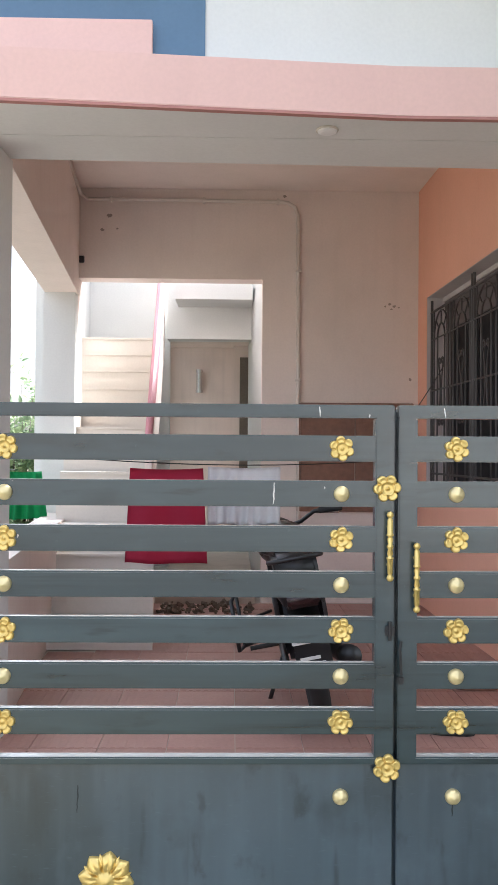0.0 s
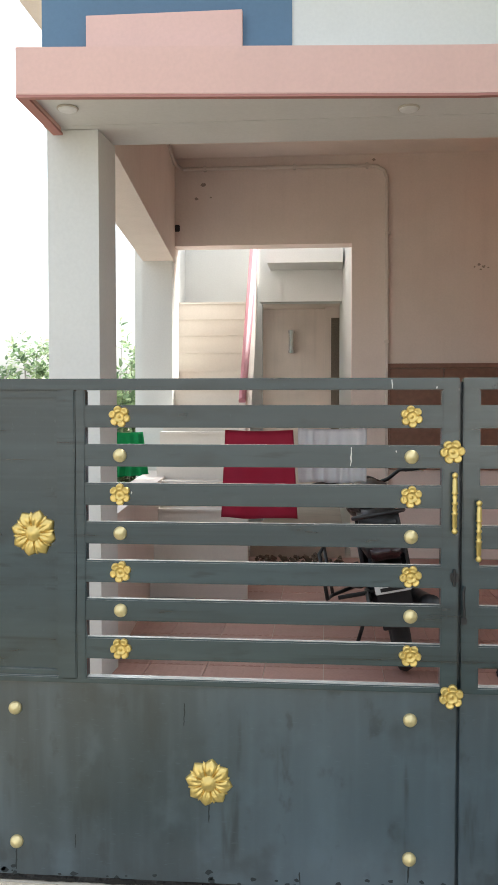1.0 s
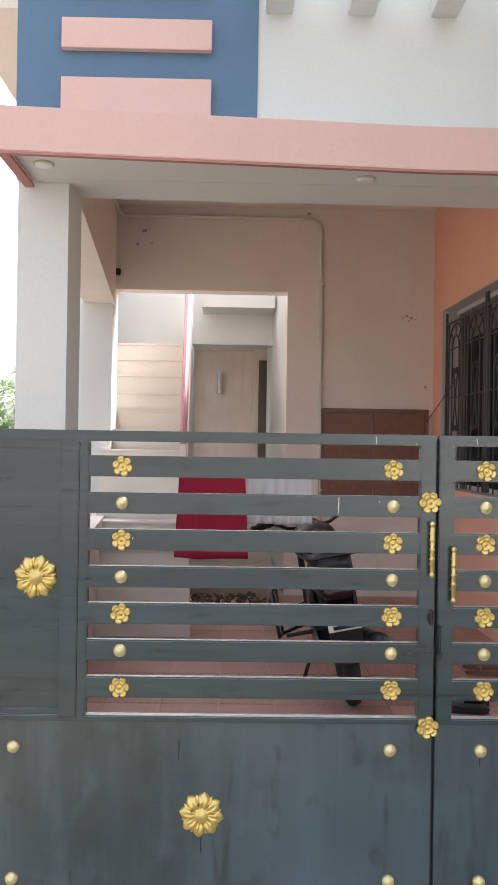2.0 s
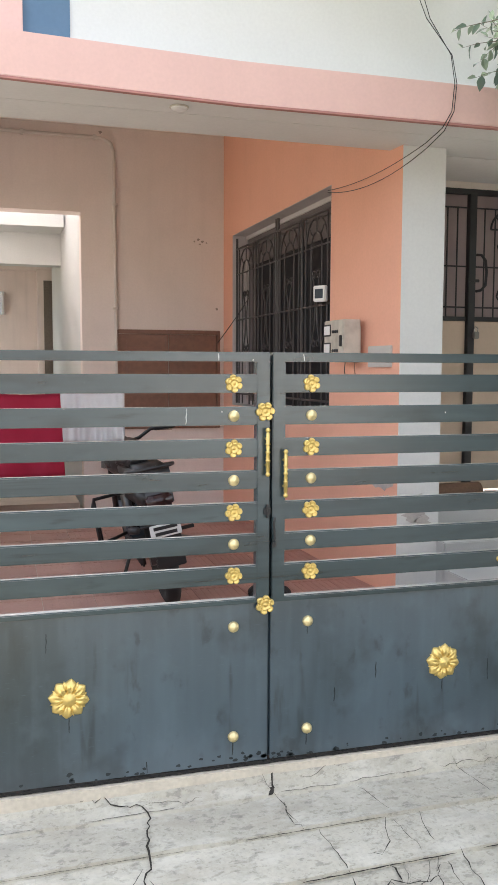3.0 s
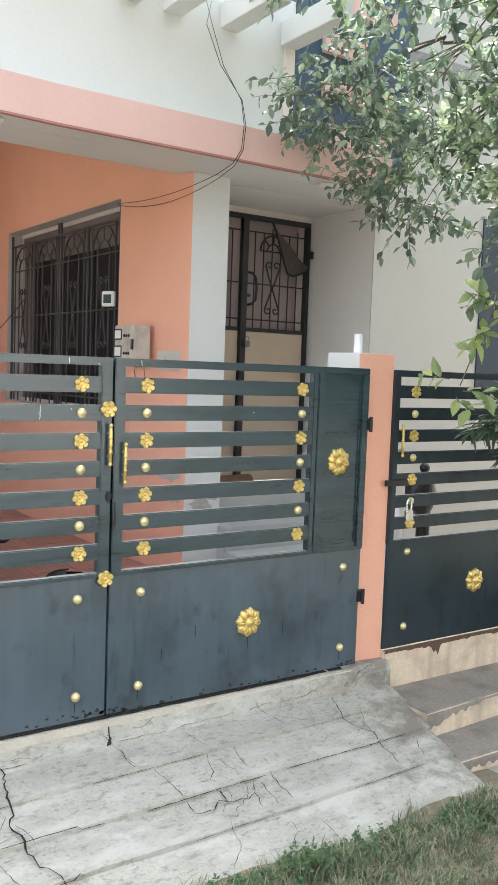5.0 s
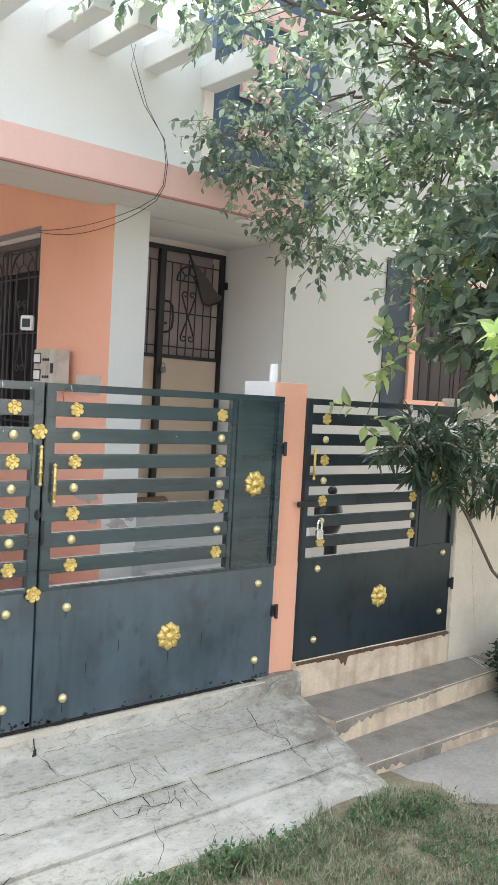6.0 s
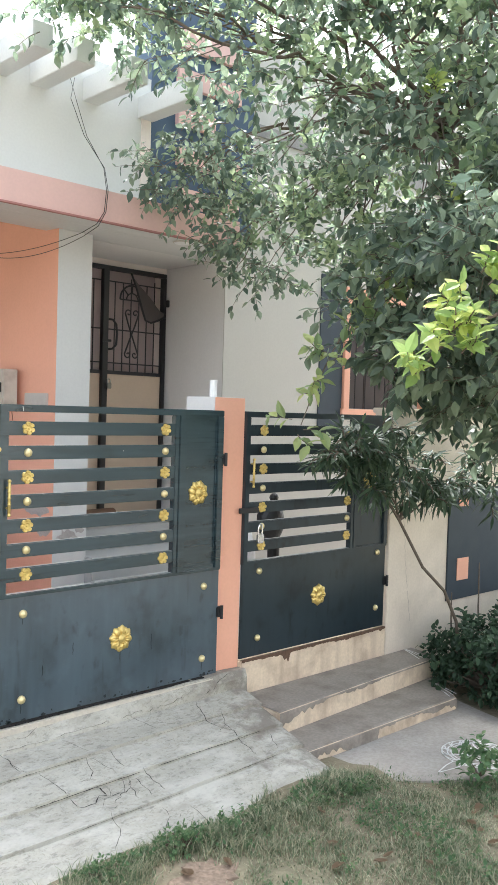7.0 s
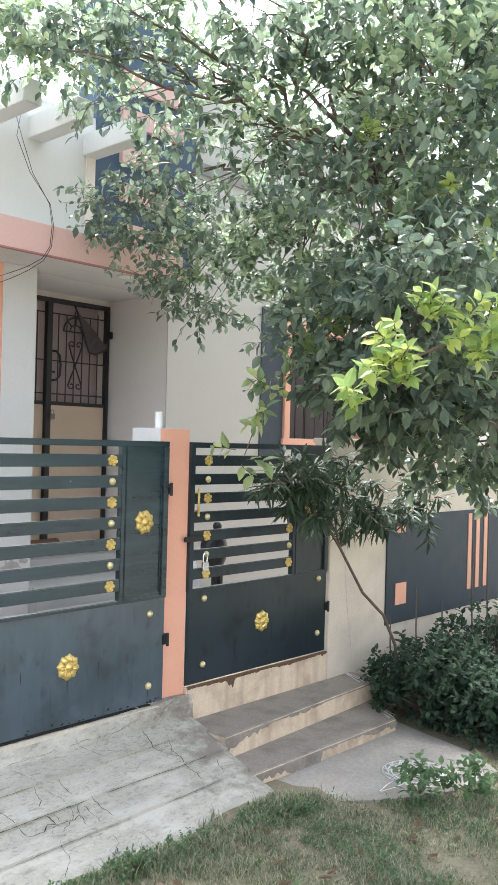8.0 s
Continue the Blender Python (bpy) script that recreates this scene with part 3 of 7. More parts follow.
structure("pillar_right", box(1.923, 2.198, 4.02, 4.30, -0.2, 2.672), WHITE, "white painted pillar beside the orange wall", "pillar")
structure("pillar_back", prism([(-1.455, 7.45), (-1.185, 7.45), (-1.185, 7.80), (-1.455, 7.80)], -0.2, 2.672), WHITE, "white painted rear porch pillar", "pillar")
structure("beam_front", prism([(-1.13, 3.80), (3.48, 3.80), (3.48, 4.20), (-1.13, 4.10)], 2.674, 3.62), WHITE, "white painted front beam over the porch", "beam")
structure("beam_left", prism([(-1.15, 4.10), (-0.884, 4.10), (-1.175, 7.57), (-1.455, 7.57)], 2.672, 3.62), CREAM, "white painted side beam of the porch", "beam")
structure("sunshade", prism([(-1.05, 3.385), (0.8, 3.53), (3.08, 3.53), (3.08, 3.798), (-1.05, 3.798)], 2.675, 2.838), WHITE, "white sunshade slab over the porch front", "sunshade")
structure("fascia", prism([(-1.09, 3.325), (0.8, 3.472), (3.12, 3.472), (3.12, 3.80), (3.082, 3.80), (3.082, 3.528), (0.8, 3.528), (-1.052, 3.383), (-1.052, 3.82), (-1.09, 3.82)], 2.652, 2.846, bevel=0.003), PINK,
          "pale pink painted fascia of the sunshade", "trim")
structure("fascia_drip", prism([(-1.09, 3.325), (0.8, 3.472), (3.12, 3.472), (3.12, 3.50), (0.8, 3.50), (-1.045, 3.355), (-1.045, 3.82), (-1.09, 3.82)], 2.640, 2.651), material("maroon_paint", (0.42, 0.19, 0.165), 0.7), "dull maroon drip edge under the fascia", "trim")
structure("porch_ceiling", box(-1.5, 3.6, 4.0, 7.75, 3.60, 3.75), CREAM, "dull cream porch ceiling", "ceiling")

# back wall with the stair opening
structure("wall_back", wall_with_hole(-1.185, 2.1, BACK, BACK + 0.2, -0.2, 3.62, -1.184, 0.412, -0.2, 2.822), CREAM, "cream back wall of the porch with stair opening", "wall")
# orange side wall with the window
W0, W1, WZ0, WZ1 = 4.925, 7.27, 1.05, 2.626


def orange_x(y):
    if y < 4.86:
        return 1.8408 + (1.9225 - 1.8408) * (4.86 - y) / 0.839
    return 1.862 - 0.092 * (y - 4.05) / (BACK - 4.05)


def framed_wall(ya, yb, za, zb, thick):
    """The orange wall as one piece with the window opening through it."""
    bm = bmesh.new()
    rings = []
    for dx in (0.0, thick):
        outer = [bm.verts.new((orange_x(y) + dx, y, z)) for y, z in ((ya, za), (yb, za), (yb, zb), (ya, zb))]
        hole = [bm.verts.new((orange_x(y) + dx, y, z)) for y, z in ((W0, WZ0), (W1, WZ0), (W1, WZ1), (W0, WZ1))]
        rings.append((outer, hole))
        for k in range(4):
            bm.faces.new((outer[k], outer[(k + 1) % 4], hole[(k + 1) % 4], hole[k]))
    for k in range(4):
        for i in (0, 1):
            if i == 1 or k != 3:
                bm.faces.new((rings[0][i][k], rings[0][i][(k + 1) % 4], rings[1][i][(k + 1) % 4], rings[1][i][k]))
    # the front end swings out to the pillar's corner
    a0, a3, b0, b3 = rings[0][0][0], rings[0][0][3], rings[1][0][0], rings[1][0][3]
    f = [bm.verts.new((x, 4.021, z)) for x, z in ((1.9225, za), (1.9225, zb), (1.9525, za), (1.9525, zb))]
    bm.faces.new((a0, a3, f[1], f[0]))
    bm.faces.new((b0, f[2], f[3], b3))
    bm.faces.new((f[0], f[1], f[3], f[2]))
    bm.faces.new((a3, b3, f[3], f[1]))
    bm.faces.new((a0, f[0], f[2], b0))
    return bm


structure("wall_orange", framed_wall(4.86, BACK, -0.2, 3.62, 0.058), ORANGE, "orange painted side wall of the porch", "wall")

# right wing: recess with the front door, wing wall
structure("wall_door", wall_with_hole(2.0, 3.7, 4.80, 5.0, -0.2, 3.62, 2.30, 3.46, 0.5, 2.63), CREAM, "white wall around the entrance door", "wall")
structure("wall_recess", box(3.477, 3.70, 4.03, 4.80, -0.2, 2.672), WHITE_LIFTED, "white side wall of the entrance recess", "wall")
structure("wall_recess_upper", box(3.4805, 3.70, 4.22, 4.80, 2.672, 3.62), WHITE, "white upper side wall of the entrance recess", "wall")
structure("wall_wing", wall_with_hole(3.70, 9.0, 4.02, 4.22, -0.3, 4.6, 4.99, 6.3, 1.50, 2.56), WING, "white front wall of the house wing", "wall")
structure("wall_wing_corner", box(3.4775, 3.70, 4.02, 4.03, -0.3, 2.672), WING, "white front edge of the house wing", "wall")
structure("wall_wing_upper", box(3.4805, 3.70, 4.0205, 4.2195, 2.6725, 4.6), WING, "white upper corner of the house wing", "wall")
structure("ceiling_recess", box(2.20, 3.476, 4.202, 4.798, 2.676, 2.80), WHITE_LIFTED, "white soffit over the entrance recess", "ceiling")
structure("wall_upper", box(0.03, 2.518, 3.80, 4.0, 3.62, 3.66), WHITE, "white parapet wall over the porch", "wall")
structure("entrance_plinth", box(2.19, 3.478, 4.22, 4.80, -0.2, 0.52, 0.006), GRANITE, "grey granite entrance plinth", "plinth")
for k, (ya, yb, zt) in enumerate(((3.94, 4.22, 0.36), (3.66, 3.94, 0.20))):
    structure("entrance_step", box(2.19, 3.478, ya - 0.02, yb, -0.2, zt, 0.006), GRANITE, "grey granite step to the entrance", "step")
structure("roof", box(-1.5, 9.0, 4.0, 7.6, 3.75, 3.85), SLAB, "flat cement roof", "roof")

# ---- gates ----
def cast_mesh(radius, petals, outline, height, rings, sides):
    """A cast ornament facing -y: outline(w) gives the rim, height(u, w) the relief, w = 1 on a petal's middle and 0 between petals."""
    bm = bmesh.new()
    grid = []
    for u in rings:
        row = []
        for k in range(sides):
            a = 2 * math.pi * k / sides
            w = abs(math.cos(petals * a / 2))
            r = radius * u * (outline(w) if u > 0.5 else 1.0)
            row.append(bm.verts.new((r * math.sin(a), -height(u, w), r * math.cos(a))))
        grid.append(row)
    for a, b in zip(grid, grid[1:]):
        for k in range(sides):
            bm.faces.new((a[k], a[(k + 1) % sides], b[(k + 1) % sides], b[k]))
    bm.faces.new(grid[0])
    return bm


def ease(u, pairs):
    """Straight lines through (u, value) pairs."""
    for (a, va), (b, vb) in zip(pairs, pairs[1:]):
        if u <= b:
            return va + (vb - va) * (u - a) / (b - a)
    return pairs[-1][1]


def petal_rim(w):
    """The rim of six round petals: circle arcs."""
    a = math.acos(max(-1.0, min(1.0, w))) / 3
    return 0.62 * math.cos(a) + math.sqrt(max(0.0, 0.1444 - 0.3844 * math.sin(a) ** 2))


def flower_mesh(radius, depth):
    """Six round petals, each a shallow cup, round a dished ring with a knob."""
    mid = [(0, 0.78), (0.06, 0.74), (0.10, 0.48), (0.28, 0.40), (0.42, 0.60), (0.48, 0.95), (0.54, 0.78), (0.70, 0.80), (0.86, 0.98), (0.95, 0.88), (1.0, 0.0)]
    gap = [(0, 0.78), (0.06, 0.74), (0.10, 0.48), (0.28, 0.40), (0.42, 0.60), (0.48, 0.92), (0.54, 0.50), (0.70, 0.10), (0.86, 0.02), (0.95, 0.0), (1.0, 0.0)]
    return cast_mesh(radius, 6, petal_rim, lambda u, w: depth * (ease(u, gap) + (ease(u, mid) - ease(u, gap)) * min(1.0, w * 2.4) ** 0.7),
                     [0.03, 0.06, 0.10, 0.28, 0.42, 0.48, 0.54, 0.62, 0.70, 0.78, 0.86, 0.91, 0.95, 1.0], 84)


def rosette_mesh(radius, depth):
    """A cast sunflower: eight broad pointed petals, small leaf tips between them, a domed heart."""
    def height(u, w):
        if u <= 0.30:
            return depth * (0.78 + 0.47 * math.cos(u / 0.30 * math.pi / 2))
        body = ease(u, [(0.30, 0.62), (0.42, 0.92), (0.66, 1.0), (0.86, 0.74), (0.97, 0.45), (1.0, 0.0)])
        ridge = ease(w, [(0.0, 0.50), (0.18, 0.60), (0.38, 0.92), (0.75, 1.0), (0.94, 0.95), (1.0, 0.88)])
        tip = 0.38 * ease(u, [(0.30, 0.5), (0.74, 1.0), (0.97, 0.8), (1.0, 0.0)])
        return depth * max(body * ridge, tip if w < 0.25 else 0.0)

    return cast_mesh(radius, 8, lambda w: max(1.0 - 0.20 * (math.acos(min(1.0, w)) / 1.5708) ** 0.9, 0.94 - 0.6 * w), height,
                     [0.05, 0.12, 0.18, 0.23, 0.27, 0.30, 0.34, 0.40, 0.48, 0.57, 0.66, 0.76, 0.85, 0.92, 0.97, 1.0], 200)


def mesh_of(bm, name, mat):
    bmesh.ops.recalc_face_normals(bm, faces=bm.faces)
    me = bpy.data.meshes.new(name)
    bm.to_mesh(me)
    bm.free()
    me.materials.append(mat)
    for p in me.polygons:
        p.use_smooth = True
    return me


FLOWER = mesh_of(flower_mesh(0.031, 0.011), "flower_stud", GOLD)
SEAM_FLOWER = mesh_of(flower_mesh(0.034, 0.012), "seam_flower", GOLD)
DOME = mesh_of(lathe([(0.019, 0), (0.0195, 0.004), (0.0175, 0.010), (0.012, 0.0155), (0.004, 0.018), (0, 0.0205)], 16), "dome_stud", PALE_GOLD)
ROSETTE = mesh_of(rosette_mesh(0.068, 0.020), "rosette", GOLD)
PULL = mesh_of(lathe([(0, -0.084), (0.008, -0.081), (0.011, -0.075), (0.008, -0.069), (0.005, -0.067), (0.0085, -0.064), (0.0088, -0.031), (0.0110, -0.029), (0.0110, -0.026), (0.0062, -0.023),
                      (0.0096, -0.018), (0.0066, -0.006), (0.0105, -0.002), (0.0105, 0.002), (0.0066, 0.006), (0.0096, 0.018), (0.0062, 0.023), (0.0110, 0.026), (0.0110, 0.029), (0.0088, 0.031), (0.0085, 0.064), (0.005, 0.067), (0.008, 0.069),
                      (0.011, 0.075), (0.008, 0.081), (0, 0.084)], 12), "pull_handle", GOLD)


def stud(me, name, parent, x, y, z, turn=0.0, upright=False, slim=1.0):
    ob = new(name, me)
    ob.parent = parent
    ob.rotation_euler = (radians(90), 0, 0) if upright else (0, radians(turn), 0)
    ob.scale = (slim, 1, slim)
    ob.location = (x, y, z)
    return ob


Z0, Z_SHEET, Z_RAIL, Z_TOP = 0.015, 0.594, 1.411, 1.443
BAR_TOP, BAR_H, BAR_STEP = 1.369, 0.0625, 0.1090


def gate_leaf(name, label, seam, sgn, width, bars_end, panel_from, cols, paint, front, z0=Z0, group="", stile=0.046):
    """One leaf. u runs from the seam outwards; studs at the two columns cols. Parts hang from an Empty at the seam's foot."""
    g = thing(name, (seam, front, z0), label, "gate", group)
    zo = -z0

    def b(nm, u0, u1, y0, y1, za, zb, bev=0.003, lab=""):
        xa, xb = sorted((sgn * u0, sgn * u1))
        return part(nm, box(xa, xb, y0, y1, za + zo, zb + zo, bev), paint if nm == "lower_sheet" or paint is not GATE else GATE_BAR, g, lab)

    b("top_rail", 0.0, width, 0.0, 0.04, Z_RAIL, Z_TOP)
    b("seam_stile", 0.0, stile, 0.0, 0.04, Z_SHEET, Z_RAIL)
    b("lower_sheet", 0.0, width, 0.012, 0.022, z0, Z_SHEET - 0.004, 0.002, "streaked slate blue sheet with runs and dull patches")
    b("sheet_edge", 0.0, width, 0.002, 0.036, Z_SHEET - 0.012, Z_SHEET + 0.006)
    b("inner_stile", bars_end, bars_end + 0.028, 0.002, 0.038, Z_SHEET, Z_RAIL)
    b("panel_stile", bars_end + 0.0285, panel_from, -0.001, 0.036, Z_SHEET, Z_RAIL)
    b("outer_stile", width - 0.040, width, 0.0, 0.04, Z_SHEET, Z_RAIL)
    b("side_panel", panel_from, width - 0.040, 0.016, 0.022, Z_SHEET + 0.006, Z_RAIL, 0.001, "recessed slate blue side panel")
    # thin moulding round the recessed panel
    pf, pw = panel_from, width - 0.040
    for u0, u1, za, zb in () if paint is GATE_DARK else ((pf, pw, Z_RAIL - 0.022, Z_RAIL), (pf, pw, Z_SHEET + 0.006, Z_SHEET + 0.024), (pf, pf + 0.010, Z_SHEET + 0.024, Z_RAIL - 0.022),
                           (pw - 0.010, pw, Z_SHEET + 0.024, Z_RAIL - 0.022)):
        b("panel_moulding", u0, u1, 0.010, 0.016, za, zb, 0.002)
    for k in range(7):
        zt = BAR_TOP - k * BAR_STEP
        b("bar", stile - 0.004, bars_end + 0.004, 0.004, 0.030, zt - BAR_H, zt, 0.004)
        zc = zt - BAR_H / 2
        for i, u in enumerate(cols):
            if k % 2 == 0:
                stud(FLOWER, "flower_stud", g, sgn * u, 0.004, zc + zo, (k * 37 + i * 53) % 60 - 8)
            else:
                stud(DOME, "dome_stud", g, sgn * u, 0.004, zc + zo)
    return g


def hinge(g, x, z):
    bm = box(x - 0.012, x + 0.030, 0.0, 0.030, z - 0.028, z + 0.028, 0.004)
    tube([(x + 0.012, -0.006, z - 0.036), (x + 0.012, -0.006, z + 0.036)], 0.009, 10, bm)
    part("hinge", bm, IRON, g, "dark iron hinge lug")


GATE_Y = 2.18
left_leaf = gate_leaf("gate_leaf", "slate blue steel gate leaf with gold flower studs, closed", 0.548, -1, 1.385, 1.030, 1.112, (0.127, 0.931), GATE, GATE_Y, group="main gate leaves")
right_leaf = gate_leaf("gate_leaf", "slate blue gate leaf with gold studs on the orange post", 0.558, 1, 1.308, 0.976, 1.052, (0.140, 0.912), GATE, GATE_Y,
                       group="main gate leaves")
for g, sgn, s, us in ((left_leaf, -1, 0.548, (0.125, 1.242, 0.683, 1.183)), (right_leaf, 1, 0.558, (0.136, 1.200, 0.671, 1.146))):
    for u in us[:2]:
        for z in (0.503, 0.113):
            stud(DOME, "dome_stud", g, sgn * u, 0.012, z - Z0)
    stud(ROSETTE, "rosette", g, sgn * us[2], 0.012, 0.307 - Z0, 8)
    stud(ROSETTE, "rosette", g, sgn * us[3], 0.016, 1.006 - Z0, 14)
stud(SEAM_FLOWER, "seam_flower", left_leaf, -0.018, -0.001, 1.243 - Z0, 25)
stud(SEAM_FLOWER, "seam_flower", left_leaf, -0.016, -0.001, 0.576 - Z0, 10)
for g, x, z in ((left_leaf, -0.014, 1.106), (right_leaf, 0.040, 1.032)):
    h = stud(PULL, "pull_handle", g, x, -0.022, z - Z0, upright=True, slim=0.8)
    tagged(h, "turned gold pull handle")
    for dz in (0.045, -0.045):
        part("handle_stem", tube([(x, 0.0, z - Z0 + dz), (x, -0.020, z - Z0 + dz)], 0.005, 8), GOLD, g)
for z in (1.18, 0.35):
    hinge(right_leaf, 1.308, z - Z0)
part("seam_strip", box(-0.012, 0.036, 0.041, 0.046, 0.0, Z_TOP - Z0 - 0.01, 0.001), GATE, left_leaf)
# draw bolt and latch at the seam
bm = box(-0.022, 0.002, -0.008, 0.0, 0.890 - Z0, 0.915 - Z0, 0.003)
tube([(-0.011, -0.009, 0.88 - Z0), (-0.011, -0.009, 0.925 - Z0)], 0.004, 8, bm)
part("latch", bm, IRON, left_leaf, "dark iron gate latch")
bm = box(-0.002, 0.014, -0.007, 0.0, 0.775 - Z0, 0.795 - Z0, 0.003)
tube([(0.006, -0.012, 0.80 - Z0), (0.002, -0.014, 0.86 - Z0), (0.006, -0.012, 0.88 - Z0)], 0.0035, 8, bm)
part("latch_hook", bm, IRON, right_leaf, "dark iron latch hook")



# dried paint runs and scratches
def paint_run(g, x, z0, z1, y, width, mat, name, seed):
    """A thin wavering run of paint or dirt down a face along x; g's base is the gate leaf's foot."""
    q = random.Random(seed)
    bm = bmesh.new()
    n = max(4, int((z1 - z0) / 0.006))
    prev = None
    wob = 0.0
    for i in range(n + 1):
        s = i / n
        wob += q.uniform(-0.0012, 0.0012)
        w = width * (0.35 + 0.65 * math.sin(math.pi * min(1.0, 0.15 + s * 0.8))) * q.uniform(0.7, 1.2) / 2
        z = z1 - (z1 - z0) * s - Z0
        pair = [bm.verts.new((x - g.location.x + wob - w, y, z)), bm.verts.new((x - g.location.x + wob + w, y, z))]
        if prev:
            bm.faces.new((prev[0], prev[1], pair[1], pair[0]))
        prev = pair
    part(name, bm, mat, g)


RUN = material("dried_white_paint", (0.62, 0.62, 0.60), 0.7)
GRIME = material("grime", (0.017, 0.025, 0.030), 0.6)
for x, z0, z1, y in ((0.260, 1.203, 1.255, 0.0032), (0.367, 1.414, 1.438, -0.0008), (0.487, 1.412, 1.420, -0.0008), (0.380, 1.240, 1.246, 0.0032), (-0.35, 1.12, 1.128, 0.0032)):
    paint_run(left_leaf, x, z0, z1, y, 0.0035, RUN, "paint_run", int(x * 1000) + 7)
for x, z0, z1, y in ((0.667, 1.413, 1.437, -0.0008), (1.21, 1.23, 1.236, 0.0032)):
    paint_run(right_leaf, x, z0, z1, y, 0.0035, RUN, "paint_run", int(x * 1000) + 7)
for x, z0, z1, w in ((-0.135, 0.19, 0.243, 0.004), (-0.205, 0.465, 0.53, 0.0035), (0.423, 0.045, 0.095, 0.005), (-0.694, 0.03, 0.095, 0.005), (-0.52, 0.10, 0.14, 0.003), (0.12, 0.02, 0.06, 0.004)):
    paint_run(left_leaf, x, z0, z1, 0.0112, w, GRIME, "grime_run", int(x * 1000) + 9)
for x, z0, z1, w in ((0.694, 0.455, 0.486, 0.004), (0.694, 0.05, 0.096, 0.005), (1.229, 0.19, 0.243, 0.004), (0.80, 0.20, 0.25, 0.005), (0.96, 0.27, 0.33, 0.004), (1.42, 0.22, 0.30, 0.004), (1.758, 0.05, 0.097, 0.005)):
    paint_run(right_leaf, x, z0, z1, 0.0112, w, GRIME, "grime_run", int(x * 1000) + 9)

# small gate beside the post
SMALL_Y = 2.205
small_gate = gate_leaf("side_gate", "dark slate steel side gate with gold studs, padlocked", 2.058, 1, 1.305, 0.925, 0.985, (0.136, 0.885), GATE_DARK, SMALL_Y, z0=0.048, stile=0.034)
for u, z in ((0.136, 0.535), (0.136, 0.150), (1.215, 0.545), (1.215, 0.178)):
    stud(DOME, "dome_stud", small_gate, u, 0.012, z - 0.048)
stud(ROSETTE, "rosette", small_gate, 0.648, 0.012, 0.335 - 0.048, 5)
stud(ROSETTE, "rosette", small_gate, 1.12, 0.016, 1.02 - 0.048, 5)
h = stud(PULL, "pull_handle", small_gate, 0.040, -0.024, 1.10 - 0.048, upright=True, slim=0.8)
tagged(h, "turned gold pull handle")
for dz in (0.05, -0.05):
    part("handle_stem", tube([(0.040, 0.0, 1.052 + dz), (0.040, -0.022, 1.052 + dz)], 0.005, 8), GOLD, small_gate)
part("latch", box(-0.05, 0.10, -0.014, 0.0, 0.875 - 0.048, 0.905 - 0.048, 0.004), IRON, small_gate, "dark iron slide latch")
hinge(small_gate, 1.300, 0.30)
hinge(small_gate, 1.300, 1.10)
lock = thing("padlock", (2.165, SMALL_Y - 0.02, 0.70), "grey steel padlock hanging on the side gate latch", "padlock")
part("body", box(-0.024, 0.024, -0.012, 0.012, 0.0, 0.055, 0.006), CHROME, lock)
part("shackle", tube([(-0.016, 0, 0.05), (-0.016, 0, 0.085), (-0.010, 0, 0.103), (0, 0, 0.110), (0.010, 0, 0.103), (0.016, 0, 0.085), (0.016, 0, 0.05)], 0.0045, 8), CHROME, lock)

# rust washed from the side gate's foot over the threshold, dirt on the gate sheets
RUST = material("rust_wash", (0.145, 0.085, 0.055), 0.95, grain=0.5, grain_scale=60, stain=0.5, stain_scale=12, stain_color=(0.07, 0.045, 0.035))
bm = bmesh.new()
prev = None
for i in range(261):
    x = 2.062 + 1.305 * i / 260
    d = 0.006 + 0.016 * max(0.0, 0.25 + noise.noise((x * 3.5, 1, 1))) + 0.012 * max(0.0, noise.noise((x * 19, 1, 4))) + 0.10 * max(0.0, noise.noise((x * 11, 6, 9)) - 0.50) + 0.004 * noise.noise((x * 70, 0, 0))
    d += 0.035 * math.exp(-((x - 2.41) / 0.020) ** 2) + 0.05 * math.exp(-((x - 2.44) / 0.012) ** 2)
    row = [bm.verts.new(p) for p in ((x, 2.215, 0.0425), (x, 2.1985, 0.0425), (x, 2.1975, 0.036), (x, 2.1975, 0.036 - max(0.002, d)))]
    if prev:
        for k in range(3):
            bm.faces.new((prev[k], prev[k + 1], row[k + 1], row[k]))
    prev = row
part("rust_stain", bm, RUST, threshold, "brown rust stain along the threshold edge")

# dirt splashed on the foot of the main gate's sheets
q = random.Random(12)
for g, sgn, wide in ((left_leaf, -1, 1.38), (right_leaf, 1, 1.30)):
    bm = bmesh.new()
    for k in range(46):
        u, z = q.uniform(0.02, wide - 0.03), abs(q.gauss(0, 0.016)) + 0.002
        if q.random() < 0.35:
            u = q.choice((0.05, wide - 0.08)) + q.gauss(0, 0.03)
        u = min(max(u, 0.012), wide - 0.02)
        r = q.uniform(0.002, 0.009)
        ring = [bm.verts.new((sgn * u + r * 1.5 * q.uniform(0.5, 1.2) * math.cos(a), 0.0113, max(0.001, z + r * q.uniform(0.5, 1.2) * math.sin(a)))) for a in (0, 0.9, 1.8, 2.7, 3.6, 4.5, 5.4)]
        bm.faces.new(ring)
    tagged(part("dirt_splash", bm, GRIME, g), kind="stuff")

# ---- upper front: blue panels with pink bands, cantilevered rafters ----
upper = tagged(new("wall_blue"), "blue painted parapet panel with raised pink bands", "wall", kind="structure")
part("blue_face", box(-1.132, 0.03, 3.80, 4.0, 3.62, 4.7), BLUE, upper)
part("blue_skin", box(-1.132, 0.03, 3.792, 3.80, 2.845, 4.7), BLUE, upper)
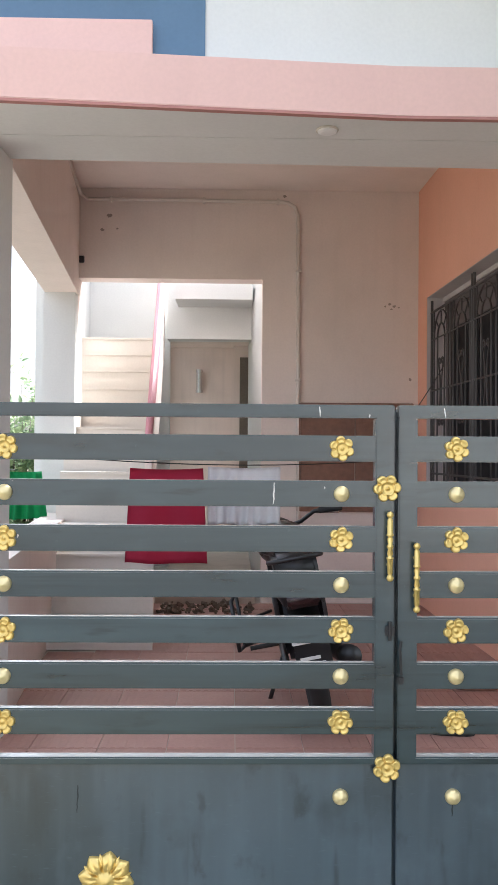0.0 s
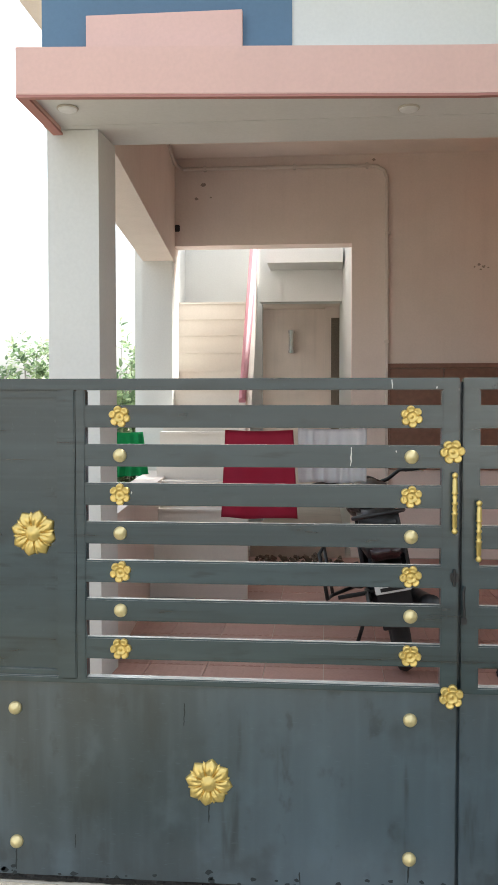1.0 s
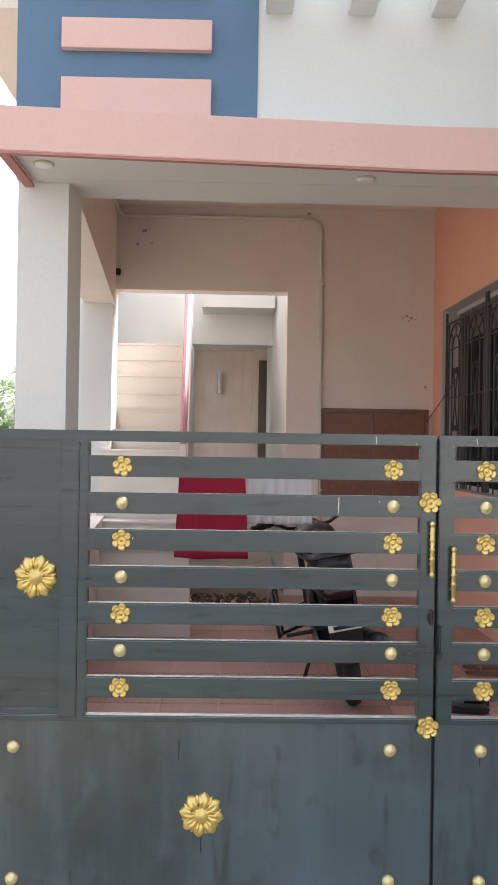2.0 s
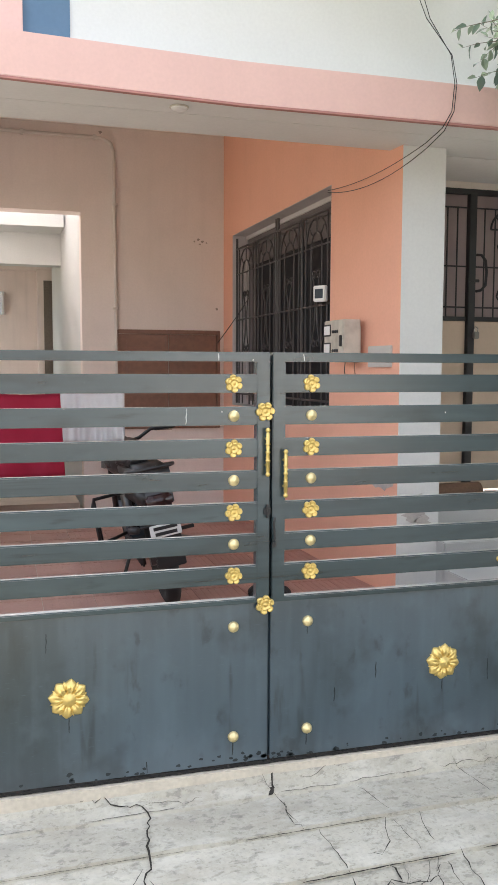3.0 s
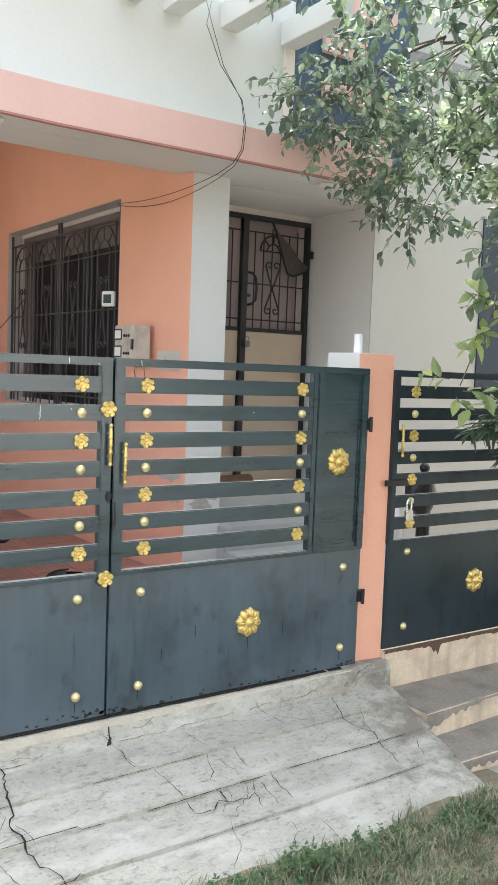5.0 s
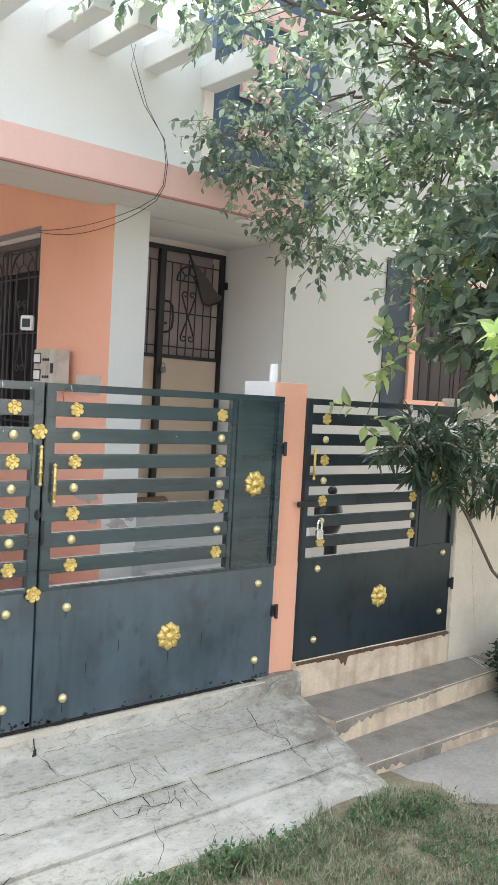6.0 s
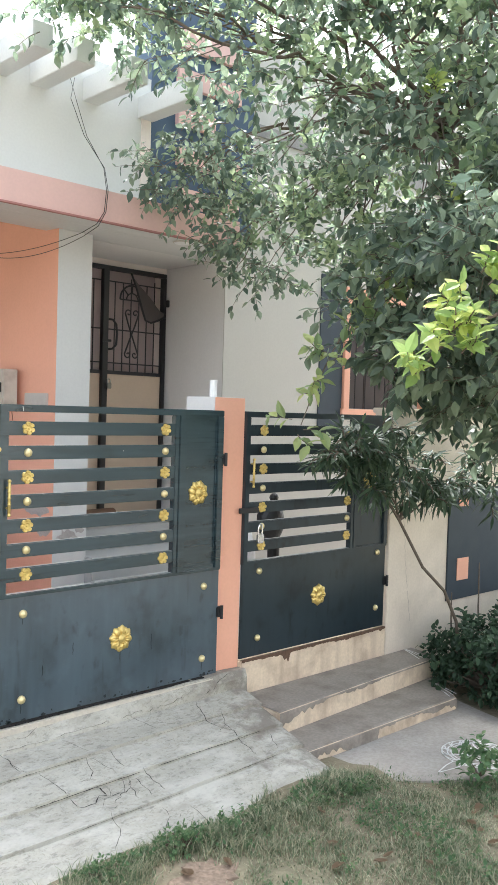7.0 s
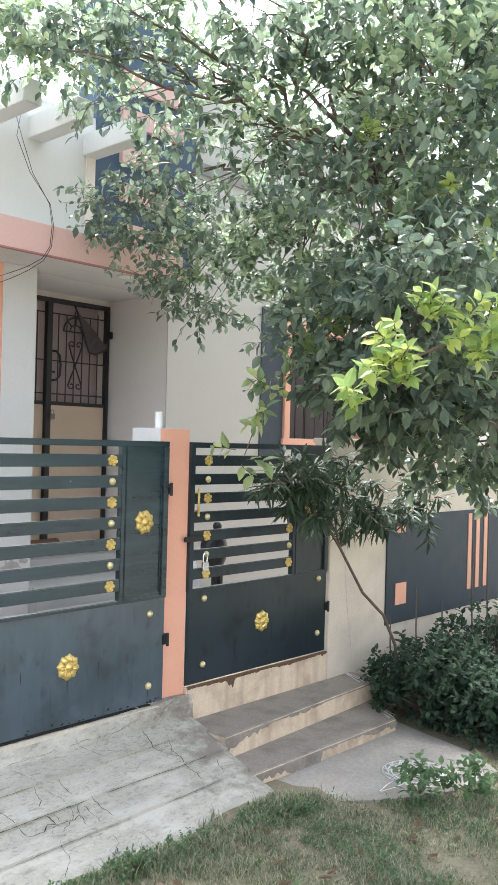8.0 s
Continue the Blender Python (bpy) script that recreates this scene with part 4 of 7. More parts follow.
for za, zb in ((2.95, 3.155), (3.295, 3.44), (3.58, 3.72), (3.86, 4.0), (4.14, 4.28)):
    part("pink_band", box(-0.912, -0.193, 3.752, 3.792, za, zb, 0.002), PINK, upper, "raised pale pink band")
upper_r = tagged(new("wall_blue"), "blue painted panel with pink blocks, darkened for tree shade", "wall", kind="structure")
part("blue_face", box(2.518, 3.53, 3.80, 4.019, 3.62, 4.7), BLUE_SHADED, upper_r)
part("blue_skin", box(2.518, 3.53, 3.792, 3.80, 2.845, 4.7), BLUE_SHADED, upper_r)
for x0, x1, za, zb in ((2.735, 3.10, 3.535, 3.66), (2.745, 3.36, 3.245, 3.37), (2.735, 3.36, 2.95, 3.08), (2.735, 3.36, 3.82, 3.95), (2.735, 3.36, 4.1, 4.23)):
    part("pink_block", box(x0, x1, 3.752, 3.792, za, zb, 0.002), PINK, upper_r, "raised pale pink block")
structure("trim", box(2.436, 2.516, 3.788, 3.80, 2.845, 3.62), CREAM, "cream painted edge strip beside the blue panel", "trim")
rafter_mesh = None
for k, x in enumerate((0.07, 0.47, 0.872, 1.27, 1.56, 1.955, 2.41)):
    r = tagged(new("rafter"), "white concrete rafter cantilevered from the parapet wall", "rafter", "parapet rafters", "structure")
    if rafter_mesh is None:
        rafter_mesh = part("rafter_body", box(-0.005, 0.125, -0.56, 0.05, 0.0, 0.15, 0.004), WHITE, r).data
    else:
        new("rafter_body", rafter_mesh).parent = r
    r.location = (x, 3.80, 3.50)
structure("beam_rafter", box(0.0, 2.60, 3.80, 4.05, 3.66, 3.80), WHITE, "white beam behind the rafters", "beam")


# ---- window in the wing ----
window_wing = tagged(new("window_1"), "wing window with orange frame beside a slate band", "window", kind="structure")
window_wing.location = (5.64, 4.02, 1.5)
for nm, x0, x1, z0, z1 in (("frame_side", 4.97, 5.055, 1.50, 2.56), ("frame_side", 6.235, 6.32, 1.50, 2.56), ("frame_head", 4.97, 6.32, 2.56, 2.64), ("frame_sill", 4.95, 6.34, 1.43, 1.50)):
    part(nm, moved(box(x0, x1, 3.985, 4.06, z0, z1, 0.004), (-5.64, -4.02, -1.5)), ORANGE, window_wing, "orange painted window surround")
for i in range(3):
    xa = 5.06 + i * 0.392
    # dark boards added where only the unlit room would show
    part("shutter", moved(box(xa, xa + 0.386, 4.14, 4.17, 1.505, 2.555, 0.004), (-5.64, -4.02, -1.5)), material("dark_room_fill", (0.045, 0.028, 0.024), 0.5), window_wing, "dark board standing in for the unlit room")
for i in range(8):
    part("grille_bar", moved(tube([(5.10 + i * 0.155, 4.09, 1.5), (5.10 + i * 0.155, 4.09, 2.56)], 0.006, 6), (-5.64, -4.02, -1.5)), IRON, window_wing)
structure("wall_band", box(4.64, 4.965, 4.008, 4.02, 1.32, 2.72, 0.002), SLATE, "slate blue painted band beside the window", "wall panel")

# ---- barred window in the orange wall ----
window = tagged(new("window_2"), "dark barred window with scrolled iron grille", "window", kind="structure")
window.location = (1.80, 6.08, 1.05)


def on_wall(y, dx=0.0):
    return orange_x(y) + dx


BARS = material("rusty_grille_iron", (0.040, 0.036, 0.036), 0.45, stain=0.3, stain_color=(0.10, 0.055, 0.035))


def win_tube(nm, pts, r, mat=BARS, sides=6, dx=0.030):
    part(nm, moved(tube([(on_wall(y, dx), y, z) for y, z in pts], r, sides), (-1.80, -6.08, -1.05)), mat, window)


SHUTTER = material("black_shutter_paint", (0.010, 0.011, 0.014), 0.6, spec=0.25)
for nm, ya, yb, za, zb, mat in (("shutter", W0 + 0.04, 5.66, 1.09, 2.34, SHUTTER), ("shutter", 5.67, 6.33, 1.09, 2.34, SHUTTER), ("shutter", 6.34, 7.00, 1.09, 2.34, SHUTTER)):
    part(nm, moved(prism([(on_wall(ya, 0.15), ya), (on_wall(ya, 0.18), ya), (on_wall(yb, 0.18), yb), (on_wall(yb, 0.15), yb)], za, zb, bevel=0.004), (-1.80, -6.08, -1.05)),
         mat, window, "closed dark window shutter")
HEADBOARD = material("grey_brown_board", (0.17, 0.145, 0.145), 0.8, stain=0.3)
for ya, yb, za, zb in ((W0 + 0.04, W1 - 0.04, 2.345, 2.50), (7.005, W1 - 0.04, WZ0 + 0.04, 2.34)):
    part("fixed_board", moved(prism([(on_wall(ya, 0.15), ya), (on_wall(ya, 0.18), ya), (on_wall(yb, 0.18), yb), (on_wall(yb, 0.15), yb)], za, zb), (-1.80, -6.08, -1.05)), HEADBOARD, window, "dull grey fixed board")
for ya, yb, za, zb in ((W0, W0 + 0.04, WZ0, WZ1), (W1 - 0.04, W1, WZ0, WZ1), (W0 + 0.04, W1 - 0.04, WZ1 - 0.04, WZ1), (W0 + 0.04, W1 - 0.04, WZ0, WZ0 + 0.04)):
    part("window_frame", moved(prism([(on_wall(ya, 0.13), ya), (on_wall(ya, 0.2), ya), (on_wall(yb, 0.2), yb), (on_wall(yb, 0.13), yb)], za, zb), (-1.80, -6.08, -1.05)),
         REVEAL, window, "grey window surround")
part("lintel_strip", moved(prism([(on_wall(W0 + 0.04, 0.14), W0 + 0.04), (on_wall(W0 + 0.04, 0.18), W0 + 0.04), (on_wall(W1 - 0.04, 0.18), W1 - 0.04), (on_wall(W1 - 0.04, 0.14), W1 - 0.04)], 2.505, WZ1 - 0.041), (-1.80, -6.08, -1.05)), HEADBOARD, window, "dull grey strip over the shutters")
for nm, ya, yb, za, zb in (("reveal_head", W0 - 0.05, W1 + 0.05, WZ1, WZ1 + 0.06), ("reveal_sill", W0 - 0.05, W1 + 0.05, WZ0 - 0.06, WZ0), ("reveal_side", W0 - 0.06, W0, WZ0, WZ1), ("reveal_side", W1, W1 + 0.06, WZ0, WZ1)):
    part(nm, moved(prism([(on_wall(ya, 0.0585), ya), (on_wall(ya, 0.22), ya), (on_wall(yb, 0.22), yb), (on_wall(yb, 0.0585), yb)], za, zb), (-1.80, -6.08, -1.05)), REVEAL, window, "bare grey reveal")
for ya, yb, za, zb in ((W0 + 0.001, W1 - 0.001, WZ1 - 0.005, WZ1 - 0.001), (W0 + 0.001, W1 - 0.001, WZ0 + 0.001, WZ0 + 0.005), (W0 + 0.001, W0 + 0.005, WZ0 + 0.005, WZ1 - 0.005), (W1 - 0.005, W1 - 0.001, WZ0 + 0.005, WZ1 - 0.005)):
    part("reveal_lining", moved(prism([(on_wall(ya, 0.001), ya), (on_wall(ya, 0.129), ya), (on_wall(yb, 0.129), yb), (on_wall(yb, 0.001), yb)], za, zb), (-1.80, -6.08, -1.05)), REVEAL, window, "grey plastered reveal")
PANELS = 4
PITCH = (W1 - W0 - 0.10) / PANELS
for i in range(PANELS + 1):
    y = W0 + 0.05 + PITCH * i
    for dy in ((-0.022, 0.022) if i == 2 else (0.0,)):
        win_tube("grille_post", [(y + dy, WZ0 + 0.02), (y + dy, 2.59 if i in (0, 2, 4) else 2.50)], 0.011)
for z, r in ((2.49, 0.010), (2.26, 0.006), (1.84, 0.007), (1.16, 0.009)):
    win_tube("grille_rail", [(W0 + 0.03, z), (W1 - 0.03, z)], r)
for i in range(PANELS):
    c, h = W0 + 0.05 + PITCH * (i + 0.5), PITCH / 2
    for k in (-2, -1, 1, 2):
        y = c + k * h * 0.37
        win_tube("grille_bar", [(y, WZ0 + 0.02), (y, 2.27 if abs(k) == 1 else 2.49)], 0.0065)
    for f in (0.74, 0.37):
        win_tube("grille_arch", [(c + h * f * math.cos(radians(a)), 2.26 + 0.21 * f / 0.74 * math.sin(radians(a))) for a in range(0, 181, 15)], 0.007)
    for a in (45, 90, 135):
        win_tube("grille_ray", [(c + h * f * math.cos(radians(a)), 2.26 + 0.21 * f / 0.74 * math.sin(radians(a))) for f in (0.37, 0.74)], 0.005)
    # an hourglass of two bowed bars between pairs of scrolls
    for sg in (1, -1):
        win_tube("grille_bow", [(c + sg * (0.014 + 0.058 * ((z - 1.82) / 0.24) ** 2), z) for z in (1.58, 1.64, 1.70, 1.76, 1.82, 1.88, 1.94, 2.0, 2.06)], 0.006)
        for zc, v in ((2.06, 1), (1.58, -1)):
            win_tube("grille_scroll", [(c + sg * (0.040 + (0.034 - 0.024 * q / 9) * math.cos(radians(40 * q))), zc + v * (0.036 - 0.024 * q / 9) * math.sin(radians(40 * q))) for q in range(10)], 0.006)
bell = thing("door_chime", (1.805, 5.03, 1.852), "white square display box fixed to the window grille", "display box")
bell.rotation_euler = (0, 0, radians(32))
part("case", box(-0.015, 0.02, -0.052, 0.052, 0.0, 0.110, 0.006), PLASTIC, bell)
part("screen", box(-0.0175, -0.0150, -0.034, 0.034, 0.022, 0.086, 0.001), SLATE, bell, "grey blank screen")

# ---- meter box, board and wires ----
meter = thing("meter_box", (1.80, 4.56, 1.44), "dusty beige electric meter box on the orange wall", "meter box")
meter.rotation_euler = (0, 0, radians(3))
part("case", box(-0.082, 0.036, -0.150, 0.145, 0.0, 0.258, 0.006), METERBOX, meter)
part("mounting_block", box(0.036, 0.075, -0.08, 0.12, 0.03, 0.22, 0.003), METERBOX, meter)
for i, (z, h) in enumerate(((0.165, 0.06), (0.045, 0.065))):
    w = part("meter_window", box(-0.088, -0.082, 0.045, 0.135, z, z + h, 0.002), PLASTIC, meter, "pale window with dark rim")
    part("rim", box(-0.0865, -0.0825, 0.037, 0.143, z - 0.008, z + h + 0.008, 0.002), IRON, w)
    for j in range(3):
        part("knob", moved(lathe([(0.011, 0), (0.011, 0.008), (0, 0.012)], 10), (-0.082, 0.005 - 0.032 * j, z + 0.02)), IRON, meter)
part("latch", box(-0.092, -0.082, -0.13, -0.10, 0.09, 0.16, 0.003), IRON, meter)
part("hanging_wire", tube([(-0.02, -0.05, 0.0), (-0.03, -0.06, -0.06), (-0.015, -0.05, -0.12)], 0.003, 6), BLACK, meter)
part("hanging_wire", tube([(0.02, -0.10, 0.0), (0.01, -0.12, -0.05), (0.03, -0.11, -0.13)], 0.003, 6), WOOD, meter)
board = thing("switch_board", (1.900, 4.22, 1.40), "cream switch board on the orange wall", "switch board")
board.rotation_euler = (0, 0, radians(5.6))
part("plate", box(-0.012, 0.02, -0.12, 0.15, 0.0, 0.13, 0.004), PALE, board)
for i in range(2):
    part("switch", box(-0.016, -0.012, 0.0 + i * 0.05, 0.03 + i * 0.05, 0.05, 0.09, 0.002), PALE, board)


def sag(a, b, drop, n=14):
    a, b = Vector(a), Vector(b)
    return [tuple(a.lerp(b, i / n) - Vector((0, 0, 4 * drop * (i / n) * (1 - i / n)))) for i in range(n + 1)]


for k in range(2):
    o = 0.012 * k
    cable = thing("cable", (1.86, 3.45, 2.6), "thin black service cable hanging over the fascia", "cable", "service cables")
    pts = [(1.80 + o * 3, 3.72, 3.60), (1.79 - 0.04 * k, 3.62, 3.42), (1.825 - 0.02 * k, 3.54, 3.18), (1.905 + o / 2, 3.458, 2.98), (1.925 + o, 3.45, 2.84), (1.912 + o, 3.45, 2.70),
           (1.875 + o, 3.48, 2.62 - o)] + sag((1.865 + o, 3.53, 2.595 - o), (1.815, 4.93, 2.585 - o), 0.045 + 0.035 * k)[1:]
    part("wire", moved(tube(pts, 0.0023, 6), (-1.86, -3.45, -2.6)), BLACK, cable)
stay = thing("wire", (1.80, 7.2, 1.9), "thin sagging wire across the porch corner", "wire")
part("strand", moved(tube(sag((1.70, 7.56, 1.63), (1.83, 6.9, 2.02), 0.01, 8), 0.004, 5), (-1.80, -7.2, -1.9)), BLACK, stay)

# ---- ceiling lights under the sunshade ----
for x, y, big in ((0.545, 3.69, 0.74), (2.77, 3.72, 1.0), (-0.942, 3.56, 0.74)):
    lamp = thing("ceiling_light", (x, y, 2.675), "round white ceiling light under the sunshade, off", "ceiling light", "sunshade lights")
    lamp.scale = (big, big, 1)
    d = lathe([(0.0, 0.020), (0.035, 0.018), (0.052, 0.013), (0.058, 0.006), (0.058, 0.0)], 24)
    bmesh.ops.rotate(d, verts=d.verts, matrix=Matrix.Rotation(radians(90), 3, "X"))
    part("diffuser", d, PLASTIC, lamp, "milky white diffuser")
    part("rim", tube([(0.06 * math.cos(2 * math.pi * i / 24), 0.06 * math.sin(2 * math.pi * i / 24), -0.004) for i in range(25)], 0.005, 6), METERBOX, lamp)

# ---- conduit pipe on the back wall ----
conduit = thing("conduit", (0.72, BACK, 0.1), "cream painted conduit pipe on the back wall", "pipe")
yp = BACK - 0.02
pipe_pts = [(-1.03, 5.6, 3.55), (-1.10, 6.6, 3.53), (-1.15, 7.45, 3.52), (-1.10, yp, 3.50), (-0.4, yp, 3.50), (0.55, yp, 3.495), (0.63, yp, 3.485), (0.69, yp, 3.45), (0.715, yp, 3.38), (0.722, yp, 2.6), (0.735, yp, 0.2)]
part("pipe", moved(tube(pipe_pts, 0.017, 10), (-0.72, -BACK, -0.1)), PVC, conduit)
for x, z in ((-0.9, 3.50), (-0.1, 3.498), (0.54, 3.495)):
    part("clamp", moved(box(x - 0.012, x + 0.012, yp - 0.022, BACK, z - 0.024, z + 0.024, 0.003), (-0.72, -BACK, -0.1)), PVC, conduit)
for z in (2.9, 1.95, 1.0):
    part("clamp", moved(box(0.70, 0.75, yp - 0.022, BACK, z - 0.012, z + 0.012, 0.003), (-0.72, -BACK, -0.1)), PVC, conduit)
hook = thing("wall_hook", (-1.16, BACK, 2.95), "small dark hook plate on the back wall", "hook")
part("plate", box(-0.02, 0.03, -0.02, 0.0, 0.0, 0.06, 0.006), IRON, hook)


def patch(x, z, r, y, seed, mat, name, label):
    """A flake of lost paint on a wall along x."""
    q = random.Random(seed)
    bm = bmesh.new()
    n = 14
    pts = [(x + r * q.uniform(0.4, 1.1) * math.cos(2 * math.pi * i / n) * 1.3, z + r * q.uniform(0.4, 1.1) * math.sin(2 * math.pi * i / n)) for i in range(n)]
    f = bm.faces.new([bm.verts.new((px, y - 0.003, pz)) for px, pz in pts])
    e = bmesh.ops.extrude_face_region(bm, geom=[f])
    for v in e["geom"]:
        if isinstance(v, bmesh.types.BMVert):
            v.co.y += 0.006
    structure(name, bm, mat, label, "stain")


for i, (x, z, r) in enumerate(((1.52, 2.62, 0.016), (1.56, 2.60, 0.02), (1.535, 2.575, 0.012), (1.60, 2.59, 0.010), (1.48, 2.60, 0.012), (-0.92, 3.36, 0.03), (-0.98, 3.24, 0.02), (-0.85, 3.25, 0.014), (1.70, 1.965, 0.022), (0.60, 3.55, 0.02))):
    patch(x, z, r * 0.8, BACK, i, FLAKE, "trim", "dark flake of lost paint on the back wall")
for i, (x, z, r) in enumerate(((2.03, 0.52, 0.06), (2.09, 0.48, 0.05), (2.14, 0.56, 0.03), (2.0, 0.60, 0.02), (2.08, 0.63, 0.02))):
    patch(x, z, r, 4.02, 20 + i, DAMP, "trim", "grey flake of lost paint on the pillar foot")



def side_patch(y, z, ry, rz, seed, mat, label):
    """A patch of bare plaster on the orange wall."""
    q = random.Random(seed)
    bm = bmesh.new()
    n = 26
    pts = [(y + ry * q.uniform(0.75, 1.05) * math.cos(2 * math.pi * i / n), z + rz * q.uniform(0.7, 1.1) * math.sin(2 * math.pi * i / n)) for i in range(n)]
    out = [bm.verts.new((orange_x(a) - 0.003, a, b)) for a, b in pts]
    inn = [bm.verts.new((orange_x(a) + 0.004, a, b)) for a, b in pts]
    bm.faces.new(out)
    for i in range(n):
        bm.faces.new((out[i], out[(i + 1) % n], inn[(i + 1) % n], inn[i]))
    structure("trim", bm, mat, label, "stain")


side_patch(4.22, 0.70, 0.165, 0.05, 61, DAMP, "grey damp plaster patch at the orange wall foot")
side_patch(4.13, 0.57, 0.09, 0.06, 62, DAMP, "grey damp plaster patch beside the pillar")

# ---- brown shutters on the back wall ----
cup = thing("wall_shutter", (1.222, BACK, 0.815), "brown wooden double shutter set on the back wall", "shutter")
for nm, x0, x1, z0, z1 in (("frame_side", -0.505, -0.475, 0, 0.94), ("frame_side", 0.475, 0.505, 0, 0.94), ("frame_head", -0.475, 0.475, 0.90, 0.94), ("frame_sill", -0.475, 0.475, 0, 0.04)):
    part(nm, box(x0, x1, -0.035, 0.0, z0, z1, 0.004), WOOD, cup)
for x0, x1 in ((-0.472, -0.003), (0.003, 0.472)):
    d = part("door", box(x0, x1, -0.02, -0.004, 0.043, 0.897, 0.003), WOOD, cup)
    for z0, z1 in ((0.10, 0.44), (0.50, 0.84)):
        part("panel", box(x0 + 0.07, x1 - 0.07, -0.027, -0.02, z0, z1, 0.005), WOOD, d)

# ---- entrance door: iron grille gate before a mauve door ----
DX0, DX1, DZ0, DZ1, DY = 2.30, 3.458, 0.52, 2.625, 4.80
MAUVE = material("mauve_board", (0.46, 0.37, 0.36), 0.7, stain=0.2)
inner = thing("inner_door", (2.88, 4.96, DZ0), "dull mauve wooden door behind the grille", "door")
part("leaf", box(-0.575, 0.575, -0.02, 0.02, 0.0, 2.10, 0.004), MAUVE, inner)
part("handle", tube([(0.45, -0.02, 1.0), (0.45, -0.06, 1.0), (0.45, -0.06, 1.12), (0.45, -0.02, 1.12)], 0.008, 8), CHROME, inner)
grille = thing("grille_door", (2.88, DY, DZ0), "black iron grille door with tan lower boards, padlocked", "door")


def gt(nm, pts, r=0.006, mat=IRON, parent=None, sides=6):
    return part(nm, moved(tube(pts, r, sides), (-2.88, -DY, -DZ0)), mat, parent or grille)


def gb(nm, x0, x1, y0, y1, z0, z1, mat=IRON, parent=None, label=""):
    return part(nm, moved(box(x0, x1, y0, y1, z0, z1, 0.003), (-2.88, -DY, -DZ0)), mat, parent or grille, label)


for x0, x1, z0, z1 in ((DX0, DX0 + 0.035, DZ0, DZ1), (DX1 - 0.035, DX1, DZ0, DZ1), (DX0, DX1, DZ1 - 0.035, DZ1)):
    gb("door_frame", x0, x1, DY - 0.03, DY + 0.02, z0, z1 - (0.036 if z1 == DZ1 and x1 - x0 < 0.1 else 0))
gb("meeting_post", 2.795, 2.848, DY - 0.045, DY + 0.005, DZ0, DZ1 - 0.036)
for x0, x1 in ((DX0 + 0.035, 2.795), (2.848, DX1 - 0.035)):
    gb("mid_rail", x0, x1, DY - 0.02, DY + 0.005, 1.725, 1.755)
    gb("lower_board", x0, x1, DY - 0.008, DY + 0.004, DZ0 + 0.02, 1.725, PLY, label="tan board panel")
    n = max(4, round((x1 - x0) / 0.078))
    for i in range(1, n):
        gt("grille_bar", [(x0 + (x1 - x0) * i / n, DY - 0.008, 1.755), (x0 + (x1 - x0) * i / n, DY - 0.008, 2.50 if i % 3 else 2.54)], 0.0055)
    for z in (2.50, 2.10, 1.82):
        gt("grille_rail", [(x0, DY - 0.008, z), (x1, DY - 0.008, z)], 0.0055)
ca = 3.10
gt("grille_arch", arc_points(ca, 2.36, 0.125, 0, 180, 12, DY - 0.016), 0.008)
gt("grille_arch", arc_points(ca, 2.36, 0.06, 0, 180, 10, DY - 0.016), 0.006)
for a in (45, 90, 135):
    gt("grille_ray", [(ca + 0.06 * math.cos(radians(a)), DY - 0.016, 2.36 + 0.06 * math.sin(radians(a))), (ca + 0.125 * math.cos(radians(a)), DY - 0.016, 2.36 + 0.125 * math.sin(radians(a)))])
gt("grille_rail", [(ca - 0.125, DY - 0.016, 2.36), (ca + 0.125, DY - 0.016, 2.36)])
for s in (1, -1):
    gt("grille_cross", [(ca - 0.07 * s, DY - 0.018, 1.90), (ca - 0.03 * s, DY - 0.018, 2.0), (ca, DY - 0.018, 2.07), (ca + 0.03 * s, DY - 0.018, 2.14), (ca + 0.07 * s, DY - 0.018, 2.25)], 0.007)
    for zc, v in ((1.90, -1), (2.25, 1)):
        gt("grille_scroll", [(ca + s * (0.035 + (0.034 - 0.026 * q / 9) * math.cos(radians(38 * q))), DY - 0.018, zc + v * (0.034 - 0.026 * q / 9) * math.sin(radians(38 * q))) for q in range(10)], 0.006)
gt("pull_loop", [(2.86, DY - 0.03, 1.93), (2.88, DY - 0.06, 1.935), (2.915, DY - 0.06, 1.97), (2.922, DY - 0.06, 2.06), (2.912, DY - 0.06, 2.14), (2.88, DY - 0.06, 2.175), (2.86, DY - 0.03, 2.18)], 0.010, sides=8)
gb("slide_bolt", 2.78, 2.87, DY - 0.06, DY - 0.045, 1.99, 2.01)
gb("hinge", DX1 - 0.01, DX1 + 0.016, DY - 0.055, DY - 0.03, 2.34, 2.40)
lk = thing("padlock", (2.845, DY - 0.07, 1.60), "dull steel padlock on the grille door", "padlock")
part("body", box(-0.022, 0.022, -0.012, 0.012, 0.0, 0.05, 0.005), STEEL, lk)
part("shackle", tube([(-0.014, 0, 0.045), (-0.014, 0, 0.07), (0, 0, 0.085), (0.014, 0, 0.07), (0.014, 0, 0.045)], 0.004, 8), CHROME, lk)
net = thing("net_curtain", (3.22, DY - 0.035, 2.1), "torn dark net hanging on the grille door", "net")
bmn = bmesh.new()
edge = [(-0.16, 0.49), (-0.10, 0.36), (-0.04, 0.20), (0.00, 0.10), (0.06, 0.085), (0.13, 0.11), (0.20, 0.145)]
topp = [(-0.16, 0.49), (-0.06, 0.40), (0.02, 0.33), (0.08, 0.27), (0.13, 0.23), (0.17, 0.20), (0.205, 0.18)]
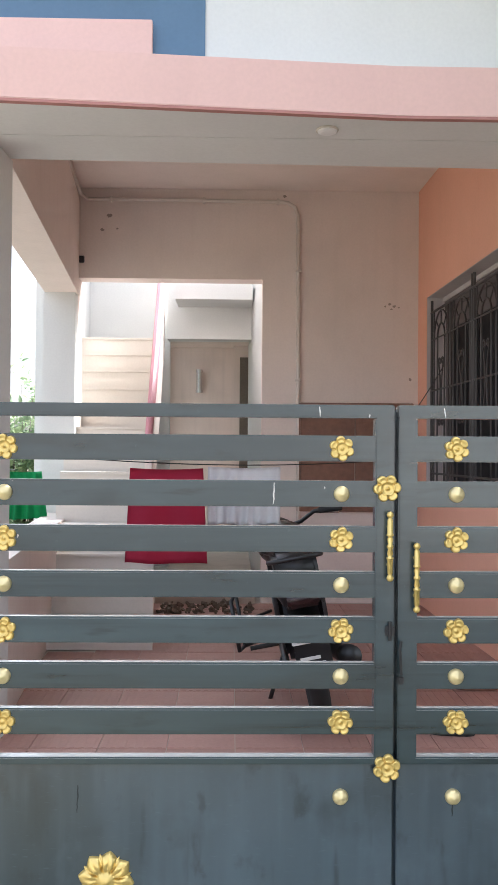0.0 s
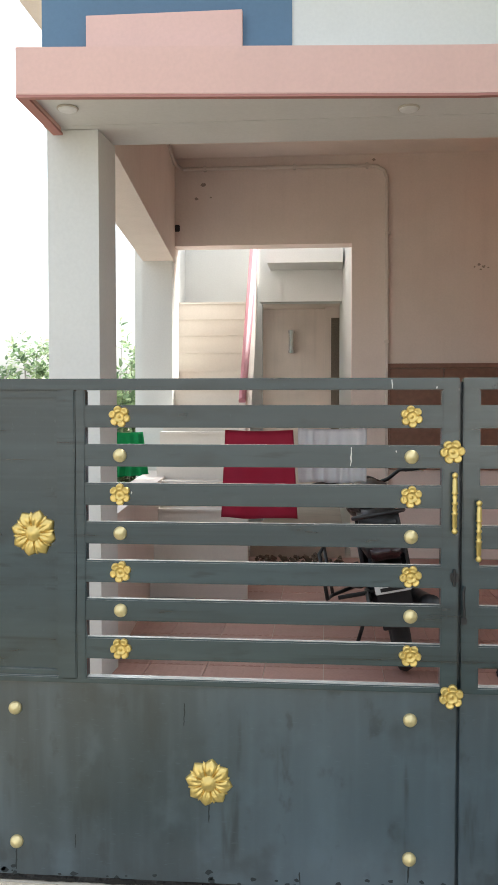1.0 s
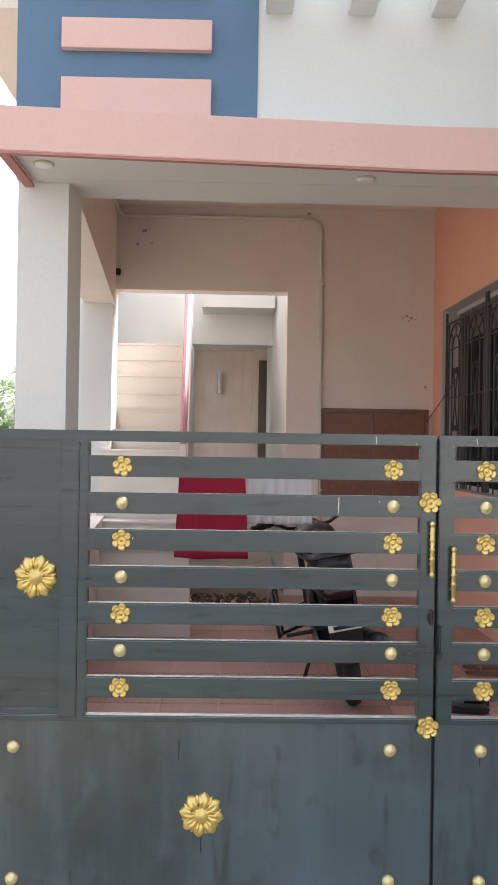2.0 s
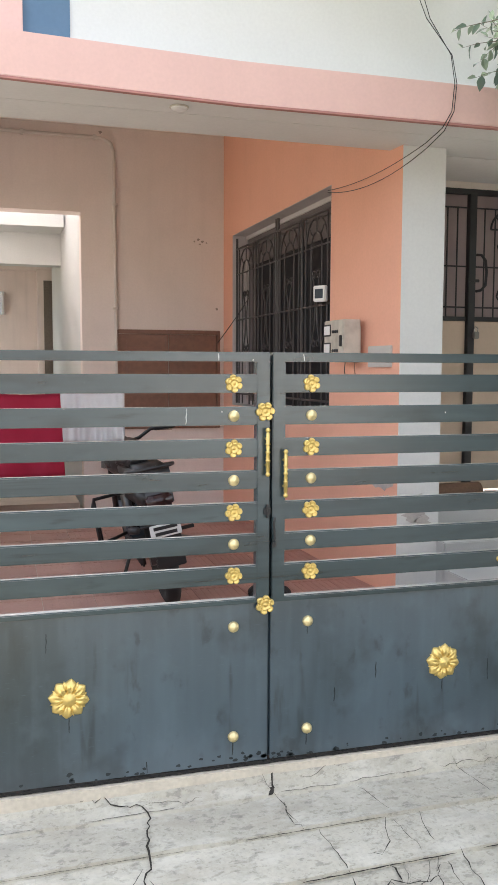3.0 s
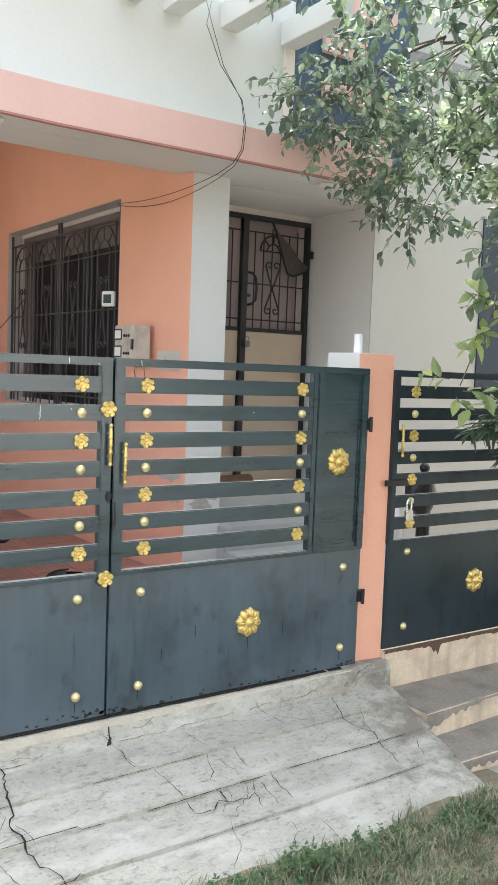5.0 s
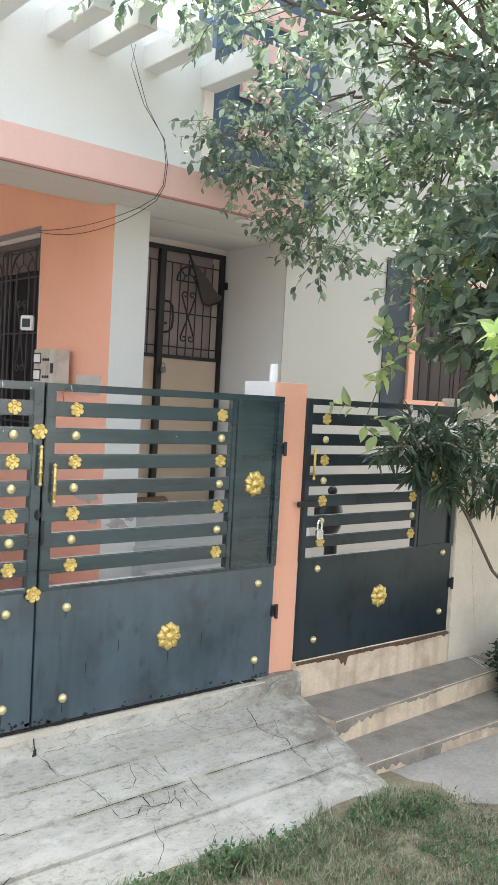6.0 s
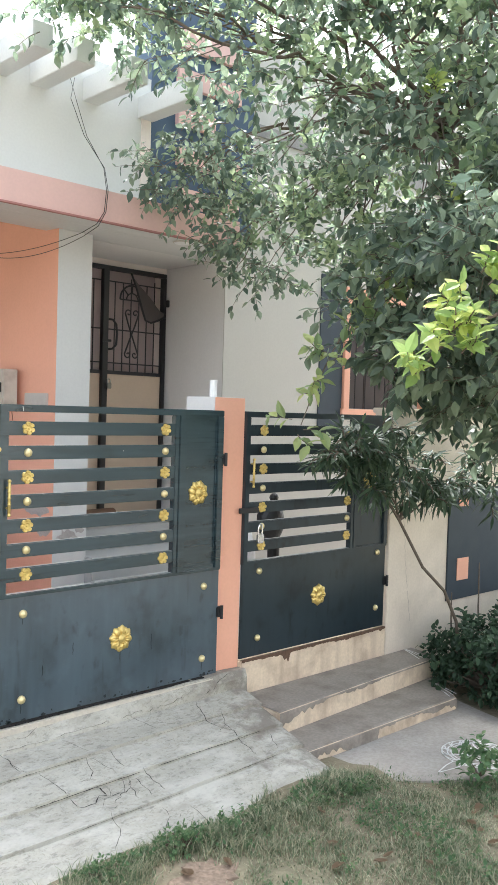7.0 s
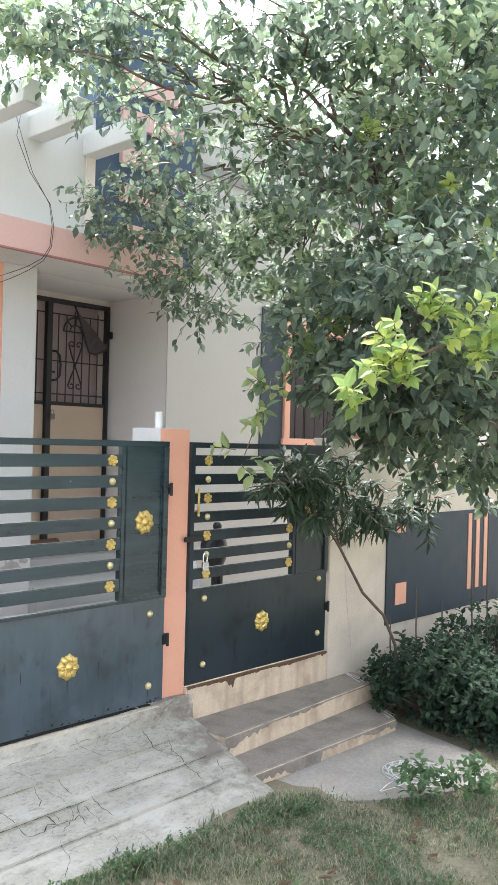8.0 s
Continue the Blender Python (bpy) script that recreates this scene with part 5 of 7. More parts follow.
rows_a = [bmn.verts.new((x, -0.01 * math.sin(i * 2.1), z)) for i, (x, z) in enumerate(edge)]
rows_b = [bmn.verts.new((x, 0.012 * math.sin(i * 1.7), z)) for i, (x, z) in enumerate(topp)]
for i in range(6):
    q = list(dict.fromkeys((rows_a[i], rows_a[i + 1], rows_b[i + 1], rows_b[i])))
    bmn.faces.new(q)
bmesh.ops.solidify(bmn, geom=bmn.faces[:], thickness=0.003)
part("net", bmn, material("net", (0.19, 0.16, 0.155), 0.9), net)
part("hem", tube([(x, -0.014, z) for x, z in edge], 0.009, 6), IRON, net, "bunched black hem")
pot = thing("door_mat", (2.62, 4.45, DZ0), "rolled brown coir door mat on the plinth", "mat")
part("roll", tube([(-0.22, 0, 0.06), (0.12, 0.03, 0.06)], 0.06, 14), material("coir", (0.16, 0.09, 0.055), 0.95, grain=0.4, bump=0.6), pot)

# ---- stair behind the porch ----
RISE, RUN, STAIR_Y = 0.188, 0.26, 5.75


def sx(y, side):
    """The stair's left or right edge at depth y: the flight runs a little askew."""
    return (-1.11, -0.352)[side] - 0.086 * (y - STAIR_Y)


def skew(y0, y1, grow=0.0):
    return [(sx(y0, 0), y0), (sx(y0, 1) + grow, y0), (sx(y1, 1) + grow, y1), (sx(y1, 0), y1)]


stair = tagged(new("stair"), "cream painted concrete stair rising to the roof", "stair", kind="structure")
for i in range(13):
    y0, zt = STAIR_Y + RUN * i, FLOOR + RISE * (i + 1)
    y1 = STAIR_Y + RUN * (i + 1) if i < 12 else 9.9
    part("step", prism(skew(y0, y1), FLOOR if i < 6 else zt - 0.7, zt - 0.022), STAIRWASH, stair)
    part("tread", prism(skew(y0 - 0.020, y1 - 0.021, 0.004), zt - 0.022, zt, bevel=0.005), STAIRWASH, stair)


def edge_x(y):
    return -0.515 - 0.041 * (y - 6.7)


def edge_z(y):
    return 1.47 + 0.72 * (y - 6.8)


par = bmesh.new()
ends = [[par.verts.new((edge_x(y) + dx, y, edge_z(y) + dz)) for dx, dz in ((0.006, -0.75), (0.06, -0.75), (0.06, 0.0), (0.006, 0.0))] for y in (6.7, 7.9, 9.1)]
for a, b in zip(ends, ends[1:]):
    for k in range(4):
        par.faces.new((a[k], a[(k + 1) % 4], b[(k + 1) % 4], b[k]))
par.faces.new(ends[0])
par.faces.new(ends[-1][::-1])
part("parapet", par, CREAM, stair)
part("pink_edge", tube([(edge_x(y) + 0.033, y, edge_z(y) + 0.02) for y in (6.7, 7.3, 7.9, 8.5, 9.1)], 0.030, 8, taper=0.048), ROSE, stair, "pink painted edge of the stair parapet")
structure("wall_stair_side", prism([(-1.60, 7.80), (-1.30, 7.80), (-1.47, 9.9), (-1.70, 9.9)], -0.2, 4.6), WHITE, "white side wall of the stairwell", "wall")
# end wall carried up out of view to block the sun
structure("wall_stair_end", box(-1.70, -0.56, 9.9, 10.05, -0.2, 5.6), WHITE, "white end wall of the stairwell", "wall")
# slab nobody sees, added to cut the sky light in the stairwell
structure("ceiling_stair", box(-1.75, -0.40, 8.2, 10.05, 5.6, 5.72), WHITE, "unseen slab added to keep sky light off the stair", "ceiling")
structure("wall_passage", prism([(0.43, BACK + 0.2), (0.60, BACK + 0.2), (0.60, 11.7), (0.36, 11.7), (0.36, 9.5)], -0.2, 3.6), WHITE, "white side wall of the rear passage", "wall")
structure("ceiling_passage", box(-0.44, 0.359, 9.0, 9.5, 2.90, 3.05), WHITE, "cream slab over the rear passage", "ceiling")
structure("beam_passage", box(-0.56, 0.359, 9.5, 9.72, 2.55, 3.6), WHITE, "white beam over the rear passage", "beam")
ALCOVE = material("taupe_wall", (0.74, 0.62, 0.55), 0.85, stain=0.25, streak=0.2)
structure("ceiling_alcove", prism([(-0.56, 9.72), (0.359, 9.72), (0.359, 11.7), (-0.95, 11.7), (-0.95, 10.06), (-0.56, 10.06)], 2.70, 2.8), ALCOVE, "dim ceiling of the rear alcove", "ceiling")
structure("wall_alcove", box(-0.95, 0.359, 11.55, 11.7, -0.2, 2.7), ALCOVE, "dim cream wall of the rear alcove", "wall")
structure("pilaster", box(0.17, 0.358, 11.3, 11.55, -0.2, 2.7), ALCOVE, "shallow pilaster in the rear alcove", "pillar")
structure("rear_doorway", box(0.25, 0.358, 11.27, 11.298, 0.14, 2.55), BARK, "dark brown rear door edge in the alcove", "door")
structure("passage_floor", box(-0.488, 0.359, BACK - 0.1, 11.55, -0.2, 0.14), material("dusty_floor", (0.50, 0.43, 0.36), 0.9, stain=0.4, stain_scale=5), "dusty cement floor of the rear passage", "floor")
structure("wall_alcove_side", box(-0.95, -0.80, 11.2, 11.55, -0.2, 2.7), ALCOVE, "dim side wall of the rear alcove", "wall")
wlamp = thing("wall_lamp", (-0.285, 11.54, 2.10), "small chrome wall lamp with a glass tube", "wall lamp")
part("bracket", box(-0.03, 0.03, -0.02, 0.0, 0.22, 0.30, 0.004), CHROME, wlamp)
part("tube_glass", tube([(0, -0.06, 0.02), (0, -0.06, 0.28)], 0.036, 14), CHROME, wlamp)
for z in (0.0, 0.27):
    part("cap", tube([(0, -0.06, z), (0, -0.06, z + 0.035)], 0.046, 14), CHROME, wlamp)
rub = bmesh.new()
rr = random.Random(5)
for i in range(110):
    x, y, s = rr.uniform(-0.42, 0.35), rr.uniform(7.0, 7.44), rr.uniform(0.010, 0.035)
    m = pose(x, y, FLOOR + s * 0.4, rr.uniform(0, 90), rr.uniform(0, 90), rr.uniform(0, 90)) @ Matrix.Diagonal((s * rr.uniform(1, 2.4), s, s * 0.7, 1))
    bmesh.ops.create_cube(rub, size=1.0, matrix=m)
tagged(part("rubble", rub, BARK), "brown chips and rubble before the rear passage", "rubble", kind="stuff")

# ---- low wall between the porch pillars ----
structure("wall_dwarf", prism([(-1.10, 4.13), (-0.90, 4.13), (-1.19, 7.45), (-1.40, 7.45)], -0.2, 0.80), CREAM, "low cream wall between the porch pillars", "wall")


# ---- clothes on the line ----
def cloth(name, x0, x1, y, z0, z1, mat, label, waves, depth, seed, flare=0.0, at_x=None):
    """A hanging cloth with folds; corners droop a little."""
    q = random.Random(seed)
    ph = q.uniform(0, 6)
    bm = bmesh.new()
    nx, nz = 36, 16
    grid = []
    for j in range(nz + 1):
        v = j / nz
        row = []
        for i in range(nx + 1):
            u = i / nx
            fold = math.sin(u * waves * 2 * math.pi + ph + 0.6 * v) * depth * (0.35 + 0.65 * v) + 0.3 * depth * math.sin(u * waves * 5.3 + v * 3)
            x = x0 + (x1 - x0) * u + (u - 0.5) * flare * v
            z = z1 - (z1 - z0) * v - 0.007 * math.sin(u * math.pi) * (1 - v) + 0.004 * math.sin(u * 9 + ph) * v
            row.append(bm.verts.new((x, y + fold, z)))
        grid.append(row)
    for a, b in zip(grid, grid[1:]):
        for i in range(nx):
            bm.faces.new((a[i], a[i + 1], b[i + 1], b[i]))
    bmesh.ops.solidify(bm, geom=bm.faces[:], thickness=0.004)
    ob = part(name, bm, mat)
    for p in ob.data.polygons:
        p.use_smooth = True
    return tagged(ob, label, "cloth")


line = thing("clothes_line", (0.0, 4.72, 1.15), "thin clothes line across the porch rear", "clothes line")
part("cord", moved(tube(sag((-0.99, 4.13, 1.33), (1.82, 5.72, 1.36), 0.09), 0.003, 5), (0, -4.72, -1.15)), BLACK, line)
cloth("red_cloth", -0.372, 0.008, 4.60, 0.745, 1.240, RED_CLOTH, "crimson cloth hanging from the clothes line", 2, 0.012, 1, 0.05)
cloth("white_cloth", 0.025, 0.425, 4.86, 0.925, 1.245, WHITE_CLOTH, "white cloth with loose folds on the clothes line", 6, 0.016, 2)
cloth("grey_rag", 0.56, 0.70, 7.42, 0.46, 0.64, SLAB, "frayed grey rag hanging at the wall", 3, 0.02, 3)
cloth("green_cloth", -1.66, -1.36, 7.0, 0.78, 1.16, GREEN_CLOTH, "bright green cloth hanging beside the pillar", 4, 0.03, 4, 0.10)
rail = thing("drying_wire", (-1.4, 7.0, 1.1), "wire strung between the porch pillars", "wire")
part("strand", moved(tube(sag((-1.02, 4.13, 1.42), (-1.62, 7.2, 1.17), 0.06), 0.004, 5), (1.4, -7.0, -1.1)), BLACK, rail)


# ---- motorcycle, seen from behind, leaning on its stand ----
PLATE = material("plate_white", (0.72, 0.72, 0.70), 0.5)
TAIL = material("tail_lens", (0.022, 0.005, 0.006), 0.25)
BIKE = material("dark_grey_panel", (0.018, 0.018, 0.020), 0.3)
bike = thing("motorcycle", (0.60, 4.16, FLOOR), "black motorcycle parked on its side stand in the porch", "motorcycle")
bike.rotation_euler = (0, radians(-11), radians(0))


def ring(y, z, r0, width, sides=28, prof=8):
    bm = bmesh.new()
    rings = []
    for i in range(sides):
        a = 2 * math.pi * i / sides
        loop = []
        for k in range(prof):
            b = 2 * math.pi * k / prof
            rr_ = r0 + width * 0.5 * math.cos(b)
            loop.append(bm.verts.new((width * 0.5 * math.sin(b) * 0.95, y + rr_ * math.cos(a), z + rr_ * math.sin(a))))
        rings.append(loop)
    for i in range(sides):
        u, v = rings[i], rings[(i + 1) % sides]
        for k in range(prof):
            bm.faces.new((u[k], u[(k + 1) % prof], v[(k + 1) % prof], v[k]))
    return bm


def bp(nm, bm, mat, parent=None, label="", smooth=True):
    ob = part(nm, bm, mat, parent or bike, label)
    if smooth:
        for p in ob.data.polygons:
            p.use_smooth = True
    return ob


for nm, y in (("rear_wheel", 0.06), ("front_wheel", 1.33)):
    w = bp(nm, ring(y, 0.30, 0.215, 0.030), BIKE)
    bp("tyre", ring(y, 0.30, 0.252, 0.096), RUBBER, w)
    hub = tube([(-0.07, y, 0.30), (0.07, y, 0.30)], 0.055, 14)
    for k in range(6):
        a = math.pi * k / 3
        tube([(0, y + 0.05 * math.cos(a), 0.30 + 0.05 * math.sin(a)), (0, y + 0.21 * math.cos(a), 0.30 + 0.21 * math.sin(a))], 0.012, 6, hub)
    bp("spokes", hub, BIKE, w)
fender = bmesh.new()
prev = None
for i in range(13):
    a = radians(20 + 115 * i / 12)
    loop = [fender.verts.new((xx, 0.06 + (0.335 - 0.02 * abs(xx) / 0.07) * math.cos(math.pi - a + 0.25), 0.30 + (0.335 - 0.3 * xx * xx / 0.07) * math.sin(math.pi - a + 0.25))) for xx in (-0.072, -0.04, 0, 0.04, 0.072)]
    if prev:
        for k in range(4):
            fender.faces.new((prev[k], prev[k + 1], loop[k + 1], loop[k]))
    prev = loop
bmesh.ops.solidify(fender, geom=fender.faces[:], thickness=0.005)
bp("rear_fender", fender, BLACK)
flap = bp("mud_flap", box(-0.08, 0.08, -0.275, -0.262, 0.30, 0.50, 0.004), BLACK, smooth=False)
plate = bp("number_plate", box(-0.085, 0.085, -0.290, -0.281, 0.475, 0.545, 0.003), PLATE, label="white number plate with dark bars", smooth=False)
for x0, x1, z0, z1 in ((-0.065, 0.065, 0.516, 0.534), (-0.06, 0.06, 0.486, 0.504)):
    bp("plate_bar", box(x0, x1, -0.2925, -0.2902, z0, z1, 0.0005), BLACK, plate, smooth=False)
bp("label_bar", box(-0.06, 0.03, -0.277, -0.2752, 0.40, 0.415, 0.0004), PLATE, flap, smooth=False)
bp("label_bar", box(-0.05, 0.05, -0.277, -0.2752, 0.378, 0.388, 0.0004), PLATE, flap, smooth=False)
bp("tail_lamp", box(-0.07, 0.07, -0.30, -0.20, 0.635, 0.70, 0.012), TAIL)
for s in (1, -1):
    st = tube([(0.06 * s, -0.2, 0.53), (0.15 * s, -0.21, 0.53)], 0.007, 8)
    tube([(0.14 * s, -0.24, 0.53), (0.18 * s, -0.20, 0.53)], 0.020, 10, st)
    bp("indicator", st, BLACK)
bp("tail_cowl", prism([(-0.085, -0.24), (0.085, -0.24), (0.12, 0.25), (-0.12, 0.25)], 0.62, 0.745, bevel=0.02), BIKE)
seatp = side_prism([(-0.26, 0.745), (0.10, 0.755), (0.22, 0.74), (0.58, 0.73), (0.62, 0.80), (0.50, 0.795), (0.28, 0.80), (0.14, 0.845), (-0.22, 0.85)], -0.095, 0.095)
bmesh.ops.bevel(seatp, geom=seatp.edges[:], offset=0.02, segments=2, affect="EDGES")
bp("seat", seatp, BLACK, label="black stitched seat")
tank = bmesh.new()
bmesh.ops.create_uvsphere(tank, u_segments=20, v_segments=12, radius=1.0, matrix=pose(0, 0.82, 0.80) @ Matrix.Diagonal((0.15, 0.27, 0.125, 1)))
bp("fuel_tank", tank, BIKE)
for s in (1, -1):
    bp("side_panel", box(0.105 * s - 0.02, 0.105 * s + 0.02, 0.10, 0.48, 0.44, 0.66, 0.02), BIKE)
bp("engine", box(-0.11, 0.11, 0.50, 0.84, 0.22, 0.56, 0.03), SLATE)
bp("chain_case", box(-0.13, -0.10, 0.02, 0.55, 0.26, 0.35, 0.01), BLACK)
bp("silencer", tube([(0.12, 0.75, 0.26), (0.14, 0.45, 0.27), (0.16, -0.05, 0.34), (0.165, -0.22, 0.37)], 0.045, 14, taper=0.05), BLACK)
bp("grab_rail", tube([(0.11, 0.10, 0.80), (0.12, -0.20, 0.84), (0.08, -0.29, 0.85), (-0.08, -0.29, 0.85), (-0.12, -0.20, 0.84), (-0.11, 0.10, 0.80)], 0.011, 8), BLACK)
guard = tube([(-0.13, 0.30, 0.66), (-0.30, 0.28, 0.66), (-0.325, 0.10, 0.65), (-0.325, 0.06, 0.42), (-0.30, 0.24, 0.40), (-0.14, 0.30, 0.42)], 0.010, 8)
tube([(-0.325, 0.08, 0.54), (-0.14, 0.28, 0.54)], 0.008, 8, guard)
tube([(-0.30, 0.28, 0.66), (-0.30, 0.24, 0.40)], 0.009, 8, guard)
bp("saree_guard", guard, BLACK)
bp("foot_rest", tube([(-0.28, 0.42, 0.34), (0.28, 0.42, 0.34)], 0.012, 8), RUBBER)
bp("side_stand", tube([(-0.10, 0.55, 0.28), (-0.24, 0.50, 0.02)], 0.011, 8), IRON)
for s in (1, -1):
    bp("fork", tube([(0.085 * s, 1.33, 0.30), (0.085 * s, 1.02, 0.84)], 0.022, 10), BLACK)
    bar = bp("handlebar", tube([(0.02 * s, 1.04, 0.86), (0.14 * s, 1.04, 0.88), (0.22 * s, 0.98, 0.93), (0.36 * s, 0.90, 0.93)], 0.012, 8), BLACK)
    bp("grip", tube([(0.25 * s, 0.965, 0.93), (0.37 * s, 0.895, 0.93)], 0.018, 10), RUBBER, bar)
    bp("brake_lever", tube([(0.22 * s, 1.02, 0.92), (0.36 * s, 0.96, 0.90)], 0.006, 6), CHROME, bar)
cowl = bmesh.new()
bmesh.ops.create_uvsphere(cowl, u_segments=16, v_segments=10, radius=1.0, matrix=pose(0, 1.14, 0.78) @ Matrix.Diagonal((0.12, 0.13, 0.14, 1)))
bp("headlamp_cowl", cowl, BLACK)
bag = bmesh.new()
bmesh.ops.create_icosphere(bag, subdivisions=4, radius=1.0, matrix=pose(-0.02, 0.22, 0.865) @ Matrix.Diagonal((0.105, 0.20, 0.065, 1)))
for v in bag.verts:
    v.co += Vector((v.co.x, v.co.y - 0.22, v.co.z - 0.865)).normalized() * (0.03 * noise.noise(v.co * 9) + 0.012 * noise.noise(v.co * 26))
cover = part("seat_cover", bag, BLACK)
cover.parent = bike
tagged(cover, "crumpled black rain cover on the seat")


# ---- footwear on the floor ----
def shoe(x, y, turn, mat, label, flat=False):
    t = thing("sandal" if flat else "shoe", (x, y, FLOOR), label, "footwear", "footwear in the porch")
    t.rotation_euler = (0, 0, radians(turn))
    pts = [(0.04 * math.cos(a) * (1.0 if math.sin(a) > 0 else 0.8), 0.13 * math.sin(a)) for a in [2 * math.pi * i / 18 for i in range(18)]]
    part("sole", prism(pts, 0.0, 0.018, bevel=0.004), RUBBER if not flat else mat, t)
    if flat:
        part("strap", tube([(-0.042, 0.03, 0.015), (-0.03, 0.045, 0.045), (0, 0.05, 0.055), (0.03, 0.045, 0.045), (0.042, 0.03, 0.015)], 0.010, 8), mat, t)
    else:
        up = bmesh.new()
        bmesh.ops.create_uvsphere(up, u_segments=16, v_segments=10, radius=1.0, matrix=pose(0, 0.0, 0.018) @ Matrix.Diagonal((0.042, 0.132, 0.065, 1)))
        bmesh.ops.delete(up, geom=[v for v in up.verts if v.co.z < 0.016 or (v.co.y < -0.02 and v.co.z > 0.062)], context="VERTS")
        bmesh.ops.solidify(up, geom=up.faces[:], thickness=0.004)
        part("upper", up, mat, t)


shoe(1.16, 4.10, 75, BLACK, "worn black shoe on the porch floor")
shoe(1.20, 4.24, 70, BLACK, "worn black shoe beside its pair")
shoe(1.50, 4.85, 80, WOOD, "brown slipper on the porch floor", True)
shoe(1.52, 4.99, 84, WOOD, "brown slipper beside its pair", True)


# ---- covered pump in the yard behind the side gate ----
pump = thing("water_pump", (3.20, 3.15, FLOOR), "black covered pump motor on a short post behind the side gate", "pump")
pb = bmesh.new()
bmesh.ops.create_icosphere(pb, subdivisions=3, radius=1.0, matrix=pose(0.01, 0, 0.62) @ Matrix.Diagonal((0.105, 0.10, 0.15, 1)))
for v in pb.verts:
    v.co.x += 0.015 * noise.noise(v.co * 12)
    v.co.z += 0.012 * noise.noise(v.co * 10 + Vector((5, 0, 0)))
part("cover", pb, BLACK, pump, "slack black plastic cover")
kb = bmesh.new()
bmesh.ops.create_uvsphere(kb, u_segments=12, v_segments=8, radius=0.035, matrix=pose(0.04, 0, 0.79))
part("knob", kb, BLACK, pump)
part("post", tube([(0.05, 0, 0.0), (0.05, 0, 0.52)], 0.045, 12), BLACK, pump)
part("base", box(-0.10, 0.14, -0.10, 0.10, 0.0, 0.05, 0.008), SLAB, pump)
sack = thing("sack", (2.99, 3.20, FLOOR), "white plastic sack standing beside the pump", "sack")
sb = bmesh.new()
bmesh.ops.create_icosphere(sb, subdivisions=3, radius=1.0, matrix=pose(0, 0, 0.33) @ Matrix.Diagonal((0.085, 0.09, 0.33, 1)))
for v in sb.verts:
    v.co.x += 0.025 * noise.noise(v.co * 8)
    v.co.y += 0.025 * noise.noise(v.co * 8 + Vector((3, 1, 0)))
    v.co.z = max(0.0, v.co.z)
part("bag", sb, WHITE_CLOTH, sack)

# ---- plants ----
def leaf_cloud(name, shoots, mat, parent, label="", width=0.52, fold=0.25, hang=(-0.30, 0.25), tilt=0.5):
    """One mesh of many leaves. shoots: (base, direction, length, leaf count, leaf length, droop, rng seed). hang: how far the blades point down or up; tilt: how far they roll."""
    verts, faces = [], []
    twigs = []
    for base, d, length, count, size, droop, seed in shoots:
        q = random.Random(seed)
        d = Vector(d).normalized()
        p = Vector(base)
        path = [p.copy()]
        steps = max(3, count)
        for i in range(steps):
            d = (d + Vector((q.uniform(-0.12, 0.12), q.uniform(-0.12, 0.12), q.uniform(-0.12, 0.12) - droop))).normalized()
            p = p + d * (length / steps)
            path.append(p.copy())
        twigs.append(path)
        side = d.orthogonal().normalized()
        for i in range(count):
            at = path[min(1 + i * (len(path) - 1) // count, len(path) - 1)]
            a = i * 2.4 + q.uniform(-0.5, 0.5)
            out = (side * math.cos(a) + d.cross(side) * math.sin(a) + d * q.uniform(0.3, 0.9) + Vector((0, 0, q.uniform(*hang)))).normalized()
            n = out.cross(Vector((q.uniform(-tilt, tilt), q.uniform(-tilt, tilt), 1.0))).normalized()
            up = n.cross(out).normalized()
            s = size * q.uniform(0.65, 1.2)
            w = s * width * 0.5
            k = len(verts)
            bend = -0.12 * s
            verts += [at, at + out * s * 0.22 + n * w * 0.72 + up * w * fold * 0.8, at + out * s * 0.22 - n * w * 0.72 + up * w * fold * 0.8,
                      at + out * s * 0.48 + n * w + up * w * fold, at + out * s * 0.48 - n * w + up * w * fold, at + out * s * 0.5,
                      at + out * s * 0.76 + n * w * 0.60 + up * (w * fold * 0.6 + bend * 0.4), at + out * s * 0.76 - n * w * 0.60 + up * (w * fold * 0.6 + bend * 0.4), at + out * s + up * bend]
            faces += [(k, k + 1, k + 3, k + 5), (k, k + 5, k + 4, k + 2), (k + 5, k + 3, k + 6, k + 8), (k + 5, k + 8, k + 7, k + 4)]
    me = bpy.data.meshes.new(name)
    me.from_pydata([tuple(v) for v in verts], [], faces)
    me.materials.append(mat)
    ob = new(name, me)
    ob.parent = parent
    if label:
        tagged(ob, label)
    return ob, twigs


def twig_mesh(paths, r0, r1, mat, parent, name="twig_work", sides=4):
    verts, faces = [], []
    for path in paths:
        prev = None
        for i, p in enumerate(path):
            d = (path[min(i + 1, len(path) - 1)] - path[max(i - 1, 0)]).normalized()
            a = d.orthogonal().normalized()
            b = d.cross(a)
            r = r0 + (r1 - r0) * i / (len(path) - 1)
            k = len(verts)
            verts += [tuple(p + (a * math.cos(2 * math.pi * j / sides) + b * math.sin(2 * math.pi * j / sides)) * r) for j in range(sides)]
            if prev is not None:
                faces += [(prev + j, prev + (j + 1) % sides, k + (j + 1) % sides, k + j) for j in range(sides)]
            prev = k
    me = bpy.data.meshes.new(name)
    me.from_pydata(verts, [], faces)
    me.materials.append(mat)
    ob = new(name, me)
    ob.parent = parent
    return tagged(ob, kind="stuff")


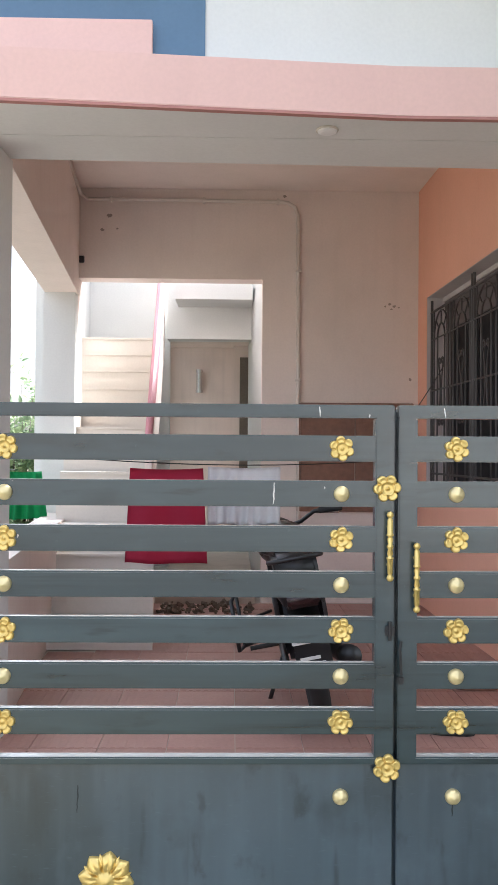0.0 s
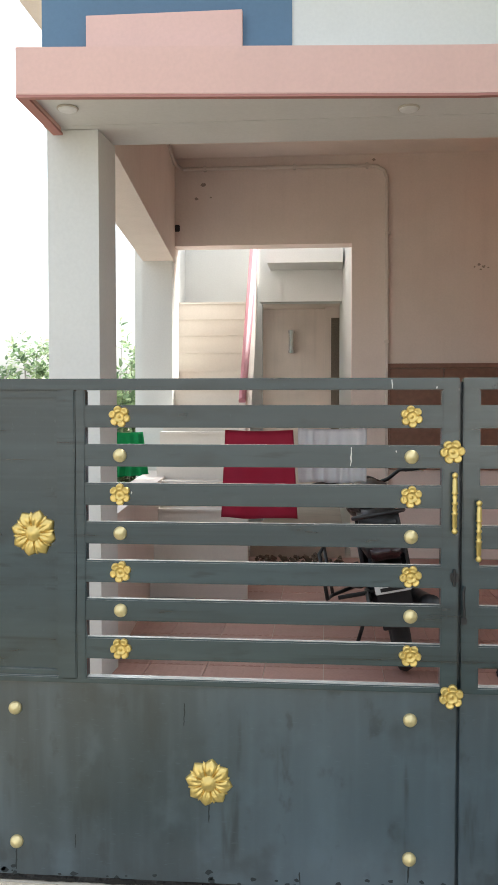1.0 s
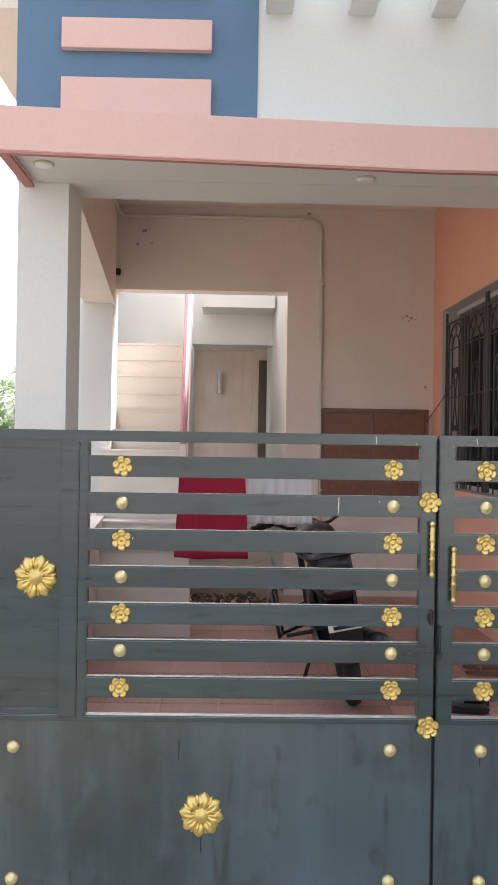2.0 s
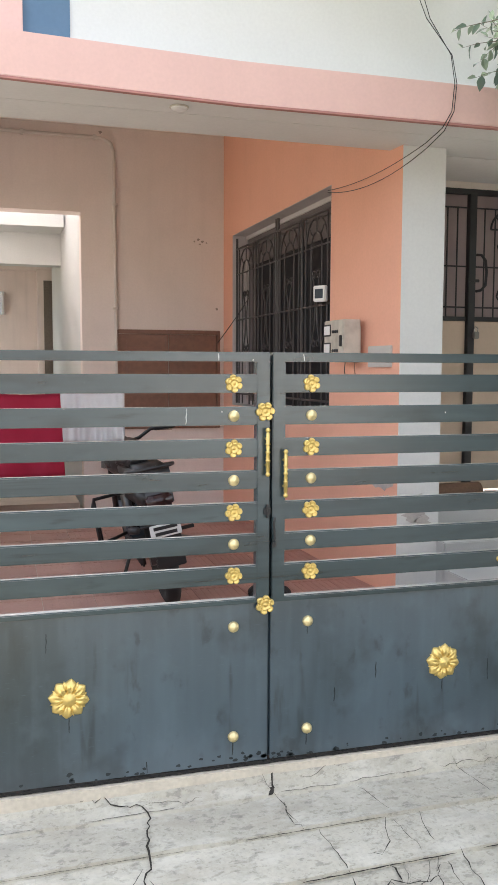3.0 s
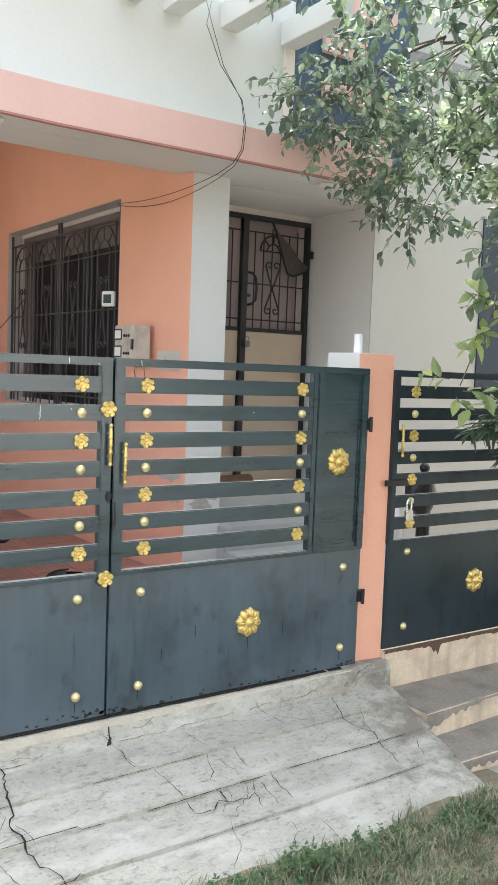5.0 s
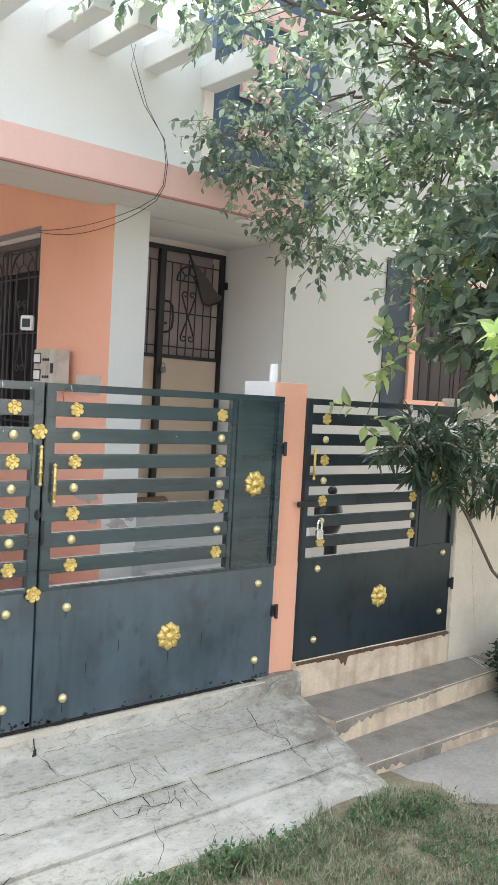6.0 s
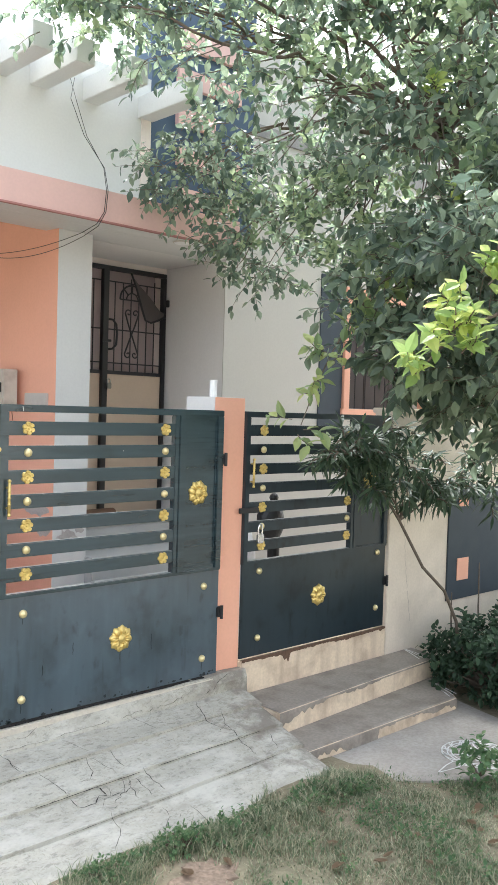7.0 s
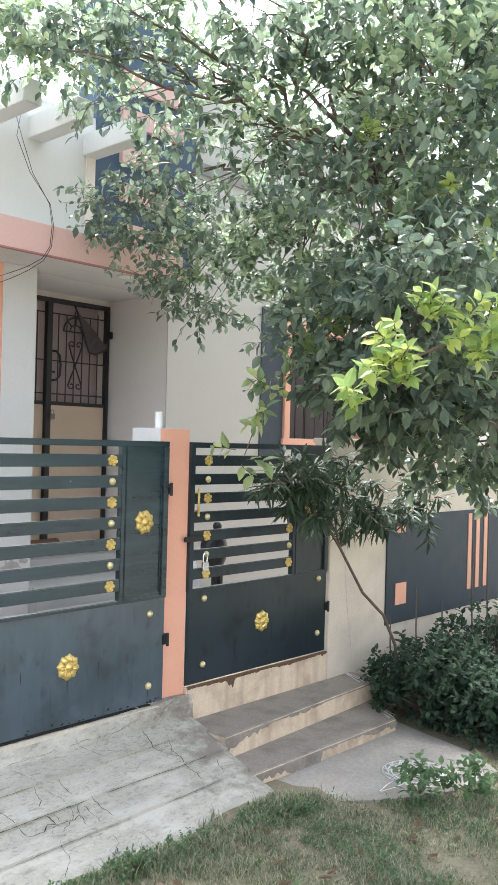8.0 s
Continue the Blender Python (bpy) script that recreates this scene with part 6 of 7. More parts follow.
def bent(a, b, lift, n=8, wob=0.05, seed=0):
    q = random.Random(seed)
    a, b = Vector(a), Vector(b)
    return [a.lerp(b, i / n) + Vector((q.uniform(-wob, wob), q.uniform(-wob, wob), 4 * lift * (i / n) * (1 - i / n) + q.uniform(-wob, wob) * 0.6)) * (1 if 0 < i < n else 0) for i in range(n + 1)]


# the tree that overhangs the wall: clumps (centre, radii, shoots, leaf length)
CLUMPS_HOUSE = [
    ((1.60, 2.95, 3.75), (0.50, 0.35, 0.26), 80, 0.080),
    ((1.25, 2.85, 3.60), (0.28, 0.28, 0.18), 38, 0.082),
    ((2.10, 2.70, 3.72), (0.50, 0.45, 0.42), 75, 0.084),
    ((2.36, 3.02, 2.96), (0.38, 0.34, 0.30), 85, 0.074),
    ((2.58, 2.72, 2.56), (0.32, 0.30, 0.30), 85, 0.070),
    ((2.50, 2.35, 3.25), (0.60, 0.50, 0.55), 95, 0.084),
    ((2.85, 1.95, 3.65), (0.65, 0.55, 0.55), 150, 0.090),
    ((2.75, 2.15, 2.55), (0.45, 0.40, 0.45), 110, 0.070),
    ((2.70, 1.55, 2.80), (0.55, 0.50, 0.60), 125, 0.085),
    ((2.95, 1.15, 3.55), (0.60, 0.50, 0.60), 105, 0.095),
    ((2.75, 1.00, 2.60), (0.45, 0.40, 0.60), 105, 0.095),
]
CLUMPS_GATE = [
    ((2.40, 1.45, 2.05), (0.35, 0.32, 0.35), 70, 0.090),
    ((2.75, 1.10, 1.80), (0.40, 0.35, 0.40), 60, 0.095),
    ((3.30, 0.70, 2.80), (0.50, 0.50, 0.80), 120, 0.095),
    ((3.10, 0.80, 1.70), (0.40, 0.35, 0.40), 42, 0.095),
    ((3.9, 1.4, 3.3), (0.80, 0.80, 0.90), 150, 0.10),
    ((4.3, 0.3, 3.1), (0.80, 0.80, 0.80), 100, 0.10),
    ((3.5, 1.9, 4.15), (0.75, 0.70, 0.45), 120, 0.095),
    ((4.2, 1.6, 4.1), (0.80, 0.70, 0.60), 120, 0.10),
    ((3.6, 0.9, 3.9), (0.60, 0.50, 0.50), 110, 0.095),
    ((2.45, 1.30, 1.78), (0.24, 0.24, 0.20), 40, 0.105),
]
CLUMPS_YARD = [
    ((2.25, 0.85, 1.80), (0.30, 0.28, 0.22), 40, 0.095),
    ((2.05, 0.62, 2.15), (0.28, 0.25, 0.26), 45, 0.090),
    ((2.45, 1.05, 2.25), (0.35, 0.30, 0.30), 60, 0.095),
    ((2.85, 1.30, 1.62), (0.30, 0.25, 0.22), 36, 0.105),
    ((3.35, 1.25, 1.48), (0.35, 0.28, 0.22), 36, 0.105),
    ((3.70, 1.20, 1.28), (0.25, 0.25, 0.25), 40, 0.10),
    # crown outside the view, added to shade the compound wall
    ((4.6, 0.5, 2.3), (0.70, 0.70, 0.60), 70, 0.11),
    ((5.3, 1.0, 3.2), (0.90, 0.80, 0.80), 80, 0.11),
    ((4.6, -0.4, 3.3), (0.90, 0.80, 0.80), 70, 0.11),
    ((5.4, 0.6, 2.2), (0.70, 0.70, 0.60), 90, 0.11),
    ((3.9, -0.5, 4.0), (0.80, 0.70, 0.50), 40, 0.11),
]
# the upper crown and the far side, which close the sky behind
CLUMPS_TOP = [
    ((1.45, 2.75, 3.95), (0.45, 0.40, 0.22), 34, 0.085),
    ((1.85, 2.35, 3.95), (0.45, 0.40, 0.30), 42, 0.090),
    ((2.25, 1.95, 3.95), (0.50, 0.45, 0.35), 48, 0.090),
    ((2.60, 1.60, 4.05), (0.50, 0.45, 0.40), 48, 0.095),
    ((3.10, 1.30, 4.35), (0.60, 0.50, 0.45), 48, 0.10),
    ((3.6, 2.3, 3.4), (0.60, 0.60, 0.60), 45, 0.10),
    ((4.4, 2.4, 3.6), (0.80, 0.70, 0.80), 45, 0.12),
    ((5.6, 2.2, 4.0), (0.90, 0.80, 1.00), 45, 0.13),
    ((5.2, 1.6, 5.2), (1.10, 0.90, 0.70), 40, 0.13),
    ((6.6, 1.8, 3.0), (0.90, 0.80, 1.10), 50, 0.13),
]
CLUMPS = CLUMPS_HOUSE + CLUMPS_GATE + CLUMPS_YARD + CLUMPS_TOP
TRUNK = Vector((3.55, 0.55, -0.33))
tree = thing("tree", TRUNK, "leafy green tree overhanging the side gate", "tree")
fork = Vector((3.45, 0.75, 1.25))
trunk_path = [TRUNK, Vector((3.56, 0.60, 0.3)), Vector((3.50, 0.66, 0.8)), fork]
part("trunk", moved(tube(trunk_path, 0.105, 12, taper=0.08), -TRUNK), BARK, tree, "rough grey brown trunk")
NODES = [Vector(n) for n in ((3.15, 1.35, 2.15), (3.10, 1.75, 3.10), (3.65, 0.95, 2.55), (3.05, 1.0, 1.60))]
for ni, nd in enumerate(NODES):
    part("limb", moved(tube(bent(fork, nd, 0.10, 7, 0.05, 50 + ni), 0.055, 9, taper=0.028), -TRUNK), BARK, tree)
shoots, limbs, fresh = [], [], []
sid = 0
for ci, (c, r, count, size) in enumerate(CLUMPS):
    c = Vector(c)
    nd = min(NODES, key=lambda v: (v - c).length)
    limb = bent(nd, c + Vector((0, 0, r[2] * 0.3)), 0.12, 12, 0.10, ci)
    part("limb", moved(tube(limb, 0.017, 7, taper=0.004), -TRUNK), BARK, tree)
    q = random.Random(100 + ci)
    for k in range(int(count * (1.15 if c.z > 3.2 else 1.35))):
        while True:
            u = Vector((q.uniform(-1, 1), q.uniform(-1, 1), q.uniform(-1, 1)))
            if 0.1 < u.length < 1:
                break
        base = c + Vector((u.x * r[0], u.y * r[1], u.z * r[2]))
        d = Vector((u.x, u.y, u.z * 0.3)) * 0.7 + Vector((q.uniform(-0.8, 0.8), q.uniform(-0.8, 0.8), q.uniform(-0.5, 0.35)))
        sid += 1
        if noise.noise(base * 2.6) + 0.5 * noise.noise(base * 7.0) + q.uniform(-0.15, 0.15) > (0.02 if c.z > 3.1 or c.x > 2.6 else 0.35):
            fresh.append((base - TRUNK, d + Vector((0, 0, 0.6)), q.uniform(0.10, 0.18), q.randint(6, 9), size * 0.8, -0.04, sid))
            continue
        shoots.append((base - TRUNK, d, q.uniform(0.14, 0.30), q.randint(7, 12), size * 0.86, q.uniform(-0.03, 0.09), sid))
        if k % 9 == 0:
            limbs.append([v - TRUNK for v in bent(limb[q.randint(5, 12)], base, 0.03, 5, 0.02, sid)])
crown, twigs = leaf_cloud("crown", shoots, LEAF, tree, "dense crown of glossy green leaves", width=0.56, hang=(-1.1, 0.2), tilt=0.9)
twig_mesh(twigs, 0.0028, 0.0010, BARK, tree)
twig_mesh(limbs, 0.006, 0.002, BARK, tree, "branch_work", 5)
leaf_cloud("young_leaves", fresh, LEAF_FRESH, tree, "paler green leaf tips through the crown", width=0.56, hang=(-0.5, 0.5), tilt=0.9)
# young bright shoots on the near side
YOUNG_NEAR = [((1.46, 0.62, 1.68), (-0.5, -0.4, 0.25)),
              ((1.50, 0.56, 1.78), (-0.2, -0.5, 0.4)),
              ((1.46, 0.64, 1.61), (-0.6, -0.3, 0.05)),
              ((1.60, 0.52, 1.66), (-0.3, -0.5, 0.3)),
              ((1.56, 0.57, 1.87), (-0.5, -0.3, 0.3)),
              ((1.61, 0.47, 1.96), (0.0, -0.5, 0.5)),
              ((1.61, 0.51, 1.80), (-0.4, -0.4, 0.2)),
              ((1.72, 0.40, 1.88), (-0.2, -0.6, 0.3)),
              ((1.70, 0.42, 1.98), (-0.3, -0.4, 0.5)),
              ((1.82, 0.31, 1.97), (-0.1, -0.5, 0.5)),
              ((1.86, 0.26, 1.88), (-0.5, -0.3, 0.2)),
              ((1.84, 0.34, 1.80), (-0.3, -0.5, 0.0))]
YOUNG_HIGH = [((2.55, 0.75, 2.45), (-0.3, -0.5, 0.3)),
              ((2.60, 0.95, 2.75), (-0.4, -0.4, 0.3)),
              ((2.45, 1.15, 2.55), (-0.5, -0.3, 0.2)),
              ((2.60, 1.45, 3.15), (-0.4, -0.4, 0.3))]
# the bough that carries the near shoots
bough = [Vector(p) for p in ((3.05, 1.0, 1.60), (2.70, 0.85, 1.86), (2.30, 0.66, 1.98), (1.95, 0.45, 1.92), (1.70, 0.52, 1.82), (1.56, 0.58, 1.74), (1.47, 0.63, 1.63))]
part("limb", moved(tube(bough, 0.014, 7, taper=0.003), -TRUNK), BARK, tree)
YOUNG = YOUNG_NEAR + YOUNG_HIGH
ys = []
for i, (b, d) in enumerate(YOUNG):
    q = random.Random(700 + i)
    for j in range(3):
        ys.append((Vector(b) - TRUNK + Vector((q.uniform(-0.05, 0.05), q.uniform(-0.05, 0.05), q.uniform(-0.04, 0.04))), Vector(d) + Vector((q.uniform(-0.4, 0.4), q.uniform(-0.3, 0.3), q.uniform(-0.2, 0.3))),
                   0.09, 8, 0.078, -0.03, 900 + i * 5 + j))
o, tw = leaf_cloud("young_leaves", ys, LEAF_YOUNG, tree, "bright yellow green young leaves", width=0.52, hang=(-0.6, 0.3), tilt=0.9)
twig_mesh(tw, 0.004, 0.002, BARK, tree)
# long trailing shoot before the side gate
trail = [Vector(p) for p in ((2.40, 1.42, 2.20), (2.30, 1.50, 2.12), (2.26, 1.62, 1.97), (2.20, 1.72, 1.77), (2.13, 1.77, 1.58), (2.05, 1.79, 1.38))]
twig_mesh([[p - TRUNK for p in trail]], 0.007, 0.003, BARK, tree, "branch_work", 6)
ts = []
for i, p in enumerate(trail):
    q = random.Random(40 + i)
    for j in range(5 if i < 3 else 3):
        ts.append((p - TRUNK + Vector((q.uniform(-0.05, 0.05), q.uniform(-0.05, 0.05), q.uniform(-0.06, 0.06))), (q.uniform(-1, 1), q.uniform(-1, 0.6), q.uniform(-0.4, 0.4)), 0.12, 6, 0.092, 0.04, 1500 + i * 7 + j))
o, tw = leaf_cloud("young_leaves", ts, LEAF_TRAIL, tree, "fresh green leaves on a trailing shoot", width=0.5, hang=(-0.7, 0.3), tilt=0.9)
twig_mesh(tw, 0.003, 0.0015, BARK, tree)

# ---- narrow leaved shrub on a bent stem ----
SH = Vector((3.76, 1.85, -0.30))
shrub = thing("oleander", SH, "narrow leaved shrub on a thin bent stem", "shrub")
stem = [SH, Vector((3.67, 1.85, 0.10)), Vector((3.52, 1.85, 0.32)), Vector((3.27, 1.85, 0.50)), Vector((3.01, 1.85, 0.81)), Vector((2.86, 1.85, 0.97)), Vector((2.74, 1.84, 1.12))]
part("stem", moved(tube(stem, 0.012, 8, taper=0.007), -SH), BARK, shrub, "thin bent brown stem")
ss, st_paths = [], []
q = random.Random(77)
for cx, cy, cz, rx, rz, n in ((2.46, 1.80, 1.24, 0.16, 0.12, 30), (2.64, 1.82, 1.22, 0.18, 0.15, 34), (3.02, 1.80, 1.13, 0.22, 0.15, 30), (3.36, 1.78, 1.05, 0.22, 0.15, 26), (2.62, 1.78, 1.00, 0.05, 0.04, 6), (3.10, 1.80, 0.92, 0.08, 0.05, 6),
                              (3.75, 1.78, 1.06, 0.22, 0.15, 24), (2.78, 1.85, 1.34, 0.12, 0.08, 8)):
    c = Vector((cx, cy, cz))
    st_paths.append([v - SH for v in bent(stem[4], c, 0.05, 6, 0.02, int(cx * 100))])
    for k in range(n):
        u = Vector((q.gauss(0, 0.5) * rx, q.gauss(0, 0.4) * 0.16, q.gauss(0, 0.5) * rz))
        ss.append((c + u - SH, u * 2 + Vector((0, 0, 0.08)), 0.07, 10, 0.125, 0.16, 2000 + len(ss)))
o, tw = leaf_cloud("foliage", ss, LEAF_LONG, shrub, "long narrow dark green leaves", width=0.17, fold=0.1)
twig_mesh(tw + st_paths, 0.006, 0.003, BARK, shrub)

# ---- dark bush beside the steps ----
def bush(name, c, r, count, size, mat, label, seed, category="bush", low=-0.31):
    base = Vector((c[0], c[1], low))
    b = thing(name, base, label, category)
    q = random.Random(seed)
    sh, stems = [], []
    for k in range(count):
        u = Vector((q.uniform(-1, 1), q.uniform(-1, 1), q.uniform(0.02, 1)))
        u = u.normalized() * q.uniform(0.45, 1.0)
        p = Vector((u.x * r[0], u.y * r[1], u.z * r[2]))
        sh.append((p, u + Vector((q.uniform(-0.4, 0.4), q.uniform(-0.4, 0.4), q.uniform(-0.1, 0.5))), q.uniform(1.2, 2.2) * size, q.randint(5, 8), size, 0.03, seed * 1000 + k))
        if k % 3 == 0:
            stems.append([Vector((p.x * 0.15, p.y * 0.15, 0.0)).lerp(p, s / 4) for s in range(5)])
    leaf_cloud("foliage", sh, mat, b, width=0.62)
    twig_mesh(stems, 0.006, 0.003, BARK, b, "stem_work")
    return b


bush("bush", (3.78, 1.60, 0), (0.40, 0.50, 0.44), 460, 0.052, LEAF_DARK, "dense dark green bush beside the steps", 3)
stems = thing("sapling", (4.0, 1.95, -0.31), "bare thin stems rising beside the compound wall", "sapling")
for i, (x, y, z) in enumerate(((3.775, 1.95, 0.26), (4.06, 1.92, 0.44), (4.445, 1.93, 0.30), (4.75, 1.85, 0.75), (4.9, 1.80, 0.95))):
    part("stem", moved(tube([Vector(v) for v in ((x + 0.03, y, -0.31), (x - 0.01, y, z * 0.3), (x, y + 0.01, z))], 0.008, 6, taper=0.004), (-4.0, -1.95, 0.31)), BARK, stems)
bush("bush", (4.55, 1.60, 0), (0.55, 0.45, 0.60), 460, 0.052, LEAF_DARK, "dense dark green bush against the compound wall", 4)
bush("bush", (5.5, 1.55, 0), (0.70, 0.50, 0.55), 300, 0.07, LEAF_DARK, "dark green bush under the slate panel", 5)
bush("bush", (3.80, 0.80, 0), (0.36, 0.36, 0.30), 300, 0.050, LEAF_DARK, "low dark bush at the slab edge", 6)
bush("bush", (3.72, 1.22, 0), (0.34, 0.36, 0.34), 330, 0.050, LEAF_DARK, "dense dark bush beside the landing slab", 13)
bush("weed", (2.50, 0.94, 0), (0.12, 0.08, 0.12), 26, 0.048, LEAF_WEED, "small leafy weed growing at the slab edge", 7, "weed")
bush("weed", (2.72, 0.78, 0), (0.12, 0.10, 0.12), 26, 0.048, LEAF_WEED, "small leafy weed beside the landing slab", 8, "weed")
bush("weed", (1.66, 1.28, 0), (0.19, 0.07, 0.035), 60, 0.024, LEAF_WEED, "low broad-leaved weed at the ramp foot", 9, "weed")
bush("weed", (1.85, 1.22, 0), (0.10, 0.05, 0.03), 30, 0.022, LEAF_WEED, "low broad-leaved weed at the ramp corner", 12, "weed")
bush("weed", (1.22, 1.31, 0), (0.18, 0.06, 0.045), 55, 0.018, LEAF_WEED, "low weed tuft along the ramp edge", 10, "weed", -0.30)
bush("weed", (0.93, 1.31, 0), (0.12, 0.07, 0.075), 75, 0.018, LEAF_WEED, "low creeping weed along the ramp edge", 14, "weed", -0.30)
bush("weed", (0.60, 1.32, 0), (0.19, 0.06, 0.07), 80, 0.018, LEAF_WEED, "low creeping weed along the ramp edge", 15, "weed", -0.30)

bush("shrub", (-2.75, 11.6, 0), (1.2, 0.9, 2.75), 1500, 0.115, LEAF_FRESH, "tall pale green shrub beyond the porch", 16, "shrub", -0.33)
bush("shrub", (-4.25, 12.6, 0), (0.85, 0.8, 2.75), 1100, 0.115, LEAF_FRESH, "pale green shrub in the open ground behind", 17, "shrub", -0.33)

# ---- grass, dry leaves ----
def slab_edge(x):
    """The front edge of the landing slab, far off beside it."""
    return 9.0 if not 1.96 < x < 3.5 else max(0.86, 1.36 - 0.68 * (x - 1.96)) + 0.03 * noise.noise((x * 6, 3, 0))


def thin(x, y):
    """Grass thins out away from the house and towards the worn road edge."""
    worn = min(1.0, max(0.16, (math.hypot((x - 0.84) / 0.20, (y - 1.10) / 0.15) + 0.5 * noise.noise((x * 11, y * 11, 2.0)) - 0.7) * 2.0))
    return worn * max(0.03, min(1.0, (y + 0.9 + 0.4 * noise.noise((x * 1.3, y * 1.3, 5.0))) / 1.2)) * max(0.03, min(1.0, (x + 1.5 + 0.4 * noise.noise((x * 1.3, y * 1.3, 8.0))) / 1.4))


def blades(name, regions, mat, label, seed, h0, h1):
    q = random.Random(seed)
    verts, faces = [], []
    for x0, x1, y0, y1, n in regions:
        for k in range(n):
            x, y = q.uniform(x0, x1), q.uniform(y0, y1)
            dens = noise.noise((x * 2.2, y * 2.2, 9.0))
            fine = noise.noise((x * 9, y * 9, 4.0))
            if q.random() > (0.78 + 0.3 * dens + 0.40 * fine) * thin(x, y) or slab_edge(x) + 0.07 < y or y > 1.35 + 0.10 * max(0.0, min(1.0, (x - 1.75) / 0.2)) + 0.07 * noise.noise((x * 4, 0, 0)) + 0.09 * fine:
                continue
            z = ground_z(x, y) - 0.006
            h = q.uniform(h0, h1) * (1.0 + 0.7 * dens + 0.6 * fine) * (1.2 if y > 1.20 else 1.0)
            a = q.uniform(0, 2 * math.pi)
            lean = q.uniform(0.3, 1.3) * h
            wx, wy = 0.0022 * math.sin(a), 0.0022 * math.cos(a)
            k0 = len(verts)
            cx, cy = math.cos(a), -math.sin(a)
            verts += [(x - wx, y - wy, z), (x + wx, y + wy, z), (x + cx * lean * 0.35 + wx * 0.8, y + cy * lean * 0.35 + wy * 0.8, z + h * 0.65),
                      (x + cx * lean * 0.35 - wx * 0.8, y + cy * lean * 0.35 - wy * 0.8, z + h * 0.65), (x + cx * lean, y + cy * lean, z + h)]
            faces += [(k0, k0 + 1, k0 + 2, k0 + 3), (k0 + 3, k0 + 2, k0 + 4)]
    me = bpy.data.meshes.new(name)
    me.from_pydata(verts, [], faces)
    me.materials.append(mat)
    return tagged(new(name, me), label, "grass", kind="stuff")


blades("grass", [(-2.0, 3.6, -1.0, 1.45, 235000), (0.2, 2.1, 1.18, 1.42, 9000), (3.6, 6.5, -1.0, 1.4, 80000)], GRASS, "short patchy green and straw coloured grass", 21, 0.010, 0.036)
q = random.Random(33)
for i in range(44):
    x, y = q.uniform(0.5, 3.3), q.uniform(0.35, 1.36)
    if x > 1.85 and y > 0.8:
        y = q.uniform(0.35, 0.80)
    s = q.uniform(0.018, 0.035)
    bm = bmesh.new()
    n = 10
    pts = [(s * 0.55 * math.sin(2 * math.pi * k / n) * (1 - 0.2 * math.cos(2 * math.pi * k / n)), s * math.cos(2 * math.pi * k / n)) for k in range(n)]
    vs = [bm.verts.new((px, py, 0.006 + 0.3 * abs(px) + q.uniform(0, 0.004))) for px, py in pts]
    mid = bm.verts.new((0, 0, 0.002))
    for k in range(n):
        bm.faces.new((vs[k], vs[(k + 1) % n], mid))
    bmesh.ops.solidify(bm, geom=bm.faces[:], thickness=0.0012)
    ob = part("dry_leaf", bm, DRY)
    ob.matrix_world = pose(x, y, ground_z(x, y) + 0.012, q.uniform(-15, 15), q.uniform(-15, 15), q.uniform(0, 360))
    tagged(ob, "curled brown dry leaf on the grass", "dry leaf", "fallen leaves")

# ragged tufts along the ramp's foot
q = random.Random(88)
tv, tf = [], []
for i in range(70):
    x = q.uniform(0.15, 2.15)
    y = 1.28 + 0.05 * noise.noise((x * 4, 0, 0)) + q.gauss(0, 0.055)
    big = q.uniform(0.5, 1.3)
    for k in range(int(60 * big)):
        bx, by = x + q.gauss(0, 0.035 * big), y + q.gauss(0, 0.025 * big)
        bz = max(ground_z(bx, by), ramp_z(by - ramp_skew(bx)) if by < 1.6 and by > 1.25 and bx < 2.0 else -1) - 0.004
        h, a = q.uniform(0.02, 0.062) * big, q.uniform(0, 2 * math.pi)
        cxx, cyy, lean, w = math.cos(a), math.sin(a), q.uniform(0.3, 1.1) * h, 0.0022
        k0 = len(tv)
        tv += [(bx - cyy * w, by + cxx * w, bz), (bx + cyy * w, by - cxx * w, bz), (bx + cxx * lean * 0.4 + cyy * w * 0.7, by + cyy * lean * 0.4 - cxx * w * 0.7, bz + h * 0.65),
               (bx + cxx * lean * 0.4 - cyy * w * 0.7, by + cyy * lean * 0.4 + cxx * w * 0.7, bz + h * 0.65), (bx + cxx * lean, by + cyy * lean, bz + h)]
        tf += [(k0, k0 + 1, k0 + 2, k0 + 3), (k0 + 3, k0 + 2, k0 + 4)]
me = bpy.data.meshes.new("grass_tufts")
me.from_pydata(tv, [], tf)
me.materials.append(GRASS)
tagged(new("grass_tufts", me), "ragged grass tufts along the ramp foot", "grass", kind="stuff")

# creeping weeds in patches through the grass
q = random.Random(52)
creep = []
while len(creep) < 620:
    x, y = q.uniform(0.1, 3.5), q.uniform(0.15, 1.32)
    if noise.noise((x * 3.1, y * 3.1, 7.0)) + 0.35 * (y - 0.7) < 0.12 or slab_edge(x) - 0.02 < y or math.hypot((x - 0.84) / 0.24, (y - 1.08) / 0.17) < 1:
        continue
    creep.append((Vector((x, y, ground_z(x, y) + 0.004)), (q.uniform(-1, 1), q.uniform(-1, 1), q.uniform(0.2, 0.8)), q.uniform(0.03, 0.07), q.randint(4, 7), q.uniform(0.014, 0.026), 0.05, 5000 + len(creep)))
weeds, tw = leaf_cloud("creeping_weed", creep, LEAF_WEED, None, width=0.6)
tagged(weeds, "low creeping weeds in patches through the grass", "weeds", kind="stuff")

